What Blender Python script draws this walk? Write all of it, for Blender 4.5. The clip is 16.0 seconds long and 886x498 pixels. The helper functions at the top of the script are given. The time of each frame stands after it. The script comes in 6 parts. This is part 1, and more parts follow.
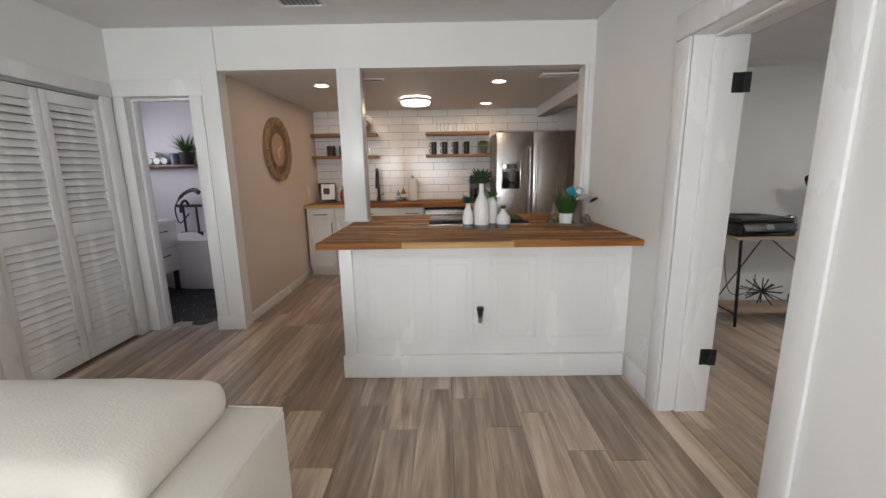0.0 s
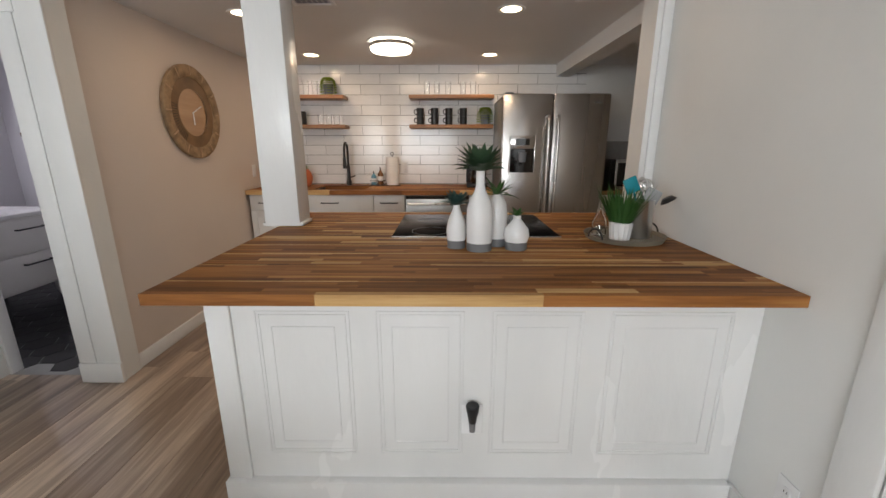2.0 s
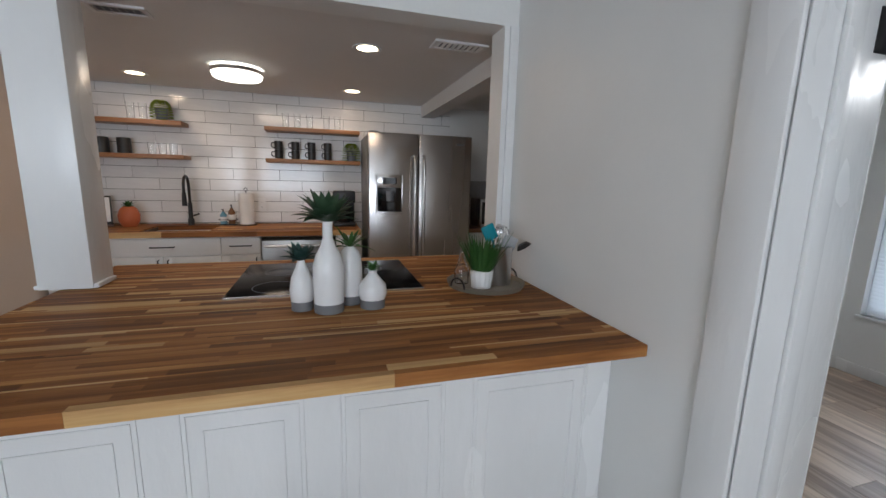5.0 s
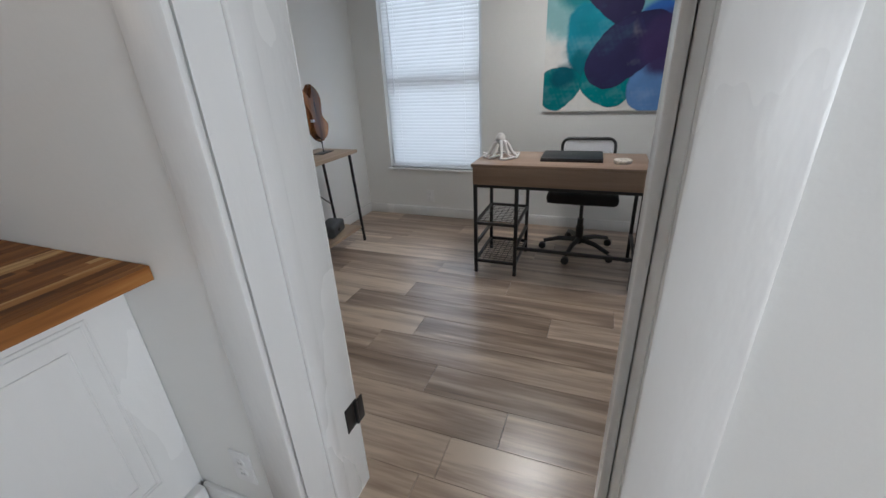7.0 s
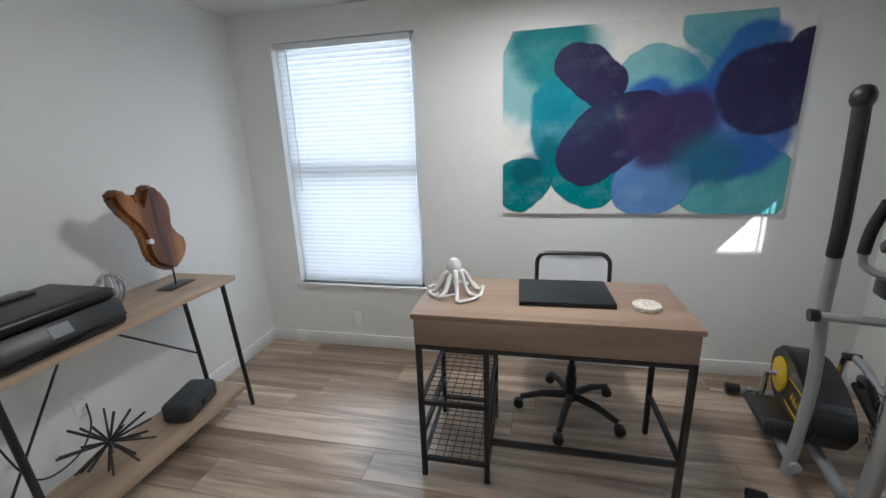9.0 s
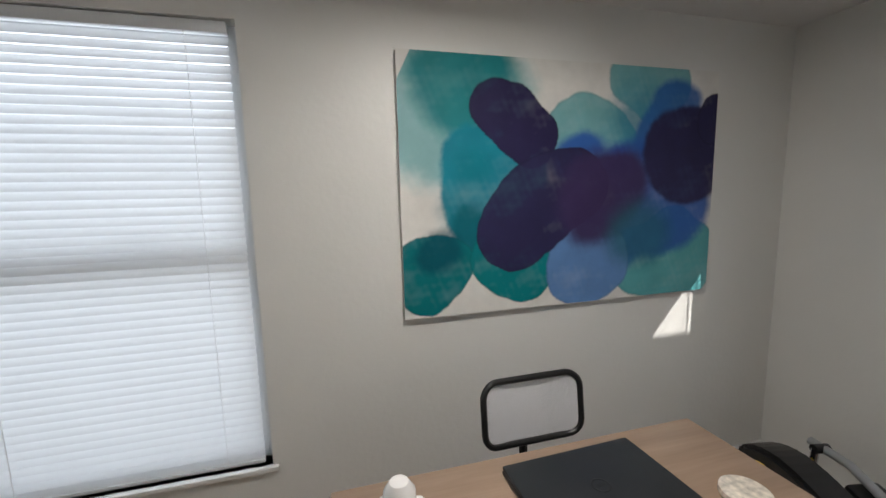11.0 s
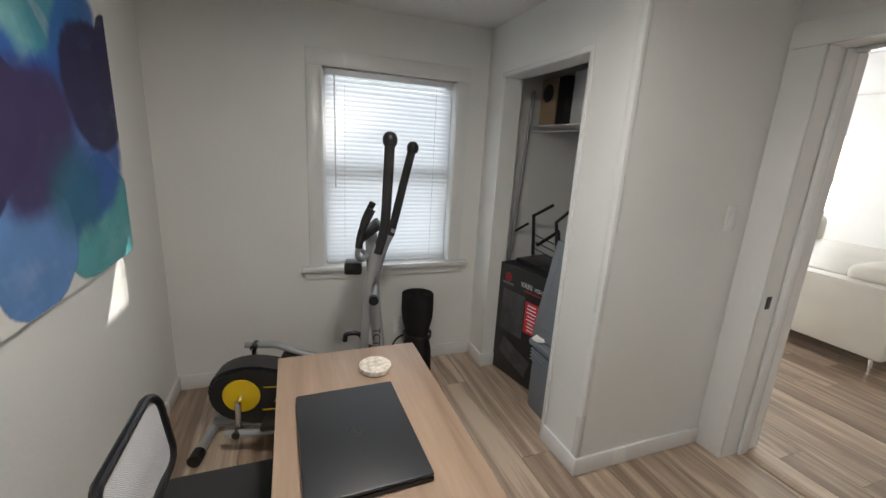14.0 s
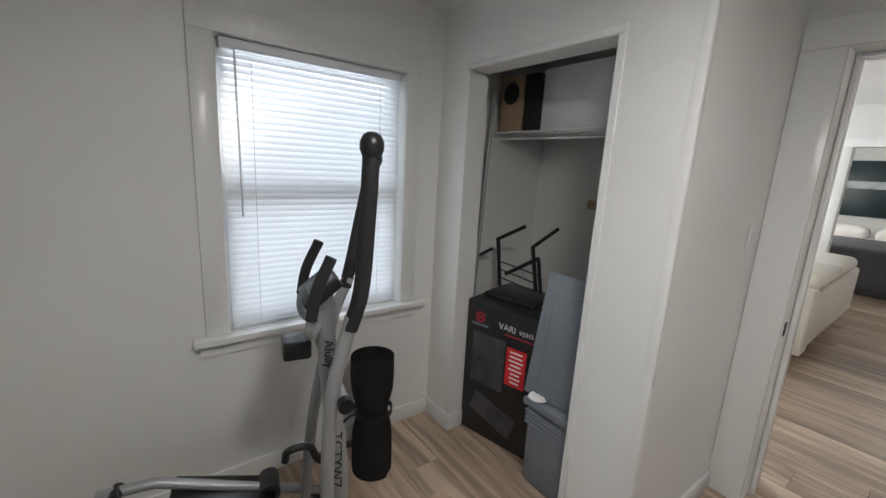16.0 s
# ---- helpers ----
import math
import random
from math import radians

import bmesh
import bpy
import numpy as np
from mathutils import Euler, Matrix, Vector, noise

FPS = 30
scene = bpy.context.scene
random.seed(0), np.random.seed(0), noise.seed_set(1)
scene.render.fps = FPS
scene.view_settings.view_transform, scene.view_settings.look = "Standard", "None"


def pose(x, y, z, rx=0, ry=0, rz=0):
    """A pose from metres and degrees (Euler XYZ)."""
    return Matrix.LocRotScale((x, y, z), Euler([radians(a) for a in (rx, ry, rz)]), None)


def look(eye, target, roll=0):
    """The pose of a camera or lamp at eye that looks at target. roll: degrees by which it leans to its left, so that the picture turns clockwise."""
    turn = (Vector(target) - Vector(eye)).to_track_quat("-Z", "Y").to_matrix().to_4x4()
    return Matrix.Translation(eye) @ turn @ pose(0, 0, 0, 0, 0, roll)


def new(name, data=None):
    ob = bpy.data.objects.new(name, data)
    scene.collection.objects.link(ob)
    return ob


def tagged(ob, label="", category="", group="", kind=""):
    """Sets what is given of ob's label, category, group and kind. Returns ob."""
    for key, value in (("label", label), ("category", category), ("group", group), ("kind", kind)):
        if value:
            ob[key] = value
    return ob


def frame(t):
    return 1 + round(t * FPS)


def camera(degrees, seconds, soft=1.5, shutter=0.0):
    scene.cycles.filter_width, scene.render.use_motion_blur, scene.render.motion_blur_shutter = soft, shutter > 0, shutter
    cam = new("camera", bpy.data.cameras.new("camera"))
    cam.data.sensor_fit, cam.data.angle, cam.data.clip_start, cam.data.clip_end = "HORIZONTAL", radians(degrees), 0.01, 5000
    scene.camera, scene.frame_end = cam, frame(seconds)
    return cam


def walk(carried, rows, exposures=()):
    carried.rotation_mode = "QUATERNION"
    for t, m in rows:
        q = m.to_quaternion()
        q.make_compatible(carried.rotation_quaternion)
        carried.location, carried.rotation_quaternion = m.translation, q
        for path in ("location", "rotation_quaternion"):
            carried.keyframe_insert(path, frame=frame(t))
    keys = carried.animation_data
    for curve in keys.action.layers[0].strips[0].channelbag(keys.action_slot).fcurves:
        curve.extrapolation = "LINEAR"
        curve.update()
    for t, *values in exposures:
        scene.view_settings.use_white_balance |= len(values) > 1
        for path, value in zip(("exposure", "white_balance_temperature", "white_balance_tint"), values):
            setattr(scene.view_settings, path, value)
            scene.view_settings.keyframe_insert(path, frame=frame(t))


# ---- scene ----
cam = camera(96.0, 16.0)
PATH = [
    (0, (0.44, 0.302, 1.323), (0.422, 2.264, 0.932), -0.9),
    (0.5, (0.494, 0.663, 1.337), (0.504, 2.608, 0.87), -0.5),
    (1, (0.483, 0.967, 1.301), (0.555, 2.894, 0.77), 0.3),
    (1.5, (0.491, 1.252, 1.308), (0.567, 3.18, 0.782), 0.4),
    (2, (0.555, 1.514, 1.319), (0.539, 3.45, 0.816), 0.0),
    (2.5, (0.574, 1.671, 1.307), (0.549, 3.609, 0.815), 0.3),
    (3, (0.559, 1.71, 1.351), (0.56, 3.668, 0.945), 0.5),
    (3.2, (0.553, 1.704, 1.374), (0.558, 3.67, 1.01), 0.7),
    (5.5, (0.732, 1.676, 1.374), (1.718, 3.38, 1.022), 0.5),
    (6, (0.78, 1.606, 1.365), (2.219, 2.909, 0.885), -0.3),
    (6.5, (0.86, 1.574, 1.322), (2.515, 2.486, 0.668), -2.0),
    (7, (1.073, 1.661, 1.273), (2.77, 2.344, 0.464), -2.8),
    (7.5, (1.269, 1.761, 1.255), (2.994, 2.243, 0.364), -1.7),
    (8, (1.523, 1.899, 1.269), (3.304, 2.248, 0.428), -0.3),
    (8.5, (1.822, 1.939, 1.294), (3.67, 2.334, 0.641), -1.6),
    (8.7, (1.938, 1.944, 1.349), (3.807, 2.399, 0.801), -2.2),
    (10.8, (2.919, 2.3, 1.415), (4.888, 2.053, 1.18), -1.5),
    (11, (3.011, 2.358, 1.415), (4.921, 1.837, 1.15), -1.4),
    (11.5, (3.238, 2.415, 1.41), (4.69, 1.107, 1.006), 0.2),
    (12, (3.402, 2.368, 1.377), (4.224, 0.597, 0.943), 0.5),
    (12.5, (3.533, 2.406, 1.394), (3.742, 0.481, 0.895), 0.9),
    (13, (3.701, 2.497, 1.423), (3.509, 0.567, 0.934), 2.3),
    (13.5, (3.762, 2.602, 1.412), (3.278, 0.717, 0.953), 3.5),
    (14, (3.829, 2.644, 1.426), (3.124, 0.835, 0.945), 3.3),
    (14.5, (3.933, 2.515, 1.404), (3.107, 0.765, 0.897), 1.8),
    (15, (3.928, 2.296, 1.371), (3.049, 0.582, 0.833), 1.3),
    (15.5, (3.933, 2.071, 1.408), (2.949, 0.411, 0.882), 2.2),
    (16, (3.902, 1.941, 1.415), (2.706, 0.39, 1.009), 3.2),
]
EXPOSURES = [(0.0, 0.22, 6350, 11), (1.0, 0.42, 6250, 10), (1.5, 0.44, 6300, 10), (2.5, 0.24, 6350, 10), (3.2, 0.2, 6350, 10), (5.5, 0.02, 5650, 9), (6.0, 0.0, 5750, 9), (6.5, -0.02, 5950, 10), (7.0, 0.0, 5950, 10), (7.5, 0.12, 5850, 9), (8.5, 0.58, 5800, 8), (11.0, 0.08, 6450, 11), (11.5, 0.15, 6450, 11), (12.0, 0.38, 6450, 10), (12.5, 0.54, 6550, 10), (13.5, 0.47, 6550, 10), (15.0, 0.38, 6350, 10), (16.0, 0.44, 6300, 10)]
walk(cam, [(t, look(eye, target, roll)) for t, eye, target, roll in PATH], EXPOSURES)

# ---- world, sun, large lights ----
world = bpy.data.worlds.new("sky_world")
scene.world = world
world.use_nodes = True
_wn = world.node_tree.nodes
_sky = _wn.new("ShaderNodeTexSky")
_sky.sky_type = "NISHITA"
_sky.sun_disc = False
SUN_ELEV, SUN_AZ = 32.3, 238.6
_sky.sun_elevation = radians(SUN_ELEV)
_sky.sun_rotation = radians(SUN_AZ)
world.node_tree.links.new(_sky.outputs[0], _wn["Background"].inputs[0])
_wn["Background"].inputs[1].default_value = 0.12

SUN_WAY = Vector((math.sin(radians(SUN_AZ)) * math.cos(radians(SUN_ELEV)), math.cos(radians(SUN_AZ)) * math.cos(radians(SUN_ELEV)), math.sin(radians(SUN_ELEV))))
_sun = bpy.data.lights.new("sun", "SUN")
_sun.energy, _sun.angle, _sun.color = 5.0, radians(0.5), (1.0, 0.95, 0.87)
new("sun", _sun).matrix_world = look(SUN_WAY * 30, (0, 0, 0))


def area_lamp(name, eye, target, sx, sy, watts, colour, shape="RECTANGLE"):
    d = bpy.data.lights.new(name, "AREA")
    d.shape, d.size, d.size_y, d.energy, d.color = shape, sx, sy, watts, colour
    ob = new(name, d)
    ob.matrix_world = look(eye, target)
    return ob


DAY = (0.86, 0.93, 1.0)
area_lamp("window_light_east", (4.68, 3.07, 1.25), (3.0, 3.07, 1.0), 0.95, 1.6, 13, DAY)
area_lamp("window_light_south", (3.25, 0.02, 1.27), (3.25, 2.0, 1.1), 0.85, 1.2, 8.0, DAY)
area_lamp("window_light_living_south", (-0.6, -2.06, 1.35), (-0.6, 2.0, 1.1), 2.5, 1.1, 75, (0.95, 0.98, 1.0))
area_lamp("window_light_living_west", (-3.03, -1.125, 1.4), (0.0, -0.8, 1.1), 1.15, 1.0, 18, (0.95, 0.98, 1.0))
# added fill for the bathroom; its walls hold no window
area_lamp("fill_light_bath", (-3.68, 4.6, 1.5), (-2.0, 4.6, 1.0), 0.7, 0.8, 14, (0.95, 0.93, 1.0))
WARM = (1.0, 0.7, 0.45)
for _cx, _cy in ((-0.70, 4.23), (0.94, 4.17), (0.94, 5.40), (-0.66, 5.40)):
    area_lamp("recessed_lamp", (_cx, _cy, 2.088), (_cx, _cy, 0), 0.12, 0.12, 1.5, WARM, "DISK")
area_lamp("flush_lamp", (0.12, 4.94, 2.015), (0.12, 4.94, 0), 0.26, 0.26, 2.6, WARM, "DISK")
area_lamp("office_lamp", (3.55, 1.95, 2.075), (3.55, 1.95, 0), 0.26, 0.26, 12.5, (1.0, 0.95, 0.88), "DISK")

# ---- materials ----


def nodes_of(name):
    m = bpy.data.materials.new(name)
    m.use_nodes = True
    t = m.node_tree
    return m, t, t.nodes, t.links, t.nodes["Principled BSDF"]


def ramp(n, stops):
    r = n.new("ShaderNodeValToRGB")
    e = r.color_ramp.elements
    while len(e) < len(stops):
        e.new(0.5)
    for el, (p, c) in zip(e, stops):
        el.position, el.color = p, (*c, 1)
    return r


def surface(name, colour, rough=0.5, metal=0.0, scale=6.0, vary=0.08, bump=0.05, fine=90.0, stretch=(1, 1, 1), coat=0.0, rand=0.0, spec=0.5):
    """A painted, plastic, cloth or metal surface with variation at two scales."""
    m, t, n, l, b = nodes_of(name)
    tc = n.new("ShaderNodeTexCoord")
    mp = n.new("ShaderNodeMapping")
    mp.inputs["Scale"].default_value = stretch
    l.new(tc.outputs["Object"], mp.inputs[0])
    big, small = n.new("ShaderNodeTexNoise"), n.new("ShaderNodeTexNoise")
    big.inputs["Scale"].default_value, small.inputs["Scale"].default_value = scale, fine
    big.inputs["Detail"].default_value, small.inputs["Detail"].default_value = 4, 3
    for q in (big, small):
        l.new(mp.outputs[0], q.inputs["Vector"])
    lo = tuple(c * (1 - vary) for c in colour)
    hi = tuple(min(1, c * (1 + vary)) for c in colour)
    r = ramp(n, [(0.3, lo), (0.7, hi)])
    l.new(big.outputs[0], r.inputs[0])
    out = r.outputs[0]
    if rand:
        oi = n.new("ShaderNodeObjectInfo")
        hs = n.new("ShaderNodeHueSaturation")
        mr = n.new("ShaderNodeMapRange")
        mr.inputs[3].default_value, mr.inputs[4].default_value = 1 - rand, 1 + rand
        l.new(oi.outputs["Random"], mr.inputs[0])
        l.new(mr.outputs[0], hs.inputs["Value"])
        l.new(out, hs.inputs["Color"])
        out = hs.outputs[0]
    l.new(out, b.inputs["Base Color"])
    mr2 = n.new("ShaderNodeMapRange")
    mr2.inputs[3].default_value, mr2.inputs[4].default_value = max(0.02, rough - 0.06), min(1, rough + 0.06)
    l.new(big.outputs[0], mr2.inputs[0])
    l.new(mr2.outputs[0], b.inputs["Roughness"])
    b.inputs["Metallic"].default_value = metal
    b.inputs["Coat Weight"].default_value = coat
    b.inputs["Specular IOR Level"].default_value = spec
    bp = n.new("ShaderNodeBump")
    bp.inputs["Strength"].default_value, bp.inputs["Distance"].default_value = bump, 0.01
    l.new(small.outputs[0], bp.inputs["Height"])
    l.new(bp.outputs[0], b.inputs["Normal"])
    return m


def wood(name, stops, along, rough=0.4, tone=0.25, density=1.0, coat=0.0, bump=0.06, swirl=0.6):
    """Wood with its grain along axis 0, 1 or 2 of the world; each piece takes its own tone and grain."""
    m, t, n, l, b = nodes_of(name)
    geo = n.new("ShaderNodeNewGeometry")
    oi = n.new("ShaderNodeObjectInfo")
    off = n.new("ShaderNodeVectorMath")
    off.operation = "MULTIPLY_ADD"
    comb = n.new("ShaderNodeCombineXYZ")
    for k in range(3):
        l.new(oi.outputs["Random"], comb.inputs[k])
    off.inputs[1].default_value = (37.0, 53.0, 29.0)
    l.new(comb.outputs[0], off.inputs[0])
    l.new(geo.outputs["Position"], off.inputs[2])
    mp = n.new("ShaderNodeMapping")
    sc = [14.0 * density] * 3
    sc[along] = 0.9 * density
    mp.inputs["Scale"].default_value = sc
    l.new(off.outputs[0], mp.inputs[0])
    n1, n2 = n.new("ShaderNodeTexNoise"), n.new("ShaderNodeTexNoise")
    n1.inputs["Scale"].default_value, n1.inputs["Detail"].default_value, n1.inputs["Distortion"].default_value = 1.0, 5, swirl
    n2.inputs["Scale"].default_value, n2.inputs["Detail"].default_value = 7.0, 3
    l.new(mp.outputs[0], n1.inputs["Vector"])
    l.new(mp.outputs[0], n2.inputs["Vector"])
    mix = n.new("ShaderNodeMath")
    mix.operation = "MULTIPLY_ADD"
    mix.inputs[1].default_value = 0.3
    l.new(n2.outputs[0], mix.inputs[0])
    l.new(n1.outputs[0], mix.inputs[2])
    add = n.new("ShaderNodeMath")
    add.operation = "MULTIPLY_ADD"
    add.inputs[1].default_value = tone
    l.new(oi.outputs["Random"], add.inputs[0])
    l.new(mix.outputs[0], add.inputs[2])
    sub = n.new("ShaderNodeMath")
    sub.operation = "SUBTRACT"
    sub.inputs[1].default_value = 0.15 + tone / 2
    l.new(add.outputs[0], sub.inputs[0])
    r = ramp(n, stops)
    l.new(sub.outputs[0], r.inputs[0])
    l.new(r.outputs[0], b.inputs["Base Color"])
    b.inputs["Roughness"].default_value = rough
    b.inputs["Coat Weight"].default_value = coat
    bp = n.new("ShaderNodeBump")
    bp.inputs["Strength"].default_value, bp.inputs["Distance"].default_value = bump, 0.004
    l.new(mix.outputs[0], bp.inputs["Height"])
    l.new(bp.outputs[0], b.inputs["Normal"])
    return m


def glass(name, colour=(1, 1, 1), rough=0.0):
    m, t, n, l, b = nodes_of(name)
    b.inputs["Base Color"].default_value = (*colour, 1)
    b.inputs["Transmission Weight"].default_value = 1.0
    b.inputs["Roughness"].default_value = rough
    b.inputs["IOR"].default_value = 1.45
    return m


def glow(name, colour, strength):
    m, t, n, l, b = nodes_of(name)
    b.inputs["Base Color"].default_value = (0.9, 0.9, 0.88, 1)
    b.inputs["Emission Color"].default_value = (*colour, 1)
    b.inputs["Emission Strength"].default_value = strength
    return m


def thin(name, colour, through_share=0.5):
    """Thin plastic or leaf that lets part of the light through."""
    m, t, n, l, b = nodes_of(name)
    b.inputs["Base Color"].default_value = (*colour, 1)
    b.inputs["Roughness"].default_value = 0.45
    tr = n.new("ShaderNodeBsdfTranslucent")
    tr.inputs[0].default_value = (*colour, 1)
    mx = n.new("ShaderNodeMixShader")
    mx.inputs[0].default_value = through_share
    l.new(b.outputs[0], mx.inputs[1])
    l.new(tr.outputs[0], mx.inputs[2])
    l.new(mx.outputs[0], n["Material Output"].inputs[0])
    return m


M_WALL = surface("wall_paint_white", (0.78, 0.78, 0.76), 0.42, scale=1.3, vary=0.035, bump=0.1, fine=42)
M_TRIM = surface("gloss_trim_white", (0.8, 0.8, 0.79), 0.26, scale=3, vary=0.05, bump=0.2, fine=26, stretch=(1, 1, 0.35))
# the beige puts the kitchen lamps' warm cast into the wall colour
M_BEIGE = surface("beige_warm_light_wall", (0.66, 0.58, 0.52), 0.5, scale=1.3, vary=0.03, bump=0.1, fine=45)
M_CEIL = surface("ceiling_paint", (0.74, 0.73, 0.72), 0.6, scale=1.5, vary=0.03, bump=0.1, fine=60)
M_LILAC = surface("bath_wall_paint", (0.72, 0.7, 0.73), 0.5, scale=1.5, vary=0.03, bump=0.08)
M_FLOOR = wood("vinyl_oak_plank", [(0.2, (0.15, 0.1, 0.068)), (0.4, (0.29, 0.206, 0.145)), (0.54, (0.44, 0.33, 0.243)), (0.7, (0.65, 0.52, 0.4))], 1, rough=0.3, tone=0.26, bump=0.1, coat=0.7, swirl=1.2, density=0.8)
M_FLOOR.node_tree.nodes["Principled BSDF"].inputs["Specular IOR Level"].default_value = 0.5
M_FLOOR.node_tree.nodes["Principled BSDF"].inputs["Coat Roughness"].default_value = 0.3
M_GAP = surface("dark_joint", (0.06, 0.045, 0.035), 0.7)
M_BLOCK = wood("acacia_heartwood", [(0.15, (0.07, 0.022, 0.006)), (0.38, (0.18, 0.066, 0.016)), (0.56, (0.3, 0.12, 0.032)), (0.7, (0.4, 0.18, 0.052)), (0.86, (0.6, 0.34, 0.11))], 0, rough=0.55, tone=0.34, density=1.2)
M_SAP = wood("acacia_sapwood", [(0.2, (0.33, 0.165, 0.06)), (0.45, (0.55, 0.34, 0.14)), (0.8, (0.7, 0.49, 0.24))], 0, rough=0.55, tone=0.25, density=1.2)
for _m in (M_BLOCK, M_SAP):
    _m.node_tree.nodes["Principled BSDF"].inputs["Specular IOR Level"].default_value = 0.22
M_SHELFWOOD = wood("stained_shelf_wood", [(0.1, (0.12, 0.05, 0.02)), (0.5, (0.27, 0.13, 0.055)), (0.9, (0.42, 0.22, 0.1))], 0, rough=0.4, tone=0.2)
M_DESKWOOD = wood("greyed_oak_laminate", [(0.1, (0.2, 0.135, 0.095)), (0.5, (0.31, 0.215, 0.155)), (0.9, (0.42, 0.3, 0.22))], 1, rough=0.42, tone=0.1, density=1.3)
M_CONSOLEWOOD = wood("pale_oak_laminate", [(0.1, (0.27, 0.19, 0.13)), (0.5, (0.4, 0.29, 0.2)), (0.9, (0.52, 0.4, 0.29))], 0, rough=0.42, tone=0.1, density=1.3)
M_BLACK = surface("black_powder_coat", (0.014, 0.014, 0.015), 0.4, vary=0.15)
M_BLACKPL = surface("black_plastic", (0.012, 0.012, 0.013), 0.35, vary=0.15, bump=0.08, fine=300)
M_FOAM = surface("black_foam_grip", (0.016, 0.016, 0.017), 0.75, vary=0.2, bump=0.3, fine=400)
M_STEEL = surface("brushed_stainless", (0.6, 0.585, 0.57), 0.27, metal=1.0, scale=1.5, vary=0.05, bump=0.012, fine=60, stretch=(1, 1, 0.04))
M_CHROME = surface("chrome", (0.75, 0.75, 0.76), 0.1, metal=1.0, vary=0.02, bump=0.0)
M_TILE = surface("white_glazed_tile", (0.8, 0.79, 0.78), 0.12, scale=5, vary=0.03, bump=0.03, fine=18, rand=0.035)
M_GROUT = surface("dark_grout", (0.13, 0.12, 0.115), 0.85, bump=0.3)
M_CABWHITE = surface("white_cabinet_paint", (0.74, 0.72, 0.69), 0.35, vary=0.02)
M_LEATHER = surface("cream_leather", (0.72, 0.69, 0.62), 0.38, scale=4, vary=0.04, bump=0.18, fine=160)

# ---- building helpers ----


def bm_box(bm, x0, x1, y0, y1, z0, z1, bevel=0.0, seg=2):
    vs = [bm.verts.new((x, y, z)) for x in (x0, x1) for y in (y0, y1) for z in (z0, z1)]
    fs = [bm.faces.new([vs[i] for i in q]) for q in ((0, 1, 3, 2), (4, 6, 7, 5), (0, 4, 5, 1), (2, 3, 7, 6), (0, 2, 6, 4), (1, 5, 7, 3))]
    if bevel:
        es = list({e for f in fs for e in f.edges})
        bmesh.ops.bevel(bm, geom=es, offset=bevel, segments=seg, affect="EDGES", profile=0.5)
    return vs


def box(x0, x1, y0, y1, z0, z1, bevel=0.0, seg=2):
    bm = bmesh.new()
    bm_box(bm, x0, x1, y0, y1, z0, z1, bevel, seg)
    return bm


def boxes(rows, bevel=0.0):
    bm = bmesh.new()
    for r in rows:
        b2 = box(*r, bevel=bevel)
        join(bm, b2)
    return bm


def join(bm, other):
    me = bpy.data.meshes.new("scratch")
    other.to_mesh(me)
    other.free()
    bm.from_mesh(me)
    bpy.data.meshes.remove(me)
    return bm


def turned(bm, m):
    bmesh.ops.transform(bm, matrix=m, verts=bm.verts)
    return bm


def bm_tube(bm, pts, r, seg=10, cap=True, r2=None):
    """A tube along points, with one radius, a list of radii, or r tapering to r2."""
    pts = [Vector(p) for p in pts]
    k = len(pts)
    rad = r if isinstance(r, (list, tuple)) else [r + ((r2 if r2 is not None else r) - r) * i / (k - 1) for i in range(k)]
    rings, side = [], None
    for i, p in enumerate(pts):
        d = (pts[min(i + 1, k - 1)] - pts[max(i - 1, 0)]).normalized()
        if side is None:
            side = d.orthogonal().normalized()
        side = (side - d * side.dot(d)).normalized()
        up = d.cross(side)
        rings.append([bm.verts.new(p + (side * math.cos(a) + up * math.sin(a)) * rad[i]) for a in (2 * math.pi * j / seg for j in range(seg))])
    for a, b in zip(rings, rings[1:]):
        for j in range(seg):
            bm.faces.new((a[j], a[(j + 1) % seg], b[(j + 1) % seg], b[j]))
    if cap:
        bm.faces.new(rings[0][::-1])
        bm.faces.new(rings[-1])
    return bm


def tube(pts, r, seg=10, **kw):
    return bm_tube(bmesh.new(), pts, r, seg, **kw)


def lathe(profile, seg=28, at=(0, 0, 0), axis="z"):
    """A body turned round its axis, from (radius, height) pairs."""
    bm = bmesh.new()
    rings = []
    for r, h in profile:
        if r < 1e-5:
            rings.append([bm.verts.new((0, 0, h))])
        else:
            rings.append([bm.verts.new((r * math.cos(2 * math.pi * j / seg), r * math.sin(2 * math.pi * j / seg), h)) for j in range(seg)])
    for a, b in zip(rings, rings[1:]):
        for j in range(seg):
            if len(a) == 1 and len(b) == 1:
                continue
            if len(a) == 1:
                bm.faces.new((a[0], b[j], b[(j + 1) % seg]))
            elif len(b) == 1:
                bm.faces.new((a[j], a[(j + 1) % seg], b[0]))
            else:
                bm.faces.new((a[j], a[(j + 1) % seg], b[(j + 1) % seg], b[j]))
    if axis == "x":
        turned(bm, Matrix.Rotation(radians(90), 4, "Y"))
    if axis == "y":
        turned(bm, Matrix.Rotation(radians(-90), 4, "X"))
    return turned(bm, Matrix.Translation(at))


def arc(c, r, a0, a1, n, plane="xz"):
    out = []
    for i in range(n + 1):
        a = radians(a0 + (a1 - a0) * i / n)
        u, v = r * math.cos(a), r * math.sin(a)
        out.append({"xz": (c[0] + u, c[1], c[2] + v), "yz": (c[0], c[1] + u, c[2] + v), "xy": (c[0] + u, c[1] + v, c[2])}[plane])
    return out


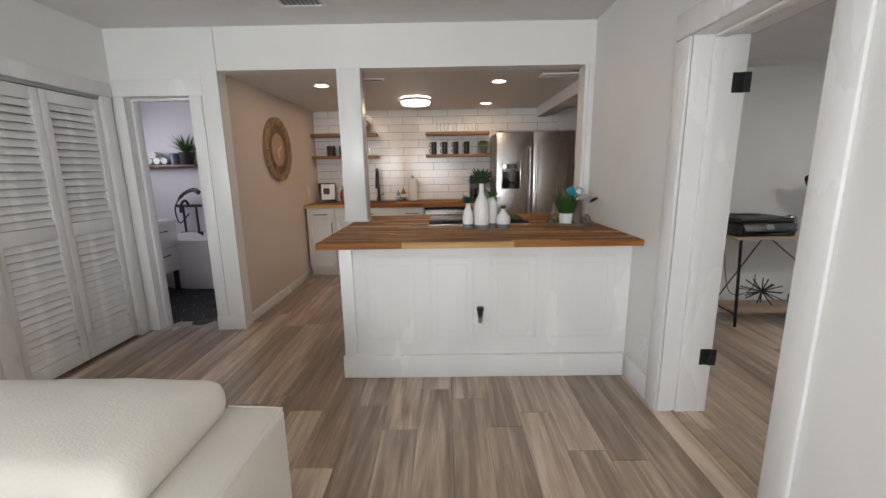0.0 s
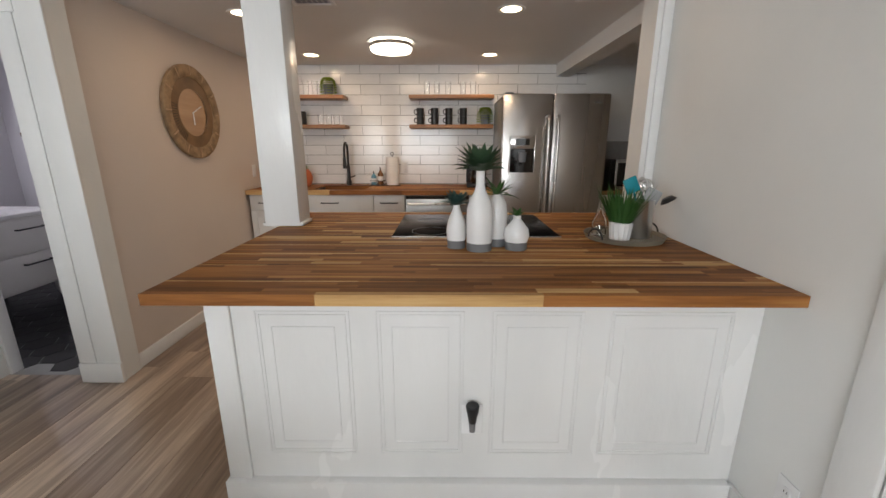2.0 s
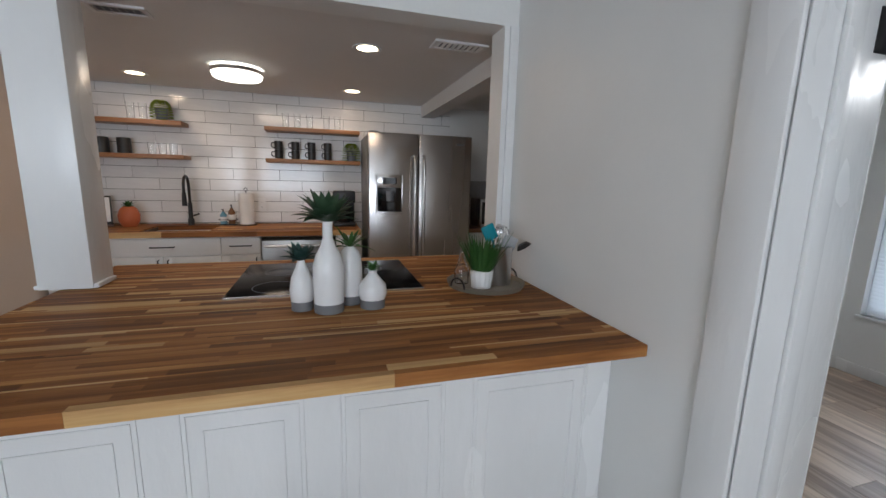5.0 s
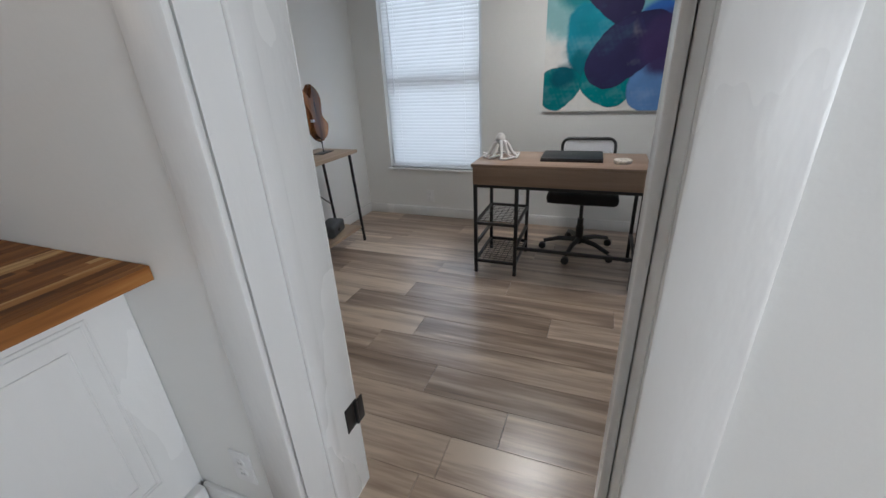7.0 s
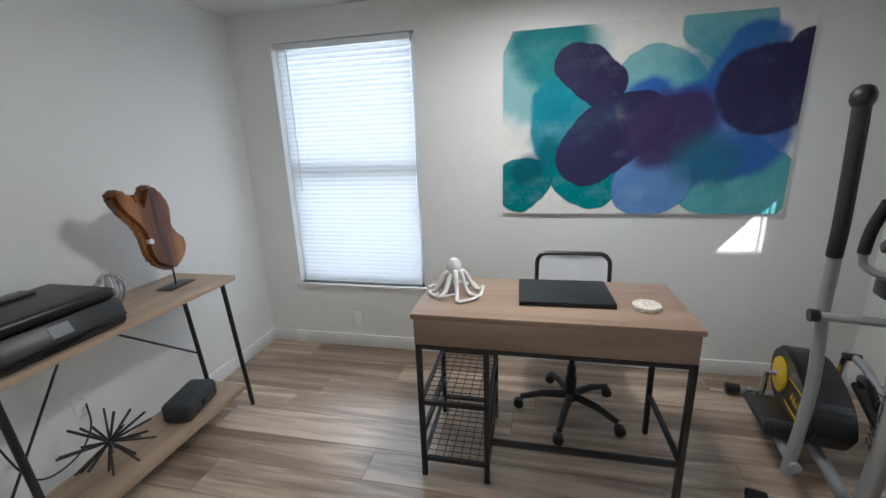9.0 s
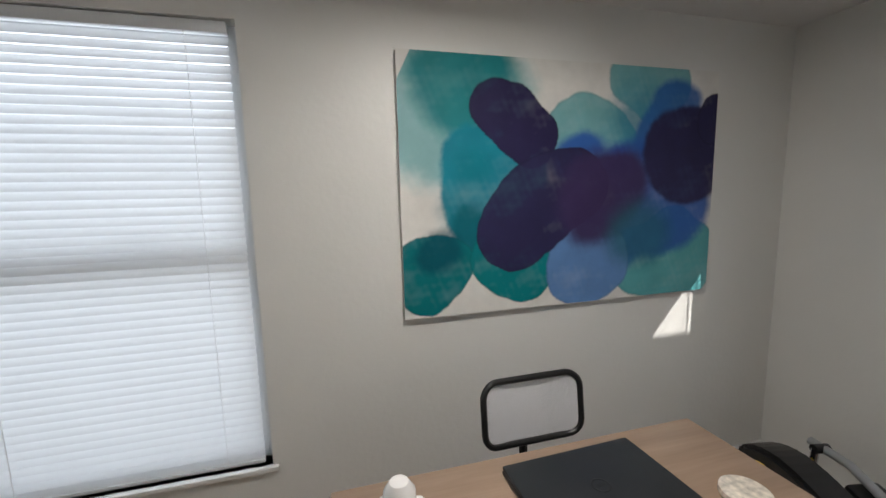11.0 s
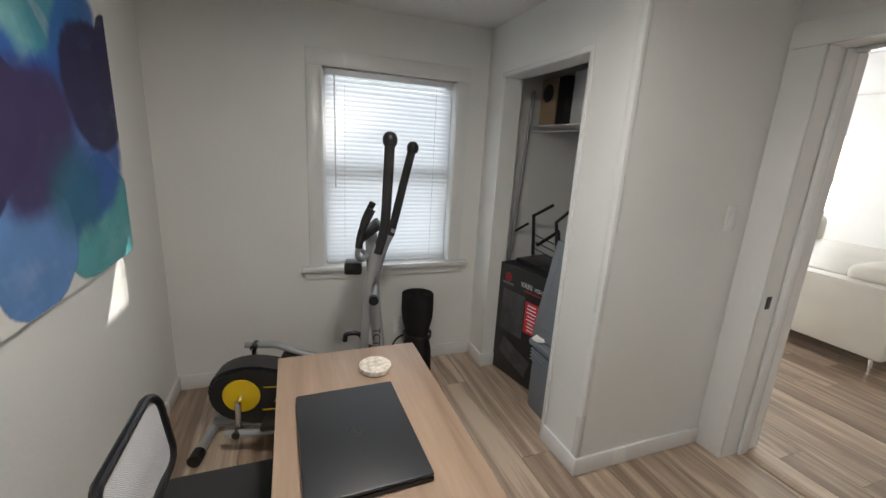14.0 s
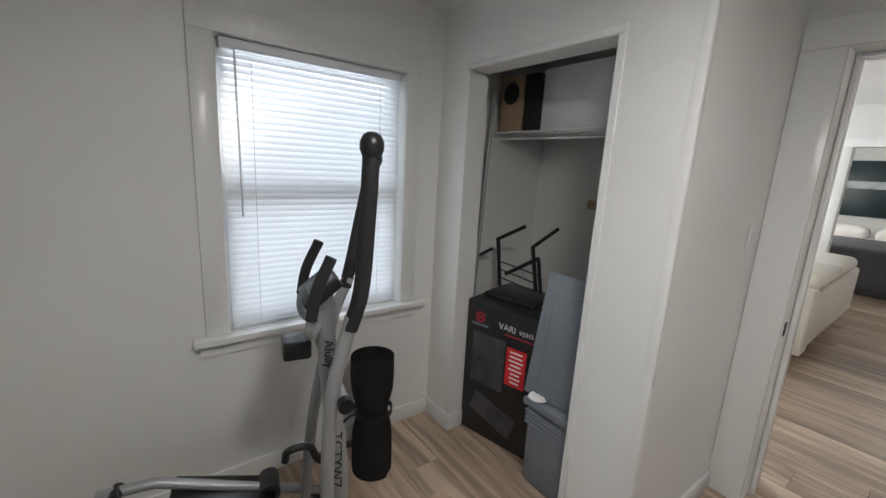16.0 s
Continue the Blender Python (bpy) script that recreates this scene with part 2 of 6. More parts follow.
def smooth_path(pts, n=6):
    """Points of a smooth curve through the given points."""
    p = [Vector(q) for q in pts]
    p = [p[0] * 2 - p[1], *p, p[-1] * 2 - p[-2]]
    out = []
    for i in range(1, len(p) - 2):
        for k in range(n):
            t = k / n
            a, b, c, d = p[i - 1:i + 3]
            out.append(0.5 * (2 * b + (c - a) * t + (2 * a - 5 * b + 4 * c - d) * t * t + (3 * b - a - 3 * c + d) * t ** 3))
    return out + [p[-2]]


def slab(outline, depth, bevel=0.0):
    """A flat body with an outline in x and z, depth along y."""
    bm = bmesh.new()
    f = bm.faces.new([bm.verts.new((x, 0, z)) for x, z in outline])
    ext = bmesh.ops.extrude_face_region(bm, geom=[f])
    bmesh.ops.translate(bm, vec=(0, depth, 0), verts=[v for v in ext["geom"] if isinstance(v, bmesh.types.BMVert)])
    bmesh.ops.recalc_face_normals(bm, faces=bm.faces)
    if bevel:
        bmesh.ops.bevel(bm, geom=bm.edges[:], offset=bevel, segments=2, affect="EDGES")
    return bm


def finish(name, bm, material, smooth=True):
    bmesh.ops.recalc_face_normals(bm, faces=bm.faces)
    me = bpy.data.meshes.new(name)
    if smooth:
        for f in bm.faces:
            f.smooth = True
        for e in bm.edges:
            if len(e.link_faces) == 2 and e.calc_face_angle(0) > radians(38):
                e.smooth = False
    bm.to_mesh(me)
    bm.free()
    me.materials.append(material)
    return me


def thing(name, label, category, at=(0, 0, 0), turn=0, group="", kind=""):
    ob = tagged(new(name), label, category, group, kind)
    ob.empty_display_size = 0.1
    ob.matrix_world = pose(*at, 0, 0, turn)
    return ob


def part(name, bm, material, parent, label="", smooth=True):
    ob = new(name, finish(name, bm, material, smooth))
    ob.parent = parent
    if label:
        ob["label"] = label
    return ob


def whole(name, bm, material, label, category, at=(0, 0, 0), turn=0, group="", kind="", smooth=True):
    ob = new(name, finish(name, bm, material, smooth))
    ob.matrix_world = pose(*at, 0, 0, turn)
    return tagged(ob, label, category, group, kind)


def setting(name, bm, material, label, category, smooth=False):
    return whole(name, bm, material, label, category, kind="structure", smooth=smooth)


# ---- the large structure ----
LX0, LX1, LY0 = -3.0, 1.585, -2.0          # living room
FRONT = 3.55                                # wall with bath door and kitchen openings
OX0, OX1, OY0, OY1 = 1.845, 4.47, 0.23, 3.80  # office
H_LIV, H_KIT, H_OFF = 2.40, 2.105, 2.15
DOOR_H = 1.91
DY0, DY1 = 1.572, 2.29                       # office door
KX0, KX1, KY1 = -1.32, 3.2, 5.87            # kitchen
CX, CY0, CY1, CYN = 2.645, 0.44, 1.165, 1.435  # closet front, opening, outer corner

ground_bm = box(-150, 150, -150, 150, -0.7, -0.35)
setting("ground", ground_bm, surface("yard_grass", (0.09, 0.11, 0.05), 0.9, scale=2, vary=0.3, bump=0.5), "grassy yard outside the house", "ground")
setting("subfloor", boxes([(-6.6, OX0, -2.15, 6.0, -0.2, -0.0085), (OX0, 4.65, 0.03, 6.0, -0.2, -0.0085)]), M_GAP, "dark underlay beneath the floor planks", "floor")
floor_ob = tagged(new("floor"), "greyish brown oak-look vinyl plank floor", "floor", kind="structure")

setting("wall_office_partition", boxes([(LX1, OX0, LY0, DY0, 0, H_LIV), (LX1, OX0, DY1, 3.80, 0, H_LIV), (LX1, OX0, DY0, DY1, DOOR_H, H_LIV)]), M_WALL, "white painted partition wall with a doorway", "wall")
setting("wall_kitchen_front", boxes([(-2.13, -2.04, FRONT, 3.67, 0, H_LIV), (-2.04, -1.53, FRONT, 3.67, DOOR_H, H_LIV), (-1.53, -1.30, FRONT, 3.67, 0, H_LIV), (-1.30, LX1, FRONT, 3.70, 2.09, H_LIV), (1.515, LX1, FRONT, 3.70, 0.0, 2.09)]), M_WALL, "white painted wall with beam over the kitchen openings", "wall")
# clock wall, with the warm lamp light tinted into its colour
setting("wall_clock_side", box(-1.45, KX0, 3.67, KY1, 0, 2.3), M_BEIGE, "kitchen side wall coloured beige for the warm lamp light", "wall")
setting("wall_kitchen_back", box(-1.45, KX1 + 0.12, KY1, 6.0, 0, 2.3), M_WALL, "white kitchen back wall behind the tiles", "wall")
setting("wall_kitchen_east", box(KX1, KX1 + 0.12, 3.925, KY1, 0, 2.3), M_WALL, "white kitchen end wall", "wall")
setting("wall_office_north", box(OX0, 4.65, OY1, OY1 + 0.12, 0, 2.4), M_WALL, "white office wall behind the console table", "wall")
W1 = (2.62, 3.52, 0.46, 1.98)
W2 = (2.86, 3.65, 0.71, 1.83)
setting("wall_office_east", boxes([(OX1, 4.65, 0.03, W1[0], 0, 2.4), (OX1, 4.65, W1[1], OY1 + 0.12, 0, 2.4), (OX1, 4.65, W1[0], W1[1], 0, W1[2]), (OX1, 4.65, W1[0], W1[1], W1[3], 2.4)]), M_WALL, "white office wall with a window and painting", "wall")
setting("wall_office_south", boxes([(1.7, W2[0], 0.125, OY0, 0, 2.4), (W2[1], OX1, 0.125, OY0, 0, 2.4), (W2[0], W2[1], 0.125, OY0, 0, W2[2]), (W2[0], W2[1], 0.125, OY0, W2[3], 2.4)]), M_WALL, "white office end wall with a window", "wall")
setting("wall_closet", boxes([(CX - 0.12, CX, OY0, CY0, 0, H_OFF), (CX - 0.12, CX, CY1, CYN, 0, H_OFF), (CX - 0.12, CX, CY0, CY1, 1.855, H_OFF), (OX0, CX - 0.12, CYN - 0.1, CYN, 0, H_OFF)]), M_WALL, "white closet wall with an open doorway", "wall")
setting("wall_living_south", boxes([(-3.15, -1.9, -2.15, LY0, 0, H_LIV), (0.7, OX0, -2.15, LY0, 0, H_LIV), (-1.9, 0.7, -2.15, LY0, 0, 0.75), (-1.9, 0.7, -2.15, LY0, 1.95, H_LIV)]), M_WALL, "white living room wall with a wide window", "wall")
BD0, BD1 = 0.95, 1.71
setting("wall_living_west", boxes([(-3.15, LX0, LY0, -1.75, 0, H_LIV), (-3.15, LX0, -0.5, BD0, 0, H_LIV), (-3.15, LX0, -1.75, -0.5, 0, 0.85), (-3.15, LX0, -1.75, -0.5, 1.95, H_LIV), (-3.15, LX0, BD0, BD1, DOOR_H, H_LIV), (-3.15, LX0, BD1, 2.3, 0, H_LIV)]), M_WALL, "white living room wall with window and bedroom doorway", "wall")
LC0, LC1, LCH = 2.50, 3.42, 1.90
setting("wall_louvre_closet", boxes([(-2.25, -2.13, 2.3, LC0, 0, H_LIV), (-2.25, -2.13, LC1, 3.67, 0, H_LIV), (-2.25, -2.13, LC0, LC1, LCH, H_LIV), (-3.0, -2.25, 2.3, 2.4, 0, H_LIV), (-3.0, -2.9, 2.4, 3.67, 0, H_LIV)]), M_WALL, "white wall round the louvred closet doors", "wall")
setting("wall_bath", boxes([(-3.82, -3.7, 3.67, 5.62, 0, 2.3), (-3.7, -1.45, 5.5, 5.62, 0, 2.3), (-3.7, -2.13, 3.58, 3.67, 0, 2.3)]), M_LILAC, "pale lilac bathroom walls", "wall")
setting("wall_bath_side", box(-1.47, -1.455, 3.68, 5.5, 0, 2.3), M_LILAC, "pale lilac bathroom side wall", "wall")
setting("wall_bedroom", boxes([(-6.6, -6.5, -0.2, 3.4, 0, 2.4), (-6.5, -3.15, -0.3, -0.2, 0, 2.4), (-6.5, -3.15, 3.3, 3.4, 0, 2.4), (-3.16, -3.15, -0.2, BD0, 0, 2.4), (-3.16, -3.15, BD1, 3.3, 0, 2.4)]), M_WALL, "white bedroom walls", "wall")
setting("ceiling_living", box(-3.15, OX0, -2.15, 3.67, H_LIV, H_LIV + 0.1), M_CEIL, "white living room ceiling", "ceiling")
setting("ceiling_kitchen", box(-1.45, KX1 + 0.12, 3.70, 6.0, H_KIT, H_KIT + 0.1), M_CEIL, "white kitchen ceiling", "ceiling")
setting("ceiling_office", box(OX0, 4.65, 0.03, OY1 + 0.12, H_OFF, H_OFF + 0.1), M_CEIL, "white office ceiling", "ceiling")
setting("ceiling_bath", box(-3.82, -1.45, 3.58, 5.62, 2.2, 2.3), M_CEIL, "white bathroom ceiling", "ceiling")
setting("ceiling_bedroom", box(-6.6, -3.15, -0.3, 3.4, 2.4, 2.5), M_CEIL, "white bedroom ceiling", "ceiling")
setting("roof", boxes([(-6.9, 2.03, -2.4, 6.3, 2.505, 2.55), (2.03, 4.75, -0.05, 6.3, 2.42, 2.5)]), surface("roof_shingle", (0.12, 0.11, 0.1), 0.9), "dark shingle roof over the house", "roof")
setting("kitchen_soffit_beam", boxes([(1.66, 1.80, 3.80, KY1, 1.99, H_KIT), ]), M_CEIL, "white boxed beam under the kitchen ceiling", "beam")

# trim: casings, jamb linings, baseboards
def trim(name, rows, label, category, bevel=0.004):
    return setting(name, boxes(rows, bevel), M_TRIM, label, category, smooth=True)


CASE = 0.11
trim("door_casing_living", [(LX1 - 0.018, LX1 + 0.0, DY1, DY1 + CASE, 0, DOOR_H), (LX1 - 0.018, LX1, DY0 - CASE, DY0, 0, DOOR_H), (LX1 - 0.02, LX1, DY0 - CASE - 0.01, DY1 + CASE + 0.01, DOOR_H, DOOR_H + 0.12)], "glossy white casing round the office doorway", "door casing", 0.007)
trim("door_casing_office", [(OX0, OX0 + 0.008, DY1 + 0.012, DY1 + CASE, 0, DOOR_H), (OX0, OX0 + 0.018, CYN + 0.001, DY0, 0, DOOR_H), (OX0, OX0 + 0.02, CYN + 0.001, DY1 + CASE, DOOR_H, DOOR_H + 0.1)], "white casing on the office side of the doorway", "door casing")
trim("door_stop", [(1.675, 1.725, DY1 - 0.016, DY1 - 0.002, 0, DOOR_H), (1.675, 1.735, DY0 + 0.002, DY0 + 0.02, 0, DOOR_H), (1.675, 1.73, DY0, DY1, DOOR_H - 0.016, DOOR_H - 0.002), (LX1, OX0, DY1 - 0.002, DY1 + 0.001, 0, DOOR_H)], "white door stop strips inside the jamb", "door stop")
trim("bath_door_casing", [(-2.13, -2.04, FRONT - 0.02, FRONT, 0, DOOR_H), (-1.53, -1.435, FRONT - 0.02, FRONT, 0.12, DOOR_H), (-2.13, -1.42, FRONT - 0.024, FRONT, DOOR_H, DOOR_H + 0.12)], "white casing round the bathroom doorway", "door casing")
trim("bath_door_stop", [(-2.04, -2.02, 3.6, 3.67, 0, DOOR_H), (-2.04, -1.53, 3.6, 3.66, DOOR_H - 0.02, DOOR_H)], "white stop strip in the bathroom doorway", "door stop")
trim("opening_casing", [(-1.433, -1.295, FRONT - 0.016, FRONT, 0.0, 2.39), (-1.53, -1.29, FRONT - 0.03, FRONT - 0.001, 0, 0.12)], "white flat casing beside the kitchen opening", "casing")
trim("opening_casing_east", [(1.54, 1.584, FRONT - 0.014, FRONT, 0.912, 2.09)], "white casing strip at the kitchen opening", "casing")
BBH = 0.135
trim("baseboard_living", [(LX1 - 0.016, LX1, DY1 + CASE, 2.70, 0, 0.145), (LX1 - 0.016, LX1, LY0, DY0 - CASE, 0, 0.145), (LX0, LX0 + 0.016, LY0, BD0 - 0.1, 0, 0.13), (-3.0, LX1, LY0, LY0 + 0.016, 0, 0.13)], "white baseboard in the living room", "baseboard")
trim("baseboard_kitchen", [(KX0, KX0 + 0.014, 3.68, 5.24, 0, 0.09)], "white baseboard below the clock wall", "baseboard")
BH = 0.09
trim("baseboard_office", [(OX1 - 0.014, OX1, OY0, OY1, 0, BH), (OX0, OX1 - 0.014, OY1 - 0.014, OY1, 0, BH), (CX, OX1 - 0.014, OY0, OY0 + 0.014, 0, BH), (CX, CX + 0.014, OY0 + 0.014, CY0, 0, BH), (CX - 0.12, CX + 0.014, CY0, CY0 + 0.014, 0, BH), (CX, CX + 0.014, CY1 + 0.03, CYN + 0.014, 0, BH), (OX0, CX, CYN, CYN + 0.014, 0, BH), (OX0, OX0 + 0.014, DY1 + CASE, OY1 - 0.014, 0, BH)], "white baseboard round the office", "baseboard")
trim("closet_casing", [(CX, CX + 0.007, CY1, CY1 + 0.028, 0, 1.855), (CX, CX + 0.012, CY1 + 0.022, CY1 + 0.03, 0, 1.881), (CX, CX + 0.007, CY0 - 0.02, CY1 + 0.022, 1.855, 1.881)], "thin white edging round the closet opening", "casing")
trim("bedroom_door_casing", [(LX0, LX0 + 0.018, BD0 - 0.1, BD0, 0, DOOR_H), (LX0, LX0 + 0.018, BD1, BD1 + 0.1, 0, DOOR_H), (LX0, LX0 + 0.02, BD0 - 0.1, BD1 + 0.1, DOOR_H, DOOR_H + 0.11)], "white casing round the bedroom doorway", "door casing")
trim("louvre_closet_casing", [(-2.13, -2.115, LC1 - 0.0, LC1 + 0.09, 0, LCH), (-2.13, -2.115, LC0 - 0.1, LC0, 0, LCH), (-2.13, -2.11, LC0 - 0.1, LC1 + 0.1, LCH, LCH + 0.1)], "white casing round the louvred closet doors", "casing")

trim("corner_bead", [(CX - 0.02, CX + 0.006, CYN - 0.028, CYN + 0.005, BH, H_OFF - 0.001)], "white painted corner strip on the closet wall", "corner strip", 0.004)

# post on the peninsula
whole("kitchen_post", boxes([(-0.385, -0.205, FRONT - 0.005, 3.71, 0.912, 2.09), (-0.40, -0.19, FRONT + 0.0, 3.70, 0.912, 0.93)], 0.004), M_TRIM, "white square wooden post standing on the butcher-block top", "post", kind="structure")

# ---- peninsula ----
pen = thing("peninsula_cabinet", "white panelled peninsula base below the wooden worktop", "kitchen peninsula")
part("body", box(-0.215, 1.583, 2.718, 3.95, 0.0, 0.862), M_TRIM, pen)
part("base_rail", box(-0.235, 1.565, 2.68, 2.725, 0, 0.15, 0.004), M_TRIM, pen, "white plinth board")
part("corner_board", box(-0.225, -0.145, 2.698, 2.719, 0.15, 0.862, 0.003), M_TRIM, pen)
part("face_board", box(-0.145, 1.565, 2.711, 2.719, 0.15, 0.862), M_TRIM, pen)


def bead(x0, x1, z0, z1, w=0.005):
    return boxes([(x0, x0 + w, 2.708, 2.7112, z0, z1), (x1 - w, x1, 2.708, 2.7112, z0, z1), (x0 + w, x1 - w, 2.708, 2.7112, z0, z0 + w), (x0 + w, x1 - w, 2.708, 2.7112, z1 - w, z1)], 0.001)


for a, b in ((-0.07, 0.24), (0.325, 0.615), (0.705, 1.005), (1.09, 1.49)):
    part("panel_bead", bead(a, b, 0.255, 0.80), M_TRIM, pen)
    part("panel_bead", bead(a + 0.012, b - 0.012, 0.267, 0.788, 0.004), M_TRIM, pen)
    part("inner_bead", bead(a + 0.05, b - 0.05, 0.3, 0.745, 0.004), M_TRIM, pen)

STAVE = finish("stave", box(-0.5, 0.5, -0.5, 0.5, -0.5, 0.5, 0.0), M_BLOCK, smooth=False)
STAVE_PALE = finish("stave", box(-0.5, 0.5, -0.5, 0.5, -0.5, 0.5, 0.0), M_SAP, smooth=False)


def stave_top(name, label, x0, x1, y0, y1, z0, z1, holes=(), seed=3, row=0.042):
    """A butcher-block top of glued staves of uneven width that run along x; narrow ones are often pale sapwood."""
    top = thing(name, label, "worktop")
    rnd = random.Random(seed)
    y, first = y0, True
    while y < y1 - 0.002:
        w = row * (0.9 if first else rnd.choice((0.3, 0.45, 0.85, 1.0, 1.1, 1.25)))
        w = y1 - y if y1 - y - w < 0.008 else w
        yc = y + w / 2
        x = x0 - rnd.random() * 0.4
        while x < x1:
            ln = rnd.uniform(0.16, 0.6) * (1.5 if first else 1)
            a, b = max(x, x0), min(x + ln, x1)
            x += ln
            pale = rnd.random() < (0.45 if w < row * 0.7 else 0.07 if not first else 0.16)
            spans = [(a, b)]
            for hx0, hx1, hy0, hy1 in holes:
                if hy0 < yc < hy1:
                    spans = [q for s0, s1 in spans for q in ((s0, min(s1, hx0)), (max(s0, hx1), s1)) if q[1] - q[0] > 0.004]
            for a, b in spans:
                if b - a < 0.004:
                    continue
                ob = new("stave", STAVE_PALE if pale else STAVE)
                ob.parent = top
                ob.matrix_basis = Matrix.LocRotScale(((a + b) / 2, yc, (z0 + z1) / 2 + rnd.uniform(-2e-4, 2e-4)), None, (b - a - 0.0005, w - 0.0005, z1 - z0))
        y += w
        first = False
    return top


stave_top("peninsula_worktop", "acacia butcher-block worktop with mixed light and dark staves", -0.325, 1.582, 2.575, 4.02, 0.873, 0.908, row=0.026)

# ---- floor planks ----
PLANK = finish("plank", box(-0.5, 0.5, -0.5, 0.5, -0.5, 0.5, 0.0), M_FLOOR, smooth=False)
_rnd = random.Random(11)
PW, PL = 0.182, 1.22
_x = LX0
_k = 0
while _x < OX1:
    _y = LY0 - _rnd.random() * PL
    while _y < KY1:
        a0, a1 = max(_y, LY0), min(_y + PL, KY1)
        _y += PL
        xc = min(_x + PW, OX1)
        if _x > 1.8:
            a0 = max(a0, 0.1)
        if a1 - a0 < 0.02 or (_x > 2.0 and a1 < 0.2) or (_x + PW < -1.45 and a0 > 3.6) or (_x > 3.2 and a0 > 3.8):
            continue
        if _x + PW < -1.45:
            a1 = min(a1, 3.62)
        ob = new("plank", PLANK)
        ob.parent = floor_ob
        ob.matrix_basis = Matrix.LocRotScale(((_x + xc) / 2, (a0 + a1) / 2, -0.004 + _rnd.uniform(-3e-4, 2e-4)), None, (xc - _x - 0.0022, a1 - a0 - 0.0022, 0.008))
    _x += PW
setting("bedroom_floor", box(-6.5, LX0, -0.2, 3.3, -0.006, -0.001), M_FLOOR, "brown wooden bedroom floor", "floor")
trim("threshold_strip", [(1.66, 1.71, DY0, DY1, 0.0, 0.006)], "thin oak threshold strip in the office doorway", "threshold", 0.002).data.materials[0] = M_CONSOLEWOOD

# ---- more materials ----
M_SLAT = thin("white_vinyl_slat", (0.8, 0.81, 0.82), 0.45)
M_VINYL = surface("white_vinyl_frame", (0.78, 0.8, 0.82), 0.35, vary=0.02)
M_GLASS = glass("window_glass")
M_CLEAR = glass("drinking_glass", (0.97, 0.98, 0.98))
M_WHITECER = surface("white_ceramic", (0.8, 0.79, 0.78), 0.22, vary=0.02, bump=0.02)
M_GREYBASE = surface("grey_dipped_base", (0.17, 0.17, 0.175), 0.6)
M_LEAF = thin("leaf_green", (0.045, 0.12, 0.028), 0.2)
M_LEAF2 = thin("leaf_dark_green", (0.05, 0.095, 0.05), 0.2)
M_LEAF3 = thin("leaf_lime", (0.3, 0.4, 0.03), 0.3)
M_LEAF4 = thin("leaf_blue_green", (0.04, 0.085, 0.075), 0.15)
M_YELLOW = surface("yellow_plastic", (0.75, 0.5, 0.01), 0.35)
M_GREYMET = surface("silver_grey_paint", (0.36, 0.37, 0.38), 0.35, metal=0.3)
M_GREYPL = surface("grey_tote_plastic", (0.17, 0.185, 0.21), 0.45, bump=0.08)
M_DARKSCREEN = surface("dark_glossy_glass", (0.006, 0.006, 0.007), 0.04, bump=0.0, coat=0.5)
M_LAPTOP = surface("charcoal_laptop_lid", (0.02, 0.022, 0.026), 0.42, bump=0.1, fine=600)
M_MARBLE = surface("speckled_stone", (0.66, 0.6, 0.52), 0.5, scale=60, vary=0.35, bump=0.15)
M_MESHCLOTH = surface("grey_mesh_cloth", (0.5, 0.5, 0.52), 0.7, bump=0.6, fine=260, vary=0.05)
M_RED = surface("red_print", (0.6, 0.02, 0.03), 0.4)
M_PRINTWHITE = surface("white_print", (0.8, 0.8, 0.8), 0.5)
M_CARD = surface("kraft_card", (0.42, 0.3, 0.19), 0.75, vary=0.1)
M_BOXBLACK = surface("black_printed_carton", (0.014, 0.014, 0.015), 0.35, vary=0.2)
M_PRINTGREY = surface("grey_printed_picture", (0.07, 0.072, 0.078), 0.35, vary=0.5, scale=9)
M_RATTAN = surface("woven_rattan", (0.3, 0.2, 0.11), 0.7, vary=0.35, scale=20, bump=0.6, fine=120)
M_CLOCKWOOD = wood("clock_face_wood", [(0.1, (0.33, 0.2, 0.11)), (0.5, (0.45, 0.29, 0.17)), (0.9, (0.55, 0.37, 0.23))], 1, tone=0.0)
M_SCULPT = wood("polished_driftwood", [(0.25, (0.02, 0.008, 0.004)), (0.45, (0.17, 0.058, 0.016)), (0.72, (0.46, 0.19, 0.055))], 2, rough=0.25, tone=0.0, density=0.5)
M_BULB = glow("warm_lamp_glow", (1.0, 0.76, 0.46), 9.0)
M_BULBCOOL = glow("white_lamp_glow", (1.0, 0.86, 0.66), 4.0)
M_TEAL = surface("teal_silicone", (0.0, 0.22, 0.28), 0.5)
M_TERRA = surface("terracotta_orange", (0.42, 0.11, 0.04), 0.5)
M_TOWEL = surface("white_paper_towel", (0.78, 0.76, 0.74), 0.9, bump=0.4)
M_HEX = surface("black_hex_tile", (0.018, 0.018, 0.02), 0.5, rand=0.3)
M_HEXGROUT = surface("pale_grout", (0.4, 0.4, 0.4), 0.9)
M_DARKWOOD = wood("dark_shelf_wood", [(0.1, (0.05, 0.02, 0.01)), (0.6, (0.14, 0.06, 0.03)), (0.9, (0.2, 0.1, 0.05))], 0, tone=0.1)
M_BLUECLOTH = surface("grey_bed_cloth", (0.1, 0.1, 0.11), 0.9, bump=0.4)
M_SOAPBLUE = surface("blue_soap_bottle", (0.14, 0.32, 0.42), 0.3)
M_SOAPBROWN = surface("amber_soap_bottle", (0.2, 0.1, 0.05), 0.25)


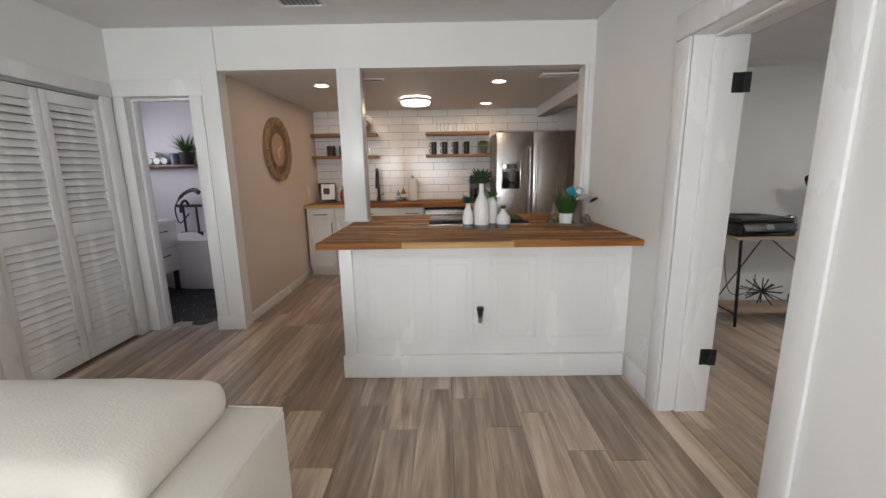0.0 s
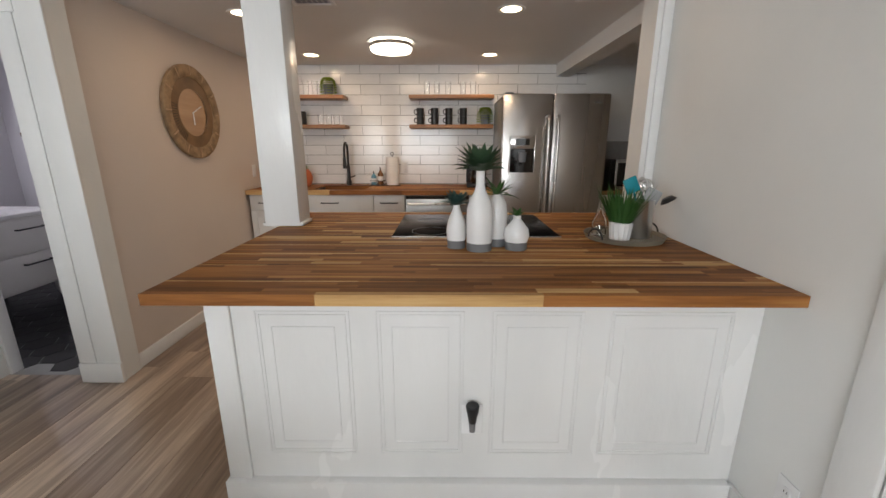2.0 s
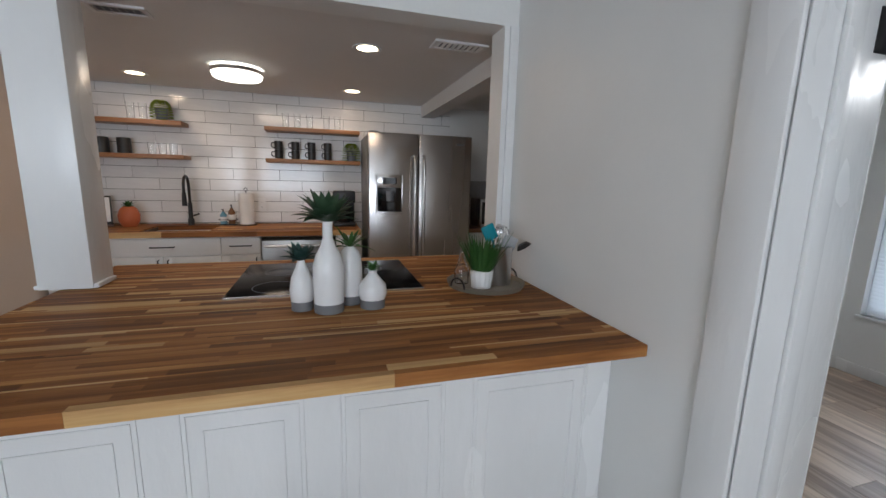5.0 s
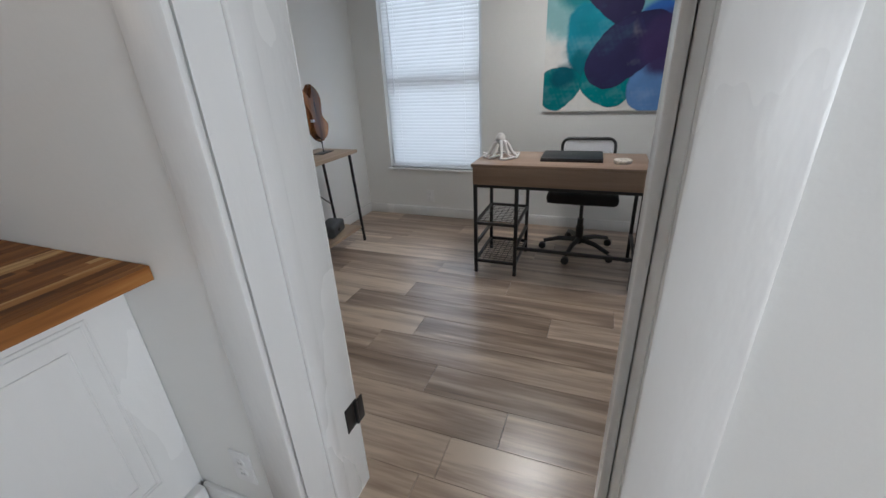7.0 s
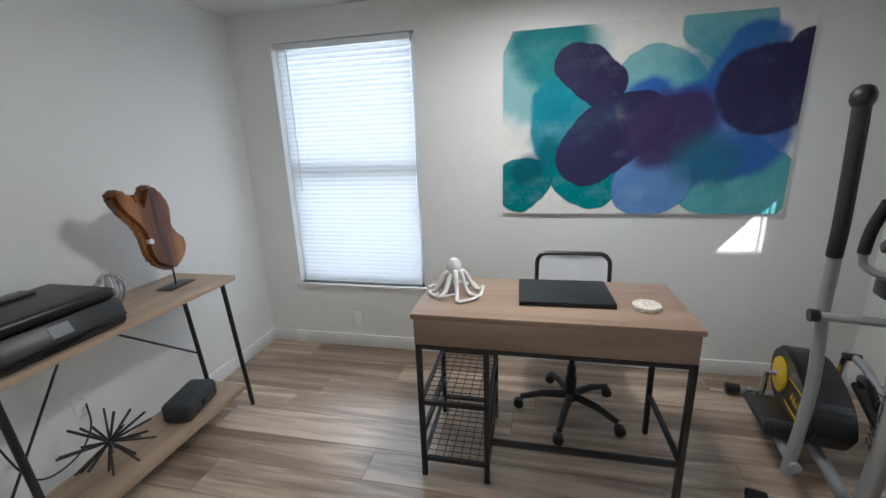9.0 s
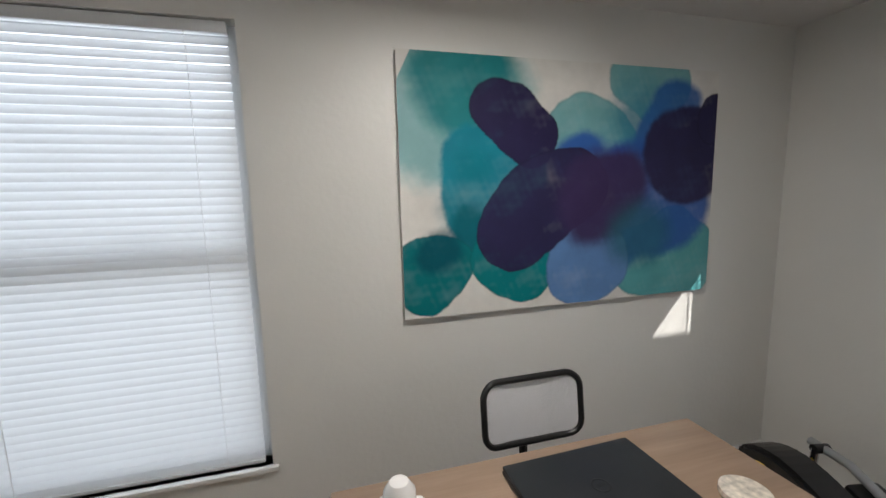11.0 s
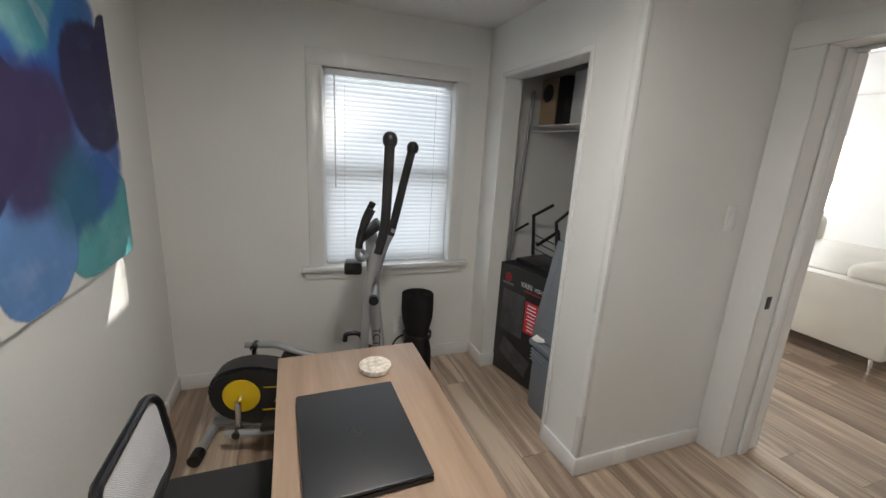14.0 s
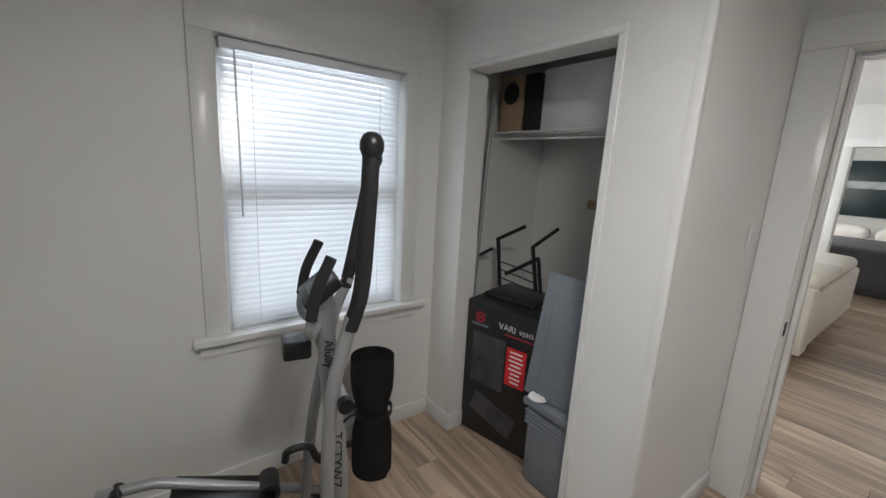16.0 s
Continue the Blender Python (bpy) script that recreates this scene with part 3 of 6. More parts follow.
def painting_material():
    """Poured acrylic on cotton canvas; the colours lie in the mesh attribute "paint"."""
    m, t, n, l, b = nodes_of("poured_paint_canvas")
    at = n.new("ShaderNodeAttribute")
    at.attribute_name = "paint"
    nz = n.new("ShaderNodeTexNoise")
    nz.inputs["Scale"].default_value, nz.inputs["Detail"].default_value = 9.0, 6
    tc = n.new("ShaderNodeTexCoord")
    l.new(tc.outputs["Object"], nz.inputs["Vector"])
    mr = n.new("ShaderNodeMapRange")
    mr.inputs[3].default_value, mr.inputs[4].default_value = 0.8, 1.2
    l.new(nz.outputs[0], mr.inputs[0])
    hs = n.new("ShaderNodeHueSaturation")
    l.new(mr.outputs[0], hs.inputs["Value"])
    l.new(at.outputs["Color"], hs.inputs["Color"])
    l.new(hs.outputs[0], b.inputs["Base Color"])
    b.inputs["Roughness"].default_value = 0.55
    b.inputs["Specular IOR Level"].default_value = 0.2
    wv = n.new("ShaderNodeTexNoise")
    wv.inputs["Scale"].default_value = 400
    bp = n.new("ShaderNodeBump")
    bp.inputs["Strength"].default_value, bp.inputs["Distance"].default_value = 0.12, 0.002
    l.new(wv.outputs[0], bp.inputs["Height"])
    l.new(bp.outputs[0], b.inputs["Normal"])
    return m


def painted_canvas(w, h, nu=460, nv=312):
    """A canvas face w by h, hung in the y-z plane and facing -x, with poured paint as soft unions of round puddles."""
    u, v = np.meshgrid(np.linspace(0, w, nu), np.linspace(0, h, nv))
    rng = np.random.default_rng(7)

    def ripple(step, amount):
        k = rng.normal(size=(10, 2)) * 6.28 / step
        ph = rng.uniform(0, 6.28, 10)
        return sum(np.sin(k[i, 0] * u + k[i, 1] * v + ph[i]) for i in range(10)) * amount / 3

    edge = ripple(0.4, 0.008) + ripple(0.13, 0.002) + ripple(0.03, 0.0007)
    blot = ripple(0.22, 0.35) + ripple(0.06, 0.15)
    img = np.empty((nv, nu, 3))
    img[:] = (0.76, 0.75, 0.72)

    def pour(colour, soft, opacity, *puddles):
        acc = sum(np.exp(-28 * (np.hypot(u - a, v - b) - r)) for a, b, r in puddles)
        d = -np.log(acc + 1e-30) / 28 + edge + blot * soft * 0.35
        k = np.clip(0.5 - d / (2 * soft), 0, 1)
        k = (k * k * (3 - 2 * k) * opacity * (1 - 0.12 * np.clip(blot, 0, 1)))[..., None]
        rim = np.exp(-(d / 0.006) ** 2)[..., None] * (0.25 if soft < 0.01 else 0.0)
        img[:] = img * (1 - k) + np.array(colour) * (1 - rim) * k

    pour((0.13, 0.4, 0.43), 0.06, 0.8, (0.137, 0.188, 0.236), (0.201, 0.338, 0.132), (0.351, 0.145, 0.182), (0.05, 0.3, 0.12), (0.25, 0.3, 0.16))  # wash
    pour((0, 0.2, 0.225), 0.05, 0.95, (0.235, 0.147, 0.144), (0.347, 0.062, 0.097), (0.115, 0.064, 0.089), (0.288, 0.012, 0.085))  # top teal
    pour((0, 0.22, 0.31), 0.012, 0.97, (0.385, 0.446, 0.185), (0.299, 0.556, 0.107), (0.431, 0.379, 0.12), (0.3, 0.49, 0.13), (0.34, 0.63, 0.1), (0.27, 0.36, 0.1))  # cyan
    pour((0, 0.2, 0.26), 0.05, 0.7, (0.186, 0.562, 0.044), (0.273, 0.391, 0.078))  # veil
    pour((0, 0.12, 0.16), 0.03, 0.9, (0.293, 0.672, 0.088), (0.259, 0.596, 0.049))  # link
    pour((0, 0.17, 0.195), 0.004, 1, (0.073, 0.845, 0.083), (0.105, 0.777, 0.092), (0.05, 0.765, 0.069), (0.084, 0.902, 0.043), (0.2, 0.75, 0.065), (0.13, 0.8, 0.085))  # lobe bl
    pour((0, 0.08, 0.12), 0.03, 0.85, (0.157, 0.712, 0.064), (0.115, 0.733, 0.046))  # lobe bl dark
    pour((0, 0.2, 0.225), 0.004, 1, (0.486, 0.828, 0.094), (0.493, 0.773, 0.111), (0.348, 0.738, 0.061), (0.38, 0.78, 0.09))  # lobe bottom
    pour((0.2, 0.46, 0.49), 0.006, 1, (0.761, 0.272, 0.156), (0.677, 0.249, 0.087), (0.882, 0.307, 0.123))  # pale a
    pour((0.19, 0.44, 0.47), 0.008, 1, (1.077, 0.08, 0.141), (0.939, 0.053, 0.076), (1.19, 0.063, 0.088))  # pale b
    pour((0.03, 0.25, 0.36), 0.08, 0.8, (0.997, 0.241, 0.116), (1.02, 0.154, 0.091))  # veil b
    pour((0.1, 0.37, 0.4), 0.006, 1, (1.335, 0.798, 0.137), (1.185, 0.827, 0.14), (1.059, 0.857, 0.092), (1.305, 0.891, 0.079), (1.0, 0.8, 0.13), (1.2, 0.72, 0.14))  # pale c
    pour((0.03, 0.13, 0.4), 0.02, 0.95, (1.172, 0.155, 0.098), (1.258, 0.127, 0.073), (1.107, 0.283, 0.107))  # blue top
    pour((0.03, 0.11, 0.4), 0.03, 0.95, (1.16, 0.527, 0.212), (1.096, 0.583, 0.193), (1.257, 0.588, 0.133), (0.983, 0.405, 0.11), (0.9, 0.72, 0.13), (0.78, 0.66, 0.12))  # blue
    pour((0.02, 0.1, 0.45), 0.025, 0.9, (0.76, 0.347, 0.074), (0.688, 0.372, 0.066), (0.908, 0.373, 0.06))  # fringe
    pour((0.12, 0.25, 0.52), 0.006, 1, (0.777, 0.821, 0.141), (0.722, 0.863, 0.097), (0.83, 0.769, 0.116), (0.886, 0.844, 0.076), (0.72, 0.73, 0.1))  # pale blue
    pour((0.025, 0.021, 0.075), 0.004, 1, (0.382, 0.184, 0.112), (0.461, 0.236, 0.11), (0.522, 0.306, 0.085), (0.576, 0.262, 0.044))  # navy top
    pour((0.028, 0.026, 0.085), 0.004, 1, (0.44, 0.661, 0.145), (0.549, 0.554, 0.171), (0.659, 0.478, 0.137), (0.736, 0.491, 0.127))  # navy
    pour((0.05, 0.033, 0.11), 0.04, 0.97, (0.832, 0.514, 0.159), (0.937, 0.47, 0.13), (0.784, 0.592, 0.122))  # violet
    pour((0.028, 0.026, 0.085), 0.014, 1, (1.217, 0.334, 0.175), (1.316, 0.278, 0.12), (1.349, 0.423, 0.115), (1.215, 0.435, 0.101))  # navy right
    pour((0.028, 0.026, 0.085), 0.004, 1, (1.412, 0.155, 0.052), (1.397, 0.231, 0.082))  # navy corner
    pour((0.02, 0.13, 0.18), 0.06, 0.7, (1.057, 0.691, 0.128), (0.99, 0.679, 0.094))  # green veil
    tri = (u / 0.05 + v / 0.1 < 1)
    img[tri] = (0.74, 0.73, 0.7)
    me = bpy.data.meshes.new("canvas")
    co = np.stack([np.zeros_like(u), w / 2 - u, h / 2 - v], -1).reshape(-1, 3)
    q = np.arange(nu * nv).reshape(nv, nu)
    faces = np.stack([q[:-1, :-1], q[1:, :-1], q[1:, 1:], q[:-1, 1:]], -1).reshape(-1, 4)
    me.from_pydata(co.tolist(), [], faces.tolist())
    at = me.color_attributes.new("paint", "FLOAT_COLOR", "POINT")
    at.data.foreach_set("color", np.concatenate([img.reshape(-1, 3), np.ones((nu * nv, 1))], 1).astype(np.float32).ravel())
    me.materials.append(painting_material())
    return me


def text_on(words, size, m, material, parent, name="lettering", label="", squeeze=1.0):
    """Built-in letters as a thin mesh, at the local pose m of parent."""
    c = bpy.data.curves.new("letters", "FONT")
    c.body, c.size, c.extrude, c.align_x, c.align_y = words, size, 0.0004, "CENTER", "CENTER"
    tmp = bpy.data.objects.new("letters", c)
    scene.collection.objects.link(tmp)
    me = bpy.data.meshes.new_from_object(tmp.evaluated_get(bpy.context.evaluated_depsgraph_get()))
    bpy.data.objects.remove(tmp)
    me.materials.clear()
    me.materials.append(material)
    ob = new(name, me)
    ob.parent = parent
    ob.matrix_basis = m @ Matrix.Diagonal((squeeze, 1, 1, 1))
    if label:
        ob["label"] = label
    return ob


# ---- windows and blinds ----


def window_unit(name, width, z0, z1, m, label):
    """A sash window in its opening; local x runs along the wall, local y points out of the room."""
    w = tagged(new(name), label, "window", kind="structure")
    w.matrix_world = m
    h, zm = width / 2, (z0 + z1) / 2
    for nm, r in (("jamb_frame", (-h, -h + 0.04, 0.06, 0.13, z0, z1)), ("jamb_frame", (h - 0.04, h, 0.06, 0.13, z0, z1)), ("head_frame", (-h + 0.04, h - 0.04, 0.06, 0.13, z1 - 0.04, z1)), ("sill_frame", (-h + 0.04, h - 0.04, 0.06, 0.13, z0, z0 + 0.05)), ("meeting_rail", (-h + 0.04, h - 0.04, 0.07, 0.12, zm - 0.035, zm + 0.035))):
        part(nm, box(*r, bevel=0.003), M_VINYL, w)
    for a, b in ((z0 + 0.05, zm - 0.035), (zm + 0.035, z1 - 0.04)):
        p = part("pane", box(-h + 0.04, h - 0.04, 0.095, 0.099, a, b), M_GLASS, w)
        p.visible_shadow = False
    return w


def blind(width, z0, z1, m, label, pitch=0.027, tilt=62, wand_x=0.3):
    b = thing("window_blind", label, "window blind")
    b.matrix_world = m
    h = width / 2
    part("headrail", box(-h, h, 0.0, 0.035, z1 - 0.035, z1, 0.003), M_VINYL, b)
    part("bottom_rail", box(-h, h, 0.006, 0.03, z0, z0 + 0.014, 0.003), M_VINYL, b)
    bm = bmesh.new()
    rows = []
    for i in range(5):
        u = (i / 4 - 0.5) * 0.034
        c = 0.003 * (1 - (2 * i / 4 - 1) ** 2)
        a = radians(tilt)
        y, z = u * math.cos(a) - c * math.sin(a), -u * math.sin(a) * -1 + c * math.cos(a)
        rows.append((bm.verts.new((-h, y, z)), bm.verts.new((h, y, z))))
    for p, q in zip(rows, rows[1:]):
        bm.faces.new((p[0], p[1], q[1], q[0]))
    me = finish("slat", bm, M_SLAT)
    k = int((z1 - 0.03 - z0 - 0.02) / pitch)
    rnd = random.Random(5)
    for i in range(k):
        s = new("slat", me)
        s.parent = b
        s.matrix_basis = pose(0, 0.018, z0 + 0.03 + i * pitch, rnd.uniform(-2, 2), rnd.uniform(-0.12, 0.12), 0)
    for x in (-h * 0.72, h * 0.72):
        part("ladder_cord", tube([(x, 0.0, z1 - 0.03), (x, 0.0, z0 + 0.01)], 0.0012, 6), M_PRINTWHITE, b)
    part("tilt_wand", tube([(wand_x, -0.008, z1 - 0.03), (wand_x + 0.005, -0.012, z0 + 0.42 * (z1 - z0))], 0.004, 8), M_VINYL, b, "clear plastic tilt wand")
    return b


def facing(x, y, deg):
    return pose(x, y, 0, 0, 0, deg)


window_unit("window_1", W1[1] - W1[0], W1[2], W1[3], facing(OX1, (W1[0] + W1[1]) / 2, -90), "white vinyl sash window behind closed blinds")
blind(W1[1] - W1[0] - 0.05, W1[2] + 0.001, W1[3] - 0.004, facing(OX1 + 0.012, (W1[0] + W1[1]) / 2 + 0.005, -90), "closed white slatted blind in the tall office window", pitch=0.028, wand_x=-0.35, tilt=64)
window_unit("window_2", W2[1] - W2[0], W2[2], W2[3], facing((W2[0] + W2[1]) / 2, OY0, 180), "white vinyl sash window over the exercise machine")
blind(W2[1] - W2[0] - 0.035, W2[2] + 0.002, W2[3] - 0.004, facing((W2[0] + W2[1]) / 2, OY0 - 0.012, 180), "closed white slatted blind over a painted sill", pitch=0.0245, wand_x=-0.33, tilt=52)
window_unit("window_3", 2.6, 0.75, 1.95, facing(-0.6, LY0, 180), "wide living room window")
window_unit("window_4", 1.25, 0.85, 1.95, facing(LX0, -1.125, 90), "living room side window")
trim("window_casing", [(W2[1], W2[1] + 0.085, OY0, OY0 + 0.018, W2[2], W2[3]), (W2[0] - 0.085, W2[0], OY0, OY0 + 0.018, W2[2], W2[3]), (W2[0] - 0.085, W2[1] + 0.085, OY0, OY0 + 0.018, W2[3], W2[3] + 0.085)], "white painted window casing", "window casing", 0.003)
trim("window_sill", [(W2[0] - 0.14, W2[1] + 0.13, OY0, OY0 + 0.055, W2[2] - 0.028, W2[2]), (W2[0] - 0.11, W2[1] + 0.11, OY0, OY0 + 0.016, W2[2] - 0.085, W2[2] - 0.028)], "white painted window stool and apron", "window sill", 0.005)
trim("window_sill_east", [(OX1 - 0.02, OX1 + 0.06, W1[0] - 0.02, W1[1] + 0.02, W1[2] - 0.018, W1[2])], "white sill below the tall window", "window sill", 0.004)

# ---- painting ----
pic = thing("abstract_painting", "large canvas with poured teal, navy and blue shapes", "painting", (OX1 - 0.025, 1.41, 1.437))
cv = new("canvas", painted_canvas(1.42, 0.965))
cv.parent = pic
part("stretcher", box(0.002, 0.025, -0.71, 0.71, -0.4825, 0.4825, 0.004), M_TOWEL, pic, "white wrapped canvas edge")

# ---- desk ----
DX0, DX1, DYA, DYB, DT = 3.435, 3.885, 1.385, 2.40, 0.748
desk = thing("desk", "greyed oak desk on black metal legs with wire shelves", "desk")
part("desktop", box(DX0, DX1, DYA, DYB, DT - 0.022, DT, 0.003), M_DESKWOOD, desk)
part("front_apron", box(DX0 + 0.006, DX0 + 0.024, DYA + 0.01, DYB - 0.01, DT - 0.13, DT - 0.022, 0.002), M_DESKWOOD, desk)
for y in (DYA + 0.008, DYB - 0.024):
    part("side_apron", box(DX0 + 0.024, DX1 - 0.01, y, y + 0.016, DT - 0.13, DT - 0.022, 0.002), M_DESKWOOD, desk)
LEG = 0.022
zl = DT - 0.13
for x in (DX0 + 0.004, DX1 - 0.03):
    for y in (DYA + 0.01, DYB - 0.035, DYB - 0.30):
        part("leg", box(x, x + LEG, y, y + LEG, 0, zl, 0.002), M_BLACK, desk)
    part("top_rail", box(x, x + LEG, DYA + 0.032, DYB - 0.035, zl - 0.018, zl, 0.002), M_BLACK, desk)
part("foot_rail", box(DX0 + 0.004, DX0 + 0.024, DYA + 0.032, DYB - 0.30, 0.195, 0.215, 0.002), M_BLACK, desk)
for y in (DYA + 0.01, DYB - 0.035, DYB - 0.30):
    part("side_rail", box(DX0 + 0.026, DX1 - 0.03, y, y + 0.02, 0.2, 0.22, 0.002), M_BLACK, desk)
for z in (0.35, 0.08):
    sh = part("wire_shelf", boxes([(DX0 + 0.004, DX1 - 0.008, DYB - 0.3, DYB - 0.285, z, z + 0.018), (DX0 + 0.004, DX1 - 0.008, DYB - 0.03, DYB - 0.015, z, z + 0.018), (DX0 + 0.004, DX0 + 0.02, DYB - 0.285, DYB - 0.03, z, z + 0.018), (DX1 - 0.024, DX1 - 0.008, DYB - 0.285, DYB - 0.03, z, z + 0.018)]), M_BLACK, desk, "black wire grid shelf")
    for i in range(1, 12):
        x = DX0 + 0.02 + i * (DX1 - DX0 - 0.05) / 12
        part("wire", tube([(x, DYB - 0.285, z + 0.014), (x, DYB - 0.03, z + 0.014)], 0.002, 5), M_BLACK, sh)
    for i in range(1, 7):
        y = DYB - 0.285 + i * 0.255 / 7
        part("wire", tube([(DX0 + 0.02, y, z + 0.01), (DX1 - 0.03, y, z + 0.01)], 0.002, 5), M_BLACK, sh)

lap = thing("laptop", "closed charcoal laptop lying on the desk", "laptop", (3.70, 1.82, DT), 1.5)
part("base", box(-0.13, 0.13, -0.18, 0.18, 0.0, 0.011, 0.004), M_BLACKPL, lap)
lid = part("lid", box(-0.13, 0.13, -0.18, 0.18, 0.012, 0.022, 0.005), M_LAPTOP, lap, "charcoal textured lid")
part("emblem", lathe([(0.017, 0.0221), (0.019, 0.0226), (0.021, 0.0226), (0.022, 0.0221)], 28), M_BLACKPL, lid, "dark ring emblem")
part("emblem_mark", boxes([(-0.004, 0.004, -0.011, 0.011, 0.0221, 0.0226)]), M_BLACKPL, lid)
whole("stone_coaster", lathe([(0, 0), (0.046, 0), (0.05, 0.004), (0.05, 0.017), (0.046, 0.02), (0, 0.02)], 36), M_MARBLE, "pale speckled round stone coaster on the desk", "coaster", at=(3.60, 1.53, DT))


def octopus():
    bm = lathe([(0, 0.155), (0.018, 0.15), (0.03, 0.132), (0.031, 0.11), (0.022, 0.085), (0.02, 0.07), (0, 0.065)], 18)
    rnd = random.Random(4)
    for i in range(8):
        a = i * math.pi / 4 + 0.3
        r1, r2 = rnd.uniform(0.05, 0.07), rnd.uniform(0.1, 0.14)
        c, s_ = math.cos(a), math.sin(a)
        c2, s2 = math.cos(a + 0.6), math.sin(a + 0.6)
        pts = smooth_path([(c * 0.01, s_ * 0.01, 0.08), (c * r1 * 0.6, s_ * r1 * 0.6, rnd.uniform(0.06, 0.11)), (c * r1 * 1.2, s_ * r1 * 1.2, 0.02), (c * r2, s_ * r2, 0.009), (c2 * r2 * 0.98, s2 * r2 * 0.98, rnd.uniform(0.008, 0.03)), (c2 * r2 * 0.85, s2 * r2 * 0.85, 0.02)], 5)
        bm_tube(bm, pts, 0.012, 8, r2=0.004)
    return bm


whole("octopus_figurine", octopus(), M_WHITECER, "white ceramic octopus figurine with curling arms", "figurine", at=(3.68, 2.27, DT))

# ---- office chair ----
oc = thing("office_chair", "black office chair with white mesh back behind the desk", "office chair", (3.975, 1.74, 0), 0)
for i in range(5):
    a = radians(72 * i + 20)
    c, s_ = math.cos(a), math.sin(a)
    part("base_arm", tube([(0, 0, 0.1), (c * 0.14, s_ * 0.14, 0.095), (c * 0.25, s_ * 0.25, 0.065)], 0.021, 8, r2=0.014), M_BLACKPL, oc)
    cas = part("caster", lathe([(0, -0.022), (0.018, -0.022), (0.026, -0.015), (0.026, 0.015), (0.018, 0.022), (0, 0.022)], 14, (c * 0.26, s_ * 0.26, 0.026), "x"), M_BLACKPL, oc)
part("gas_lift", lathe([(0, 0.07), (0.028, 0.07), (0.028, 0.2), (0.022, 0.205), (0.022, 0.26), (0.013, 0.262), (0.013, 0.4), (0, 0.4)], 18), M_BLACKPL, oc)
part("tilt_mechanism", box(-0.1, 0.1, -0.07, 0.07, 0.385, 0.42, 0.01), M_BLACKPL, oc)
part("lever", tube([(-0.05, 0.06, 0.4), (-0.06, 0.2, 0.395), (-0.06, 0.24, 0.385)], 0.006, 8), M_BLACKPL, oc)
st = box(-0.22, 0.22, -0.23, 0.23, 0.42, 0.495, 0.03, 4)
part("seat", st, M_FOAM, oc, "black padded seat")
part("back_spine", tube(smooth_path([(0.02, 0, 0.4), (0.2, 0, 0.41), (0.26, 0, 0.5), (0.215, 0, 0.6)]), 0.016, 8), M_BLACKPL, oc)
_o = []
for yc, zc, a0 in ((0.13, 0.745, 0), (-0.13, 0.745, 90), (-0.13, 0.63, 180), (0.13, 0.63, 270)):
    for k in range(6):
        a = radians(a0 + 18 * k)
        _o.append((yc + 0.05 * math.cos(a), zc + 0.05 * math.sin(a)))
backbm = bmesh.new()
bend = lambda y, z: (0.2 - 0.6 * y * y + 0.12 * (z - 0.69) + 0.0, y, z)
bm_tube(backbm, [bend(y, z) for y, z in _o + _o[:2]], 0.011, 8)
bk = part("backrest_frame", backbm, M_BLACKPL, oc, "curved black backrest rim")
mesh_bm = bmesh.new()
grid = [[mesh_bm.verts.new(bend(-0.172 + 0.344 * i / 10, 0.585 + 0.205 * j / 6)) for j in range(7)] for i in range(11)]
for i in range(10):
    for j in range(6):
        mesh_bm.faces.new((grid[i][j], grid[i + 1][j], grid[i + 1][j + 1], grid[i][j + 1]))
mc = surface("white_back_mesh", (0.86, 0.87, 0.92), 0.7, bump=0.5, fine=320)
mb = mc.node_tree.nodes["Principled BSDF"]
_ck = mc.node_tree.nodes.new("ShaderNodeTexChecker")
_ck.inputs["Scale"].default_value = 420
_tc = mc.node_tree.nodes.new("ShaderNodeTexCoord")
_mr = mc.node_tree.nodes.new("ShaderNodeMapRange")
_mr.inputs[3].default_value, _mr.inputs[4].default_value = 0.5, 0.95
mc.node_tree.links.new(_tc.outputs["Object"], _ck.inputs["Vector"])
mc.node_tree.links.new(_ck.outputs["Fac"], _mr.inputs[0])
mc.node_tree.links.new(_mr.outputs[0], mb.inputs["Alpha"])
part("backrest_mesh", mesh_bm, mc, bk, "pale see-through mesh")

# ---- console table and what stands on it ----
TX0, TX1, TY0, TY1, TT = 2.72, 3.73, 3.40, 3.76, 0.765
con = thing("console_table", "pale oak console table with thin black frame", "console table")
part("tabletop", box(TX0, TX1, TY0, TY1, TT - 0.025, TT, 0.003), M_CONSOLEWOOD, con)
part("lower_shelf", box(TX0 + 0.1, TX1 - 0.0, TY0 + 0.05, TY1 - 0.03, 0.115, 0.137, 0.003), M_CONSOLEWOOD, con)
for x, dx in ((TX0 + 0.07, 0.04), (TX1 - 0.04, 0.06)):
    for y in (TY0 + 0.05, TY1 - 0.05):
        part("leg", tube([(x, y, TT - 0.025), (x + dx, y, 0.0)], 0.0115, 10), M_BLACK, con)
    part("shelf_bar", tube([(x + dx * 0.83, TY0 + 0.05, 0.108), (x + dx * 0.83, TY1 - 0.05, 0.108)], 0.007, 8), M_BLACK, con)
for a, b in (((TX0 + 0.1, 0.14), (3.19, TT - 0.03)), ((TX1 + 0.0, 0.3), (3.19, TT - 0.03))):
    part("cross_brace", tube([(a[0], TY1 - 0.05, a[1]), (b[0], TY1 - 0.05, b[1])], 0.005, 8), M_BLACK, con)
pr = thing("printer", "black inkjet printer on the console table", "printer", (2.965, 3.58, TT))
part("body", box(-0.225, 0.225, -0.17, 0.16, 0.0, 0.1, 0.022, 3), M_BLACKPL, pr)
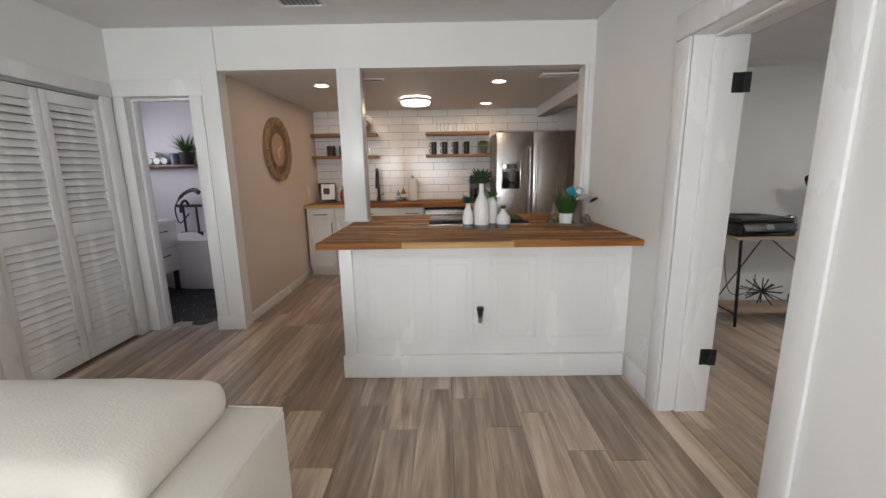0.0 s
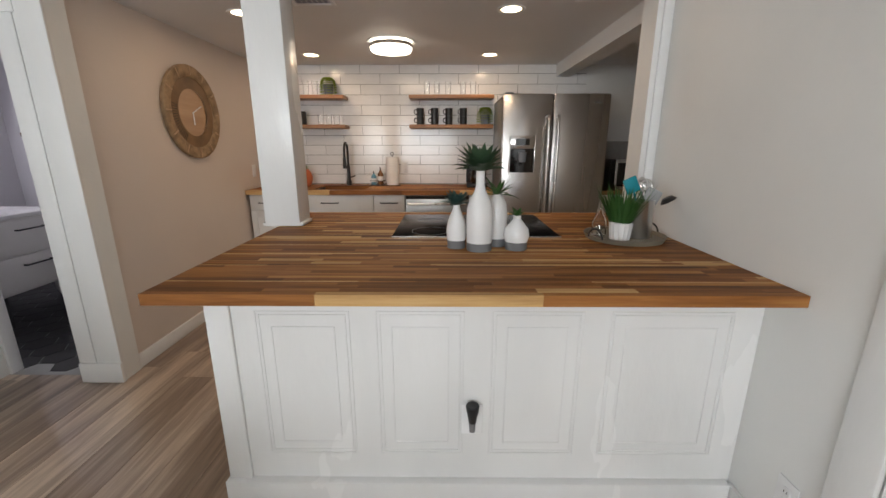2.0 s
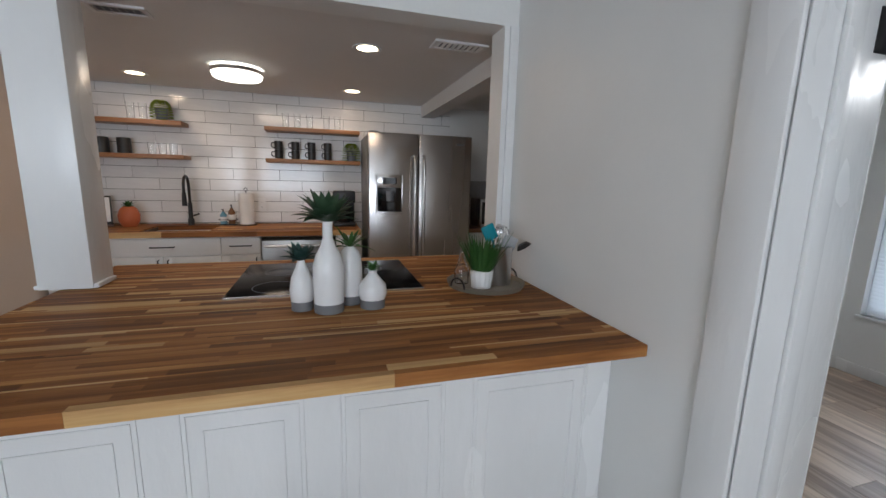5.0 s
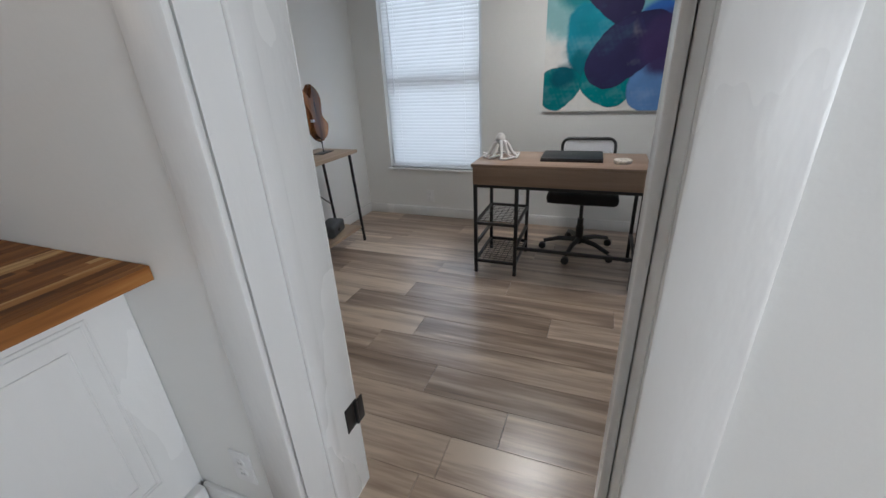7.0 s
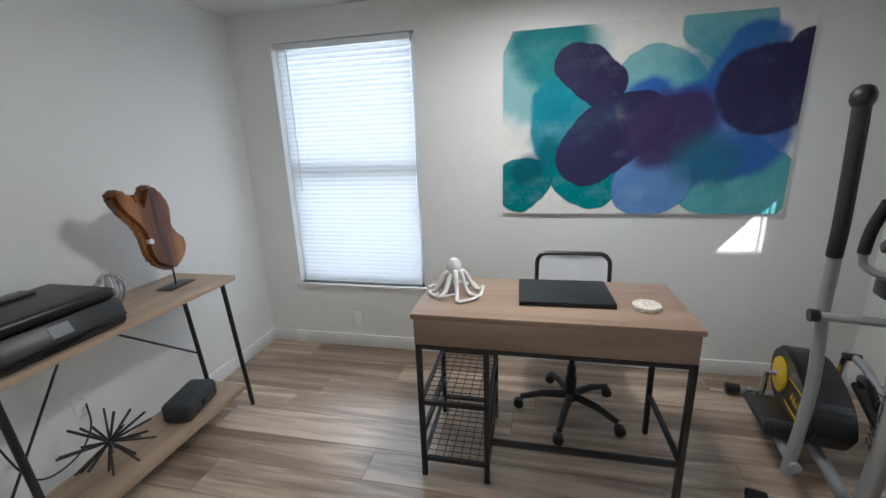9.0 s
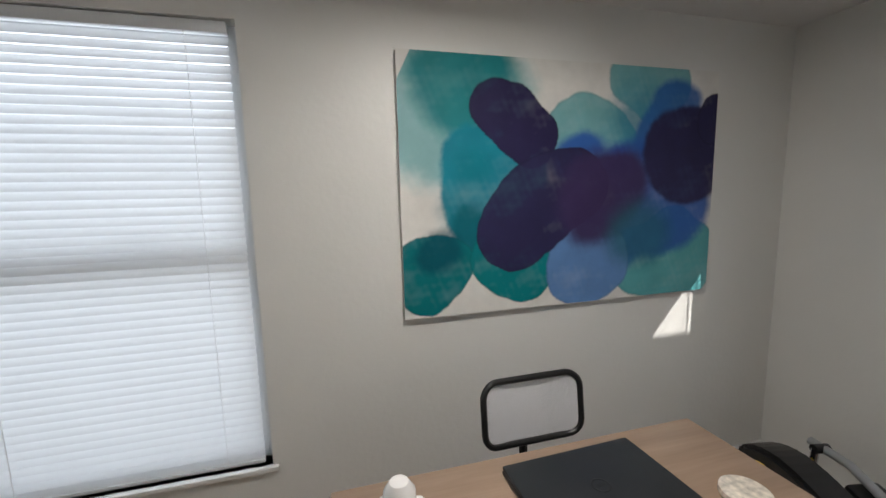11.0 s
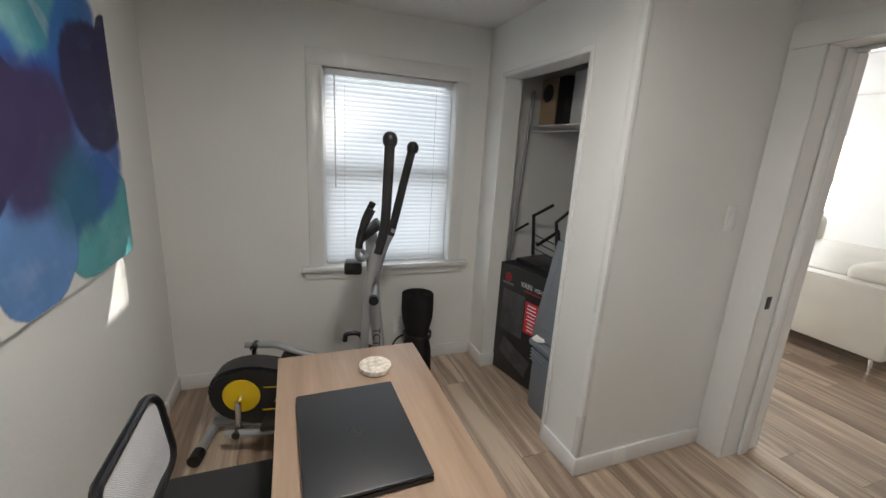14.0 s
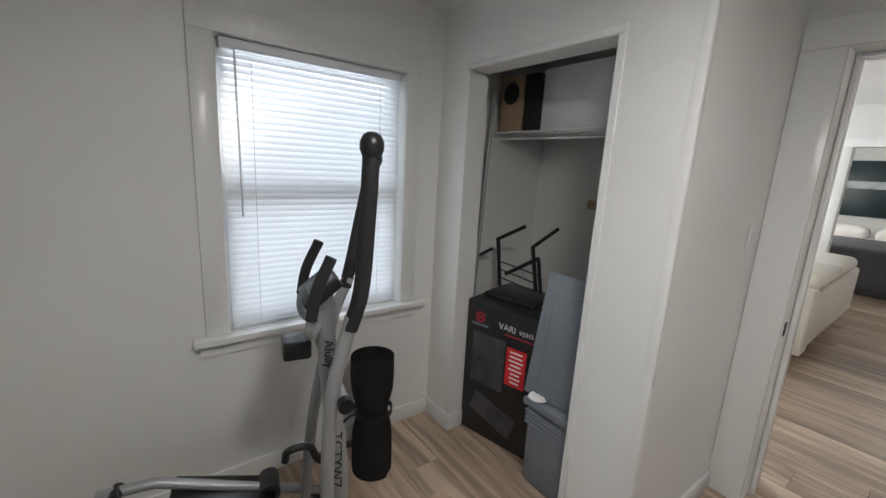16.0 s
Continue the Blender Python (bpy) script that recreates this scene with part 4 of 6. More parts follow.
part("scanner_lid", box(-0.215, 0.215, -0.15, 0.155, 0.102, 0.145, 0.016, 3), M_BLACKPL, pr)
part("feeder_ridge", box(-0.11, 0.11, 0.06, 0.13, 0.143, 0.155, 0.005), M_BLACKPL, pr)
pn = part("control_panel", turned(box(-0.2, 0.2, -0.035, 0.035, -0.006, 0.006, 0.003), pose(0, -0.176, 0.075, 62, 0, 0)), M_BLACKPL, pr)
part("display", turned(box(-0.03, 0.03, -0.02, 0.02, 0, 0.002), pose(0, -0.181, 0.078, 62, 0, 0)), M_GREYPL, pn)
part("output_tray", box(-0.15, 0.15, -0.172, -0.12, 0.01, 0.03, 0.003), M_DARKSCREEN, pr)
sc = thing("wood_sculpture", "carved brown driftwood sculpture on a black rod", "sculpture", (3.56, 3.58, TT), 4)
part("base_plate", box(-0.075, 0.075, -0.04, 0.04, 0, 0.006, 0.002), M_BLACK, sc)
part("rod", tube([(0.0, 0, 0.006), (0.0, 0, 0.1)], 0.004, 8), M_BLACK, sc)
_sil = []
for a, b in ((-0.24, 0.45), (-0.205, 0.472), (-0.155, 0.455), (-0.11, 0.413), (-0.09, 0.458), (-0.055, 0.476), (0.0, 0.45), (0.04, 0.377), (0.03, 0.295), (0.036, 0.258), (0.082, 0.222), (0.09, 0.176), (0.063, 0.12), (0.0, 0.08), (-0.055, 0.098), (-0.11, 0.14), (-0.13, 0.2), (-0.135, 0.277), (-0.168, 0.33), (-0.215, 0.387)):
    _sil.append((a, 0, b))
scm = slab([(p.x, p.z) for p in smooth_path(_sil + _sil[:1], 2)[:-1]], 0.06, 0.019)
part("carving", turned(scm, Matrix.Translation((0, -0.03, 0))), M_SCULPT, sc, "polished brown carved wood")
part("hole", lathe([(0, -0.031), (0.012, -0.031), (0.013, 0.031), (0, 0.031)], 16, (-0.105, 0, 0.24), "y"), M_PRINTWHITE, sc)


def wire_bird():
    bm = bmesh.new()
    for k in range(7):
        a = radians(25 * k)
        pts = [(0.055 * math.cos(t) * math.cos(a), 0.055 * math.cos(t) * math.sin(a) * 0.7, 0.075 + 0.07 * math.sin(t)) for t in (2 * math.pi * i / 20 for i in range(21))]
        bm_tube(bm, pts, 0.004, 6, cap=False)
    return bm


whole("wire_ornament", wire_bird(), M_CHROME, "silver looped wire ornament on the console", "ornament", at=(3.3, 3.62, TT))


M_IRON = surface("dark_iron", (0.06, 0.055, 0.05), 0.5, metal=0.6)
sb_ = thing("metal_starburst", "dark iron starburst ornament on the lower shelf", "ornament", (3.12, 3.58, 0.14))
rnd = random.Random(9)
for i in range(26):
    z = 1 - 2 * (i + 0.5) / 26
    r = math.sqrt(1 - z * z)
    d = Vector((r * math.cos(i * 2.4), r * math.sin(i * 2.4), z))
    part("spike", tube([(0, 0, 0.125), Vector((0, 0, 0.125)) + Vector((d.x, d.y, d.z * 0.72)) * rnd.uniform(0.14, 0.175)], 0.005, 4), M_IRON, sb_)
bx = thing("speaker_case", "dark grey rounded case on the lower shelf", "case", (3.5, 3.58, 0.137), 12)
part("body", box(-0.12, 0.12, -0.07, 0.07, 0.0, 0.1, 0.025, 3), surface("charcoal_case", (0.035, 0.04, 0.045), 0.5), bx)
part("latch", box(-0.025, 0.025, -0.076, -0.069, 0.035, 0.06, 0.004), M_BLACKPL, bx)
whole("power_cord", tube(smooth_path([(2.83, 3.7, TT - 0.03), (2.87, 3.72, 0.5), (2.95, 3.73, 0.22), (3.08, 3.72, 0.2), (3.17, 3.74, 0.27), (3.2, 3.775, 0.36)]), 0.0035, 8), M_BLACKPL, "black printer power cord hanging to the outlet", "cable")


def outlet(x, y, z, deg, label="white wall outlet plate", category="outlet", rocker=False):
    o = thing("wall_switch" if rocker else "wall_outlet", label, category, (x, y, z), deg)
    part("plate", box(-0.036, 0.036, -0.006, 0.0, -0.058, 0.058, 0.003), M_PRINTWHITE, o)
    if rocker:
        part("rocker", box(-0.016, 0.016, -0.01, -0.006, -0.033, 0.033, 0.002), M_PRINTWHITE, o)
    else:
        for zz in (-0.02, 0.02):
            s_ = part("socket", lathe([(0, 0.0), (0.015, 0.0), (0.016, 0.003), (0, 0.003)], 16, (0, -0.009, zz), "y"), M_PRINTWHITE, o)
            part("slot", boxes([(-0.006, -0.004, -0.0095, -0.009, zz - 0.004, zz + 0.004), (0.004, 0.006, -0.0095, -0.009, zz - 0.004, zz + 0.004)]), M_BLACKPL, s_)
    return o


outlet(OX1, 3.13, 0.2, -90)
outlet(OX1, 2.28, 0.2, -90)
outlet(3.18, OY0, 0.27, 180)
outlet(3.2, OY1, 0.36, 0)
outlet(LX1, 2.5, 0.29, -90)
outlet(1.98, CYN, 1.2, 180, "white rocker light switch", "light switch", True)
for z in (1.70, 0.32):
    hg = thing("door_hinge", "black butt hinge on the white jamb", "hinge", (1.815, DY1, z))
    part("leaf", box(-0.032, 0.012, -0.0045, 0.001, -0.045, 0.045, 0.001), M_BLACK, hg)
    part("barrel", tube([(0.018, -0.006, -0.045), (0.018, -0.006, 0.045)], 0.007, 10), M_BLACK, hg)
    part("second_leaf", box(0.012, 0.05, -0.012, -0.008, -0.045, 0.045, 0.001), M_BLACK, hg)
sp = thing("strike_plate", "black strike plate on the door jamb", "strike plate", (1.80, DY0, 0.83))
part("plate", box(-0.016, 0.016, -0.001, 0.003, -0.03, 0.03, 0.001), M_BLACK, sp)
# office ceiling lamp
ol = thing("ceiling_light", "round flush ceiling light in the office", "ceiling light", (3.55, 1.95, H_OFF))
part("rim", lathe([(0.0, 0), (0.15, 0), (0.15, -0.03), (0.14, -0.032), (0.14, -0.01)], 36), M_CHROME, ol)
part("diffuser", lathe([(0.14, -0.025), (0.12, -0.05), (0.07, -0.06), (0, -0.064)], 36), M_BULBCOOL, ol)
for x, y in ((4.0, 2.35), (4.1, 2.0)):
    whole("smoke_sensor", lathe([(0, 0), (0.012, 0), (0.012, -0.006), (0, -0.008)], 14, (x, y, H_OFF)), M_PRINTWHITE, "small round white sensor on the ceiling", "sensor")

# ---- elliptical trainer ----
el = thing("elliptical_trainer", "grey and black elliptical trainer with yellow flywheel hubs", "exercise machine")
EY = 0.73
el.matrix_world = pose(3.465, 0.83, 0, 0, 0, -12) @ pose(-3.56, -EY, 0)
part("front_stabiliser", tube([(3.56, 1.0, 0.035), (3.56, EY - 0.28, 0.035)], 0.024, 12), M_GREYMET, el)
part("rear_stabiliser", tube([(4.33, 0.93, 0.035), (4.33, 0.52, 0.035)], 0.022, 12), M_GREYMET, el)
for x, y in ((3.56, 1.01), (3.56, EY - 0.29), (4.33, 0.94), (4.33, 0.51)):
    part("end_cap", tube([(x, y - 0.03, 0.035), (x, y + 0.03, 0.035)], 0.029, 12), M_BLACKPL, el)
part("floor_beam", tube([(3.56, EY, 0.06), (4.33, EY, 0.06)], 0.024, 10), M_GREYMET, el)
mast = part("mast", tube(smooth_path([(3.56, EY, 0.05), (3.53, EY, 0.35), (3.56, EY, 0.7), (3.58, EY, 1.03)]), 0.029, 12), M_GREYMET, el)
text_on("TCTYWZ", 0.05, pose(3.548, EY + 0.031, 0.46, 90, 90, 180), M_BLACKPL, mast)
text_on("Afully", 0.04, pose(3.57, EY + 0.031, 0.84, 90, 90, 180), M_BLACKPL, mast)
hs = slab([(p.x, p.z) for p in smooth_path([(3.82, 0, 0.15), (3.795, 0, 0.21), (3.85, 0, 0.3), (3.99, 0, 0.365), (4.15, 0, 0.39), (4.285, 0, 0.345), (4.325, 0, 0.25), (4.285, 0, 0.14), (4.15, 0, 0.085), (4.0, 0, 0.085), (3.88, 0, 0.1), (3.82, 0, 0.15)], 4)[:-1]], 0.15, 0.018)
hous = part("flywheel_housing", turned(hs, Matrix.Translation((0, EY - 0.075, 0))), M_BLACKPL, el, "glossy black flywheel housing")
FX, FZ = 4.17, 0.25
for sgn in (1, -1):
    y = EY + sgn * 0.077
    dsc = lathe([(0, 0.0), (0.084, 0.0), (0.082, 0.008), (0.06, 0.012), (0.02, 0.012), (0, 0.012)], 32, (0, 0, 0), "y")
    if sgn < 0:
        turned(dsc, Matrix.Scale(-1, 4, (0, 1, 0)))
    part("hub_disc", turned(dsc, Matrix.Translation((FX, y, FZ))), M_YELLOW, el, "yellow round hub disc")
    ca = 1 if sgn > 0 else -1
    cx, cz = FX + 0.0 * ca, FZ - 0.135 * ca
    part("crank", tube([(FX, y + sgn * 0.01, FZ), (FX, y + sgn * 0.05, FZ), (cx, y + sgn * 0.06, cz)], 0.014, 10), M_CHROME, el)
    yb = y + sgn * 0.09
    part("pedal_bar", tube([(cx + 0.05, yb, cz), (cx - 0.1, yb, cz - 0.0), (3.56, yb + sgn * 0.02, 0.2 if sgn > 0 else 0.17)], 0.017, 10), M_GREYMET, el)
    part("pedal_pin", tube([(cx, y + sgn * 0.05, cz), (cx, yb + sgn * 0.02, cz)], 0.018, 10), M_BLACKPL, el)
    zp = (0.2 if sgn > 0 else 0.17) * 0.5 + cz * 0.5 + (0.025 if sgn > 0 else -0.01)
    pb = box(-0.17, 0.16, -0.065, 0.065, 0.0, 0.03, 0.012)
    part("pedal", turned(pb, pose(3.89, yb + sgn * 0.01, zp, 0, 6 if sgn > 0 else -17, 0)), M_BLACKPL, el, "black ribbed foot pedal")
    part("pedal_toe", turned(lathe([(0.02, 0), (0.035, 0.005), (0.035, 0.1), (0.02, 0.105)], 14, (0, -0.05, 0), "y"), pose(3.745, yb + sgn * 0.01, zp + (0.045 if sgn > 0 else -0.005))), M_BLACKPL, el)
    # swinging arm
    ya = EY + (0.20 if sgn > 0 else -0.135)
    if sgn > 0:
        arm = smooth_path([(3.600, yb + 0.03, 0.14), (3.600, ya - 0.02, 0.5), (3.590, ya, 0.79), (3.565, ya + 0.012, 0.93), (3.543, ya + 0.022, 1.03)])
        grip = smooth_path([(3.548, ya + 0.02, 0.995), (3.522, ya + 0.03, 1.1), (3.512, ya + 0.04, 1.28), (3.507, ya + 0.05, 1.455)])
    else:
        arm = smooth_path([(3.63, yb + 0.02, 0.16), (3.6, ya - 0.01, 0.5), (3.55, ya, 0.79), (3.52, ya, 0.92), (3.475, ya, 1.03)])
        grip = smooth_path([(3.488, ya, 0.995), (3.462, ya - 0.008, 1.1), (3.425, ya - 0.02, 1.27), (3.388, ya - 0.03, 1.43)])
    part("swing_arm", tube(arm, 0.019, 12), M_GREYMET, el)
    gp = part("hand_grip", tube(grip, 0.0205, 12), M_FOAM, el, "black foam grip")
    e = grip[-1]
    part("grip_knob", lathe([(0, -0.03), (0.022, -0.027), (0.0285, -0.012), (0.0285, 0.006), (0.021, 0.021), (0.01, 0.028), (0, 0.029)], 16, tuple(e)), M_BLACKPL, gp)
    part("pivot_axle", tube([(3.56, EY, 0.79), (3.56, ya + sgn * 0.03, 0.79)], 0.014, 10), M_GREYMET, el)
    part("pivot_cap", tube([(3.56, ya + sgn * 0.02, 0.79), (3.56, ya + sgn * 0.045, 0.79)], 0.021, 12), M_BLACKPL, el)
    part("fixed_bar", tube(smooth_path([(3.59, EY, 0.93), (3.62, EY + sgn * 0.07, 0.925), (3.635, EY + sgn * 0.11, 0.95), (3.63, EY + sgn * 0.12, 1.0)]), 0.012, 10), M_GREYMET, el)
    part("fixed_grip", tube(smooth_path([(3.63, EY + sgn * 0.12, 0.99), (3.615, EY + sgn * 0.12, 1.07), (3.575, EY + sgn * 0.115, 1.16)]), 0.0165, 10), M_FOAM, el)
cn = part("console", turned(box(-0.06, 0.06, -0.085, 0.085, 0, 0.035, 0.008), pose(3.58, EY, 1.03, 0, 40, 0)), M_BLACKPL, el, "black display console")
part("display", turned(box(-0.03, 0.03, -0.05, 0.05, 0.0352, 0.037), pose(3.58, EY, 1.03, 0, 40, 0)), M_GREYPL, cn)
part("water_holder", boxes([(3.62, 3.70, EY - 0.03, EY + 0.05, 0.84, 0.90)], 0.01), M_BLACKPL, el)
part("tension_knob", tube(smooth_path([(3.55, EY, 0.44), (3.6, EY, 0.46), (3.63, EY + 0.02, 0.53), (3.69, EY + 0.02, 0.53), (3.7, EY + 0.01, 0.49)]), 0.012, 10), M_BLACKPL, el)
text_on("Afully", 0.058, pose(3.96, EY + 0.0765, 0.225, 90, 0, 180), M_YELLOW, hous)
for x0_, z0_, z1_ in ((3.87, 0.287, 0.292), (3.88, 0.165, 0.173)):
    part("stripe", box(x0_, x0_ + 0.2, EY + 0.0752, EY + 0.077, z0_, z1_), M_YELLOW, hous, "thin yellow stripe")

# ---- yoga mat ----
ym = thing("yoga_mat", "rolled black yoga mat standing with a strap", "yoga mat", (3.115, 0.465, 0), 30)
sp_bm = bmesh.new()
pts = []
for i in range(120):
    a = i / 119 * 2 * math.pi * 5.2
    r = 0.028 + 0.073 * i / 119
    pts.append((r * math.cos(a), r * math.sin(a)))
pts.append((pts[-1][0] + 0.02, pts[-1][1] - 0.015))
def wig(x, y, z):
    k = 1 - 0.24 * math.exp(-((z - 0.31) / 0.075) ** 2) + 0.05 * math.exp(-((z - 0.5) / 0.12) ** 2)
    return (x * k + 0.02 * z, y * k, z)


cols = [[sp_bm.verts.new(wig(x, y, z)) for x, y in pts] for z in (0, 0.08, 0.15, 0.2, 0.235, 0.265, 0.29, 0.31, 0.33, 0.355, 0.385, 0.42, 0.47, 0.53, 0.575)]
for a, b in zip(cols, cols[1:]):
    for j in range(len(pts) - 1):
        sp_bm.faces.new((a[j], a[j + 1], b[j + 1], b[j]))
bmesh.ops.solidify(sp_bm, geom=sp_bm.faces[:], thickness=0.006)
part("mat_roll", sp_bm, surface("charcoal_foam_mat", (0.03, 0.03, 0.032), 0.8, vary=0.2, bump=0.3, fine=300), ym)
part("strap", lathe([(0.083, 0.295), (0.088, 0.295), (0.088, 0.322), (0.083, 0.322)], 30, (0.006, 0, 0)), M_BLACKPL, ym, "black carrying strap")
part("strap_tail", tube(smooth_path([(0.06, -0.05, 0.31), (0.1, -0.09, 0.27), (0.12, -0.11, 0.2), (0.1, -0.1, 0.14), (0.065, -0.07, 0.13)]), 0.006, 6), M_BLACKPL, ym)

# ---- closet contents ----
ch = thing("closet_shelf", "white wire shelf high in the closet", "wire shelf")
for i in range(16):
    x = 1.87 + i * 0.0268
    part("wire", tube([(x, OY0 + 0.01, 1.612), (x, CYN - 0.11, 1.612)], 0.002, 5), M_PRINTWHITE, ch)
for z in (1.612, 1.575):
    part("front_rod", tube([(2.3, OY0 + 0.01, z), (2.3, CYN - 0.11, z)], 0.004, 8), M_PRINTWHITE, ch)
for y in (0.42, 0.7, 0.98, 1.25):
    part("lip_wire", tube([(2.3, y, 1.612), (2.3, y, 1.575)], 0.003, 6), M_PRINTWHITE, ch)
spk = thing("bookshelf_speaker", "oak-fronted speaker on the closet shelf", "speaker", (2.185, 0.39, 1.617), 0)
part("cabinet", box(-0.12, 0.09, -0.1, 0.14, 0, 0.28, 0.006), M_BLACKPL, spk)
part("front_panel", box(0.09, 0.105, -0.1, 0.06, 0, 0.28, 0.004), M_CARD, spk, "pale oak front panel")
part("cone", lathe([(0, 0.0), (0.05, 0.006), (0.055, 0.008), (0, 0.01)], 28, (0.1, -0.02, 0.19), "x"), M_BLACKPL, spk)
wb = thing("storage_box", "large white box on the closet shelf", "box", (2.08, 0.86, 1.617))
part("carton", box(-0.15, 0.15, -0.33, 0.33, 0, 0.3, 0.004), M_PRINTWHITE, wb)
part("edge_strip", box(0.151, 0.156, 0.29, 0.33, 0, 0.3), M_BLACKPL, wb)
whole("curtain_rod", tube([(2.51, 0.39, 0.0), (2.36, 0.31, 1.82)], 0.011, 10), M_GREYMET, "grey metal rod leaning inside the closet", "rod")
vb = thing("speaker_carton", "tall black printed loudspeaker carton", "carton", (2.345, 0.63, 0), 12)
part("carton", box(-0.17, 0.17, -0.225, 0.225, 0, 0.745, 0.004), M_BOXBLACK, vb)
FXC = 0.1712
part("printed_picture", box(FXC - 0.001, FXC, -0.18, 0.02, 0.3, 0.58), M_PRINTGREY, vb)
part("printed_picture", turned(box(FXC - 0.001, FXC + 0.0004, -0.13, 0.13, -0.06, 0.06), pose(0, -0.03, 0.16, -18, 0, 0)), M_PRINTGREY, vb)
rl = part("red_label", box(FXC, FXC + 0.001, 0.03, 0.14, 0.36, 0.56), M_RED, vb, "red sticker with white lines of print")
for i, wd in enumerate((0.07, 0.07, 0.08, 0.06, 0.075, 0.05, 0.06, 0.05)):
    part("print_bar", box(FXC + 0.001, FXC + 0.0016, 0.085 - wd / 2, 0.085 + wd / 2, 0.535 - i * 0.0225, 0.543 - i * 0.0225), M_PRINTWHITE, rl)
text_on("VARI", 0.046, pose(FXC + 0.0008, 0.022, 0.652, 90, 0, 90), M_PRINTWHITE, vb, label="white lettering")
text_on("V2315", 0.03, pose(FXC + 0.0008, 0.128, 0.649, 90, 0, 90), M_PRINTWHITE, vb)
part("red_bar", box(FXC, FXC + 0.0008, 0.01, 0.2, 0.615, 0.62), M_RED, vb)
part("logo_ring", turned(lathe([(0.022, 0), (0.028, 0), (0.028, 0.0008), (0.022, 0.0008)], 28, (0, 0, 0), "x"), Matrix.Translation((FXC, -0.14, 0.665))), M_RED, vb)
part("logo_bar", boxes([(FXC, FXC + 0.0008, -0.152, -0.146, 0.651, 0.679), (FXC, FXC + 0.0008, -0.134, -0.128, 0.651, 0.679), (FXC, FXC + 0.0008, -0.146, -0.134, 0.662, 0.668)]), M_RED, vb)
part("print_bar", box(FXC, FXC + 0.0008, -0.19, -0.09, 0.617, 0.63), M_GREYPL, vb)
sd = thing("folding_stand", "black metal folding stand lying on the carton", "metal stand", (2.3, 0.56, 0.746))
part("base", turned(box(-0.13, 0.13, -0.14, 0.16, 0, 0.022, 0.006), pose(0, 0, 0, 0, 0, 12)), M_BLACKPL, sd)
for pts, r in (([(0, -0.15, 0.02), (0.0, -0.19, 0.285)], 0.011), ([(0.0, -0.2, 0.28), (-0.02, -0.02, 0.38)], 0.0105), ([(0.03, -0.2, 0.23), (0.08, -0.36, 0.12)], 0.009), ([(0, 0.11, 0.06), (0.0, 0.06, 0.29)], 0.0105), ([(0, 0.06, 0.285), (-0.02, 0.19, 0.4)], 0.0095), ([(0.0, -0.11, 0.1), (0.02, 0.12, 0.24)], 0.011), ([(0.02, 0.12, 0.24), (0.01, 0.15, 0.06)], 0.0095)):
    part("bar", tube(pts, r, 8), M_BLACK, sd)
for k in range(3):
    part("thin_rail", tube([(0.0, -0.15, 0.07 + 0.045 * k), (0.01, 0.12, 0.06 + 0.045 * k)], 0.0035, 6), M_BLACK, sd)
tb = thing("storage_tote", "grey plastic tote with its lid propped up", "storage tote", (2.42, 1.05, 0), 0)
part("tub", boxes([(-0.16, 0.16, -0.14, 0.14, 0, 0.39)], 0.03), M_GREYPL, tb)
for k in range(4):
    part("rib", box(-0.164, 0.166, -0.144, 0.144, 0.30 + 0.02 * k, 0.308 + 0.02 * k, 0.003), M_GREYPL, tb)
part("rim", box(-0.175, 0.175, -0.155, 0.155, 0.39, 0.425, 0.008), M_GREYPL, tb)
lidm = box(-0.01, 0.01, -0.175, 0.175, -0.28, 0.28, 0.009)
ld = part("lid", turned(lidm, pose(0.07, -0.01, 0.705, 0, -11, 5)), M_GREYPL, tb, "grey lid leaning upright")
part("lid_panel", turned(box(0.01, 0.016, -0.115, 0.115, -0.21, 0.2, 0.005), pose(0.07, -0.01, 0.705, 0, -11, 5)), M_GREYPL, ld)
part("sticker", turned(box(0.016, 0.0168, 0.06, 0.1, -0.05, 0.0), pose(0.07, -0.01, 0.705, 0, -11, 5)), M_YELLOW, ld)
whole("crumpled_cloth", lathe([(0, 0), (0.03, 0.002), (0.045, 0.012), (0.03, 0.026), (0.012, 0.022), (0, 0.026)], 9, (2.56, 0.95, 0.425)), M_TOWEL, "crumpled white cloth on the tote rim", "cloth")
whole("wall_cleat", box(OX0, OX0 + 0.02, 0.62, 0.8, 1.22, 1.27, 0.002), M_CONSOLEWOOD, "small pale wooden cleat on the closet wall", "cleat")

